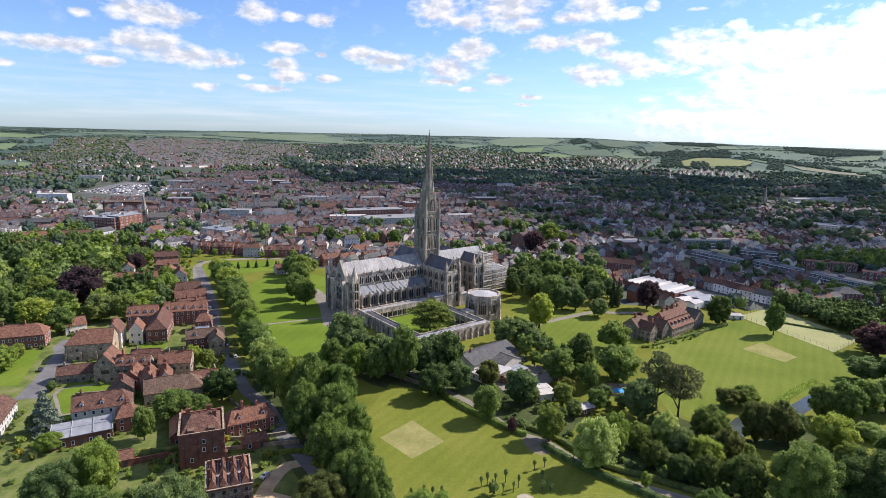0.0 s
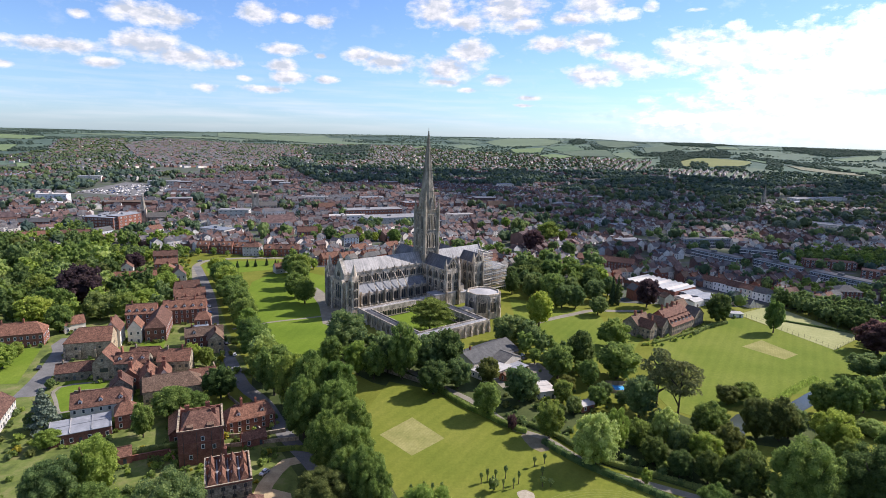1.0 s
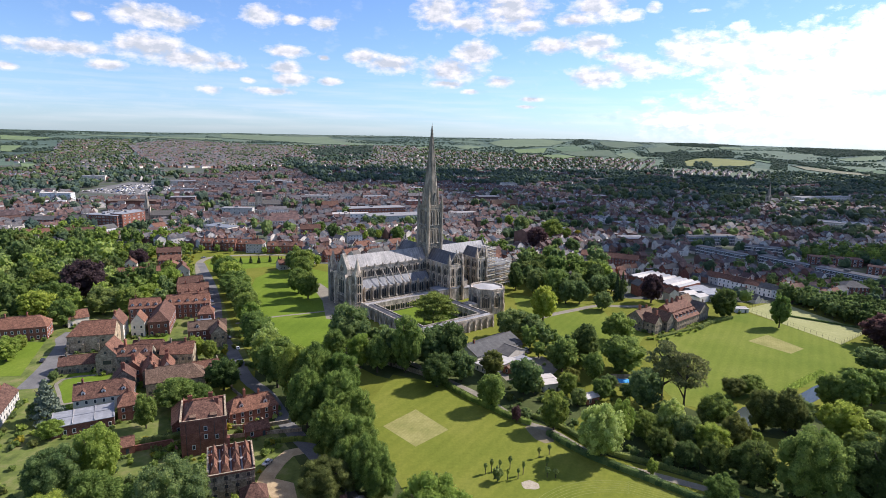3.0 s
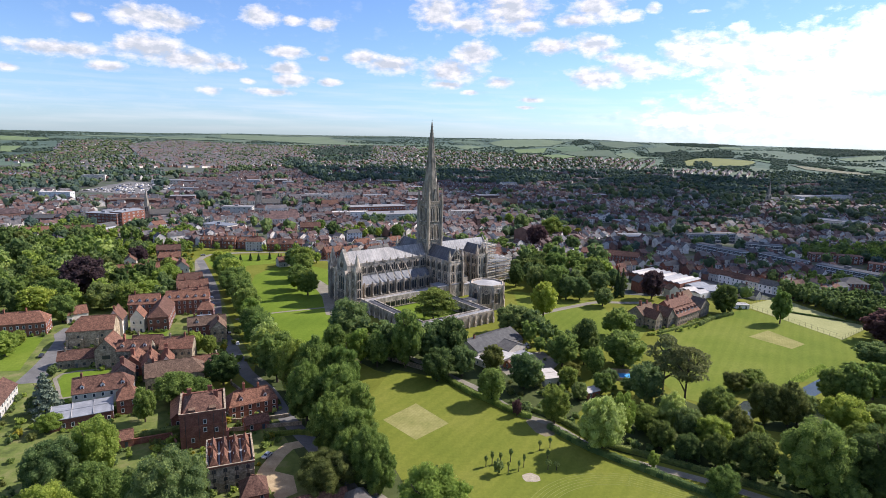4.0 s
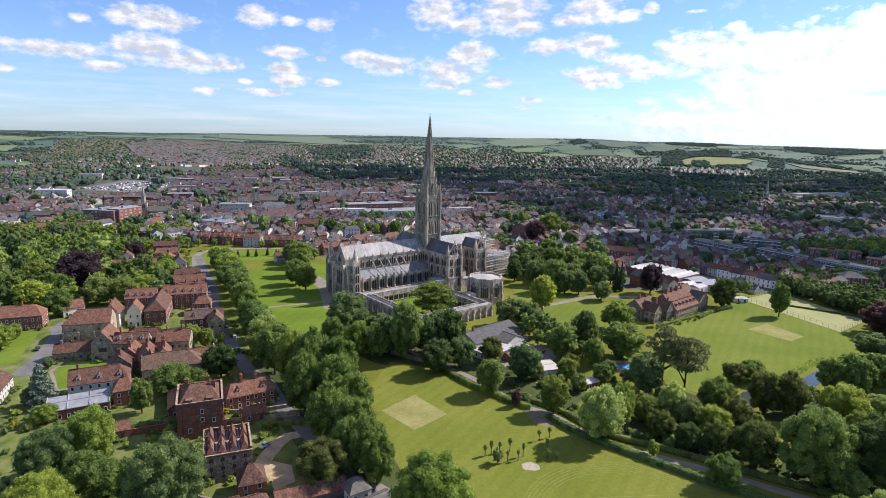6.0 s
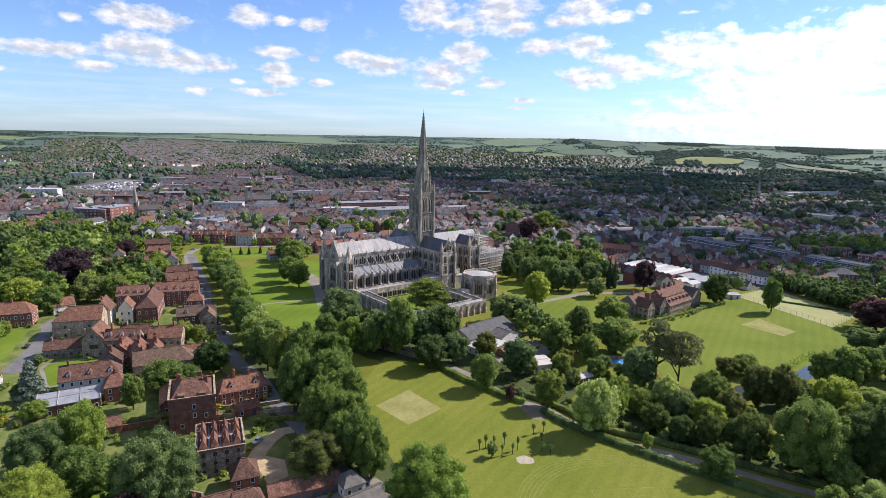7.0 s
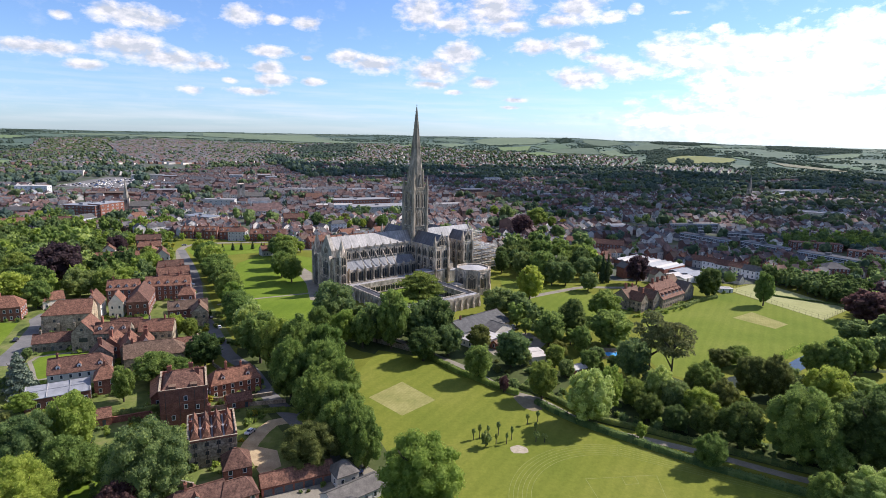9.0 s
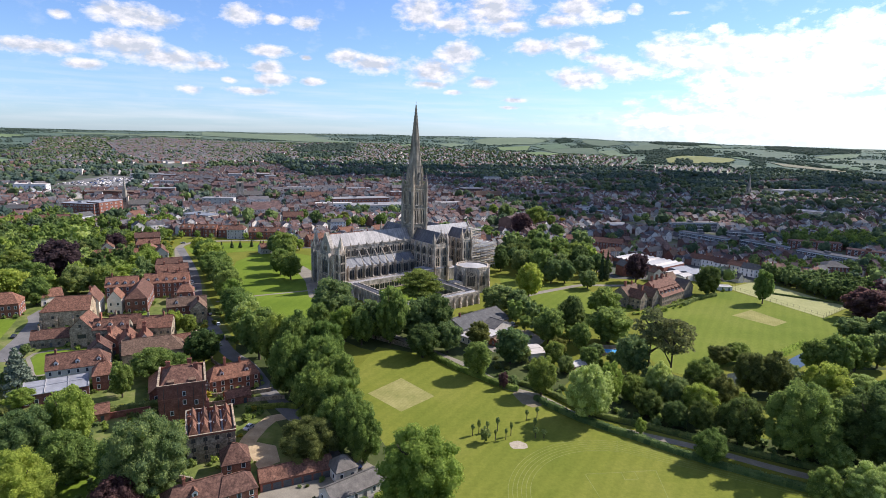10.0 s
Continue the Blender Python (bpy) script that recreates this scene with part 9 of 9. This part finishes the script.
# ---- hedges, walls, fences ----
def hedge(pts, width, height, kind, label):
    """A clipped hedge: a ragged core with leaf clumps over it."""
    rng = np.random.default_rng(len(pts) * 7 + int(abs(pts[0][0])))
    line = curve_points(pts, 2.0)
    b = Builder()
    for i in range(len(line) - 1):
        p, q = line[i], line[i + 1]
        d = q - p
        L = d.length
        a = math.atan2(d.y, d.x)
        m = Matrix.Translation((p.x, p.y, 0)) @ Matrix.Rotation(a, 4, "Z")
        hh = height * rng.uniform(0.86, 1.08)
        ww = width * rng.uniform(0.85, 1.1)
        b.prism([(-ww / 2 * 0.9, 0), (ww / 2 * 0.9, 0), (ww / 2, hh * 0.6), (ww * 0.3, hh * 0.93), (-ww * 0.3, hh * 0.93), (-ww / 2, hh * 0.6)], -0.1, L + 0.1, "x", 0, m)
        n = int(22 * L)
        c = np.stack([rng.uniform(0, L, n), rng.uniform(-ww / 2, ww / 2, n), np.full(n, hh * 0.95)], 1)
        side = rng.random(n) < 0.5
        c[side, 1] = np.sign(c[side, 1]) * ww * 0.5
        c[side, 2] = rng.uniform(0.1, hh, side.sum())
        nrm = np.tile([0, 0, 1.0], (n, 1))
        nrm[side] = np.stack([np.zeros(side.sum()), np.sign(c[side, 1]), np.full(side.sum(), 0.4)], 1)
        v, f = leaf_quads(rng, c, nrm, 0.28)
        ca, sa = math.cos(a), math.sin(a)
        w = np.stack([p.x + v[:, 0] * ca - v[:, 1] * sa, p.y + v[:, 0] * sa + v[:, 1] * ca, v[:, 2]], 1)
        b.mesh_of(w.tolist(), f)
    return solid("hedge", b.done("hedge", LEAVES[kind]), label, "hedge", group="hedges")


hedge([(-10, 258.5), (-6, 255.2), (5.3, 241), (15.2, 232), (25, 222.7), (31, 219.6)], 2.4, 2.2, "g", "thick green field hedge beside the lane")
hedge([(37, 212), (50, 197), (64, 186.5), (86, 170), (107, 158), (128, 147.5), (160, 132)], 2.4, 2.2, "d", "long dark green hedge along the field")
hedge([(33, 226), (44, 217), (57, 201), (75, 192), (92, 183), (113, 171.5), (136, 161)], 2.0, 1.8, "d", "dark hedge on the far side of the lane")
hedge([(120, 333), (139, 346), (157, 360)], 1.6, 1.5, "d", "low clipped hedge before the palace")
hedge([(152, 352), (166, 366), (184, 378)], 2.4, 2.6, "d", "tall dark hedge beside the palace garden")
hedge([(228, 388), (246, 377), (264, 366)], 1.2, 1.2, "d", "low hedge beside the court")
hedge([(-140, 214), (-128, 222), (-122, 232)], 1.6, 2.0, "g", "garden hedge behind the brick wing")
hedge([(-119, 190), (-108, 196), (-101, 201)], 2.2, 2.6, "d", "dark clipped garden hedge by the brick block")
hedge([(-72, 196), (-60, 199), (-54, 198)], 1.6, 1.8, "g", "garden hedge along the drive")
hedge([(42, 345), (50, 362), (40, 376)], 2.0, 2.0, "g", "rounded hedge by the palace drive")


def garden_wall(pts, h=2.2, mat=None):
    b = Builder()
    for (ax, ay), (bx, by) in zip(pts, pts[1:]):
        d = Vector((bx - ax, by - ay))
        m = Matrix.Translation((ax, ay, 0)) @ Matrix.Rotation(math.atan2(d.y, d.x), 4, "Z")
        b.box(-0.2, -0.2, -0.2, d.length + 0.2, 0.2, h, 0, m)
        b.box(-0.25, -0.28, h, d.length + 0.25, 0.28, h + 0.18, 0, m)
    solid("garden_wall", b.done("garden_wall", mat or BRICK), "old brick garden wall with a stone coping", "garden wall", group="garden walls")


garden_wall([(-91, 205), (-76, 208.5), (-68, 212)], 1.4, RUBBLE)
garden_wall([(-88, 198), (-72, 203), (-61, 206)], 1.4, RUBBLE)
garden_wall([(-103, 240), (-92, 229), (-77, 210)], 1.3, RUBBLE)
garden_wall([(-125, 275), (-112, 252), (-104, 243)], 1.8, RUBBLE)
garden_wall([(-172, 236), (-158, 240), (-148, 232)], 2.0, RUBBLE)
garden_wall([(-118, 186), (-106, 192), (-101, 186)], 2.2)
garden_wall([(-85, 158), (-80, 152), (-72, 150)], 2.0, RUBBLE)
garden_wall([(-60, 290), (-20, 266), (-4, 256)], 2.2, RUBBLE)


def reed_bed(pts, width, label, seed):
    """Rank reeds and sedge along the water's edge: upright blades in loose clumps."""
    rng = np.random.default_rng(seed)
    line = curve_points(pts, 1.0)
    v, f = [], []
    for p in line:
        for _ in range(26):
            u, w = rng.uniform(-0.7, 0.7), rng.uniform(-width / 2, width / 2)
            x, y = p.x + u, p.y + w
            tall = rng.uniform(0.5, 1.1) * (1.15 - abs(w) / width)
            a, lean = rng.uniform(0, 6.28), rng.uniform(0.05, 0.4)
            ca, sa, k = math.cos(a) * 0.17, math.sin(a) * 0.17, len(v)
            v += [(x - ca, y - sa, 0.03), (x + ca, y + sa, 0.03), (x + ca * 0.6 - sa * lean * 3, y + sa * 0.6 + ca * lean * 3, tall), (x - ca * 0.6 - sa * lean * 3, y - sa * 0.6 + ca * lean * 3, tall * 0.9)]
            f.append((k, k + 1, k + 2, k + 3))
    b = Builder()
    b.mesh_of(v, f)
    return tagged(new("reeds", b.done("reeds", LEAVES["l"])), label, "reeds", kind="stuff")


reed_bed([(136, 249), (147, 254), (158, 262), (168, 271), (180, 281), (192, 290)], 6.0, "rank green reeds along the river bank", 17)


def court_fence():
    """Tall mesh fence round the artificial pitch: posts and thin rails."""
    pts = [(202, 401), (240, 427), (262, 360), (229, 334), (202, 401)]
    f = thing("fence", "tall grey wire fence round the artificial pitch", "fence", pose(0, 0, 0))
    pm = Builder()
    pm.tube((0, 0, 0), (0, 0, 3.0), 0.06, 0.06, 5)
    post = pm.done("post", DARK_TILE)
    for (ax, ay), (bx, by) in zip(pts, pts[1:]):
        d = Vector((bx - ax, by - ay))
        n = int(d.length / 4)
        for i in range(n):
            part("post", post, f, pose(ax + d.x * i / n, ay + d.y * i / n, 0))
        for z in (0.15, 1.5, 2.95):
            r = Builder()
            r.tube((ax, ay, z), (bx, by, z), 0.022, 0.022, 4)
            part("rail", r.done("rail", DARK_TILE), f)


court_fence()

# ---- the swimming pool ----
p = Builder()
p.box(77, 262, -0.2, 90, 272, 0.14)
solid("pool_terrace", p.done("pool_terrace", PATH_STONE), "pale paved terrace round the pool", "terrace", kind="structure")
p = Builder()
p.box(79.5, 265.0, 0.0, 88.0, 270.0, 0.17)
solid("swimming_pool", p.done("swimming_pool", POOL_WATER), "small bright blue rectangular swimming pool", "swimming pool")
fence = thing("fence", "brown wooden fence round the pool", "fence", pose(0, 0, 0))
for (ax, ay), (bx, by) in (((76.5, 261.5), (90.5, 261.5)), ((90.5, 261.5), (90.5, 272.5)), ((90.5, 272.5), (76.5, 272.5)), ((76.5, 272.5), (76.5, 261.5))):
    n = 12
    for i in range(n):
        x0, y0 = ax + (bx - ax) * i / n, ay + (by - ay) * i / n
        pb = Builder()
        L = math.hypot(bx - ax, by - ay) / n
        pb.box(0, -0.05, 0, L * 0.97, 0.05, 1.5, 0, Matrix.Translation((x0, y0, 0)) @ Matrix.Rotation(math.atan2(by - ay, bx - ax), 4, "Z"))
        part("panel", pb.done("panel", BOARD), fence)

# ---- the field: pollards, sand pit and painted lines ----
def pollard(x, y, h, r):
    """A young pollarded tree: a bare stem with a tight knob of leaves."""
    t = thing("pollard", "small pollarded tree with a bare stem and leafy knob", "pollard", pose(x, y, 0), "pollards on the field")
    b = Builder()
    b.tube((0, 0, 0), (0, 0, h * 0.75), 0.16, 0.12, 6)
    part("stem", b.done("stem", BARK), t)
    c = part("crown", CROWNS["light"][int(abs(x)) % 4], t, pose(0, 0, h * 0.42) @ Matrix.Diagonal((r, r, h * 0.58, 1)))
    c.material_slots[0].link = "OBJECT"
    c.material_slots[0].material = LEAVES["d"]


for x, y, h, r in ((11, 182.4, 4.6, 0.7), (13.2, 183.7, 5.4, 0.8), (16.2, 185.1, 4.2, 0.7), (19.9, 186.1, 5.6, 0.8), (24.3, 183.2, 5.2, 0.6), (18.6, 179.5, 4.6, 0.6), (22.3, 180.5, 4.4, 0.6),
                   (33.2, 187.6, 4.8, 0.8), (32.6, 182.2, 4.0, 1.2), (35.6, 182.3, 3.4, 1.2), (31.3, 194.5, 4.5, 0.8), (35.4, 196.9, 4.5, 0.8),
                   (-13.2, 173.8, 4.4, 0.7), (-8.8, 174.8, 5.0, 0.7), (-5.9, 175.0, 4.6, 0.7), (-2.8, 175.8, 4.6, 0.7)):
    pollard(x, y, h, r)
tree(15, 178.4, 6.0, 2.2, "d", "pollards on the field", True)

CHALK = lawn("worn chalk line on grass", [(0.3, (0.16, 0.185, 0.045)), (0.7, (0.23, 0.24, 0.09))], 0.4)
SAND = surface("pale trodden sand", [(0.3, (0.30, 0.25, 0.175)), (0.7, (0.46, 0.40, 0.30))], 0.8, 4.0, 0.95, grain=0.3, vary="")
rng = random.Random(4)
patch("sand_pit", [(26.2 + (3.3 + rng.uniform(-0.5, 0.5)) * math.cos(i * 0.52), 177.2 + (2.6 + rng.uniform(-0.4, 0.4)) * math.sin(i * 0.52)) for i in range(12)], SAND, 0.085, "pale sandy jumping pit on the field", "sand pit")


def track():
    """The lanes of a grass running track, painted on the field."""
    c1, ang = Vector((54, 148)), radians(-25)
    along, across = Vector((math.cos(ang), math.sin(ang))), Vector((-math.sin(ang), math.cos(ang)))
    for k in range(6):
        r = 27.5 + 1.3 * k
        pts = []
        for i in range(14):
            a = math.pi / 2 + math.pi * i / 13
            pts.append(c1 + along * (r * math.cos(a)) + across * (r * math.sin(a)))
        pts = [c1 + along * 80 + across * r] + pts + [c1 + along * 80 - across * r]
        strip("track_line", [tuple(q) for q in pts], 0.17, CHALK, 0.075, "faint chalk lane line of the running track", "track line", 0.1)


track()
for a, e in (((44.9, 161.3), (68, 164.6)), ((45, 161), (47, 147)), ((68, 164.6), (66, 145)), ((56.6, 162.8), (56.6, 159)), ((56.6, 159), (60.9, 159.6)), ((60.9, 159.6), (60.9, 163.4))):
    strip("pitch_line", [a, e], 0.2, CHALK, 0.075, "faint white pitch line on the grass", "pitch line", 0.1)

# ---- the north green ----
patch("north_green", [(-228, 490), (-222, 505), (-200, 513), (-168, 521), (-156, 488), (-186, 470), (-205, 455)], CLOSE_LAWN, 0.06, "bright green lawn before the north terrace", "lawn")
strip("north_road", [(-205, 430), (-221, 462), (-233, 490), (-231, 510), (-206, 524), (-168, 531), (-145, 525)], 6.0, PATH_STONE, 0.09, "pale road curving round the north green", "road")
for x, y in ((-194.7, 486), (-188, 492), (-181, 493), (-173, 499), (-164, 496)):
    tree(x, y, 6.5, 1.8, "s", "clipped cones on the north green")
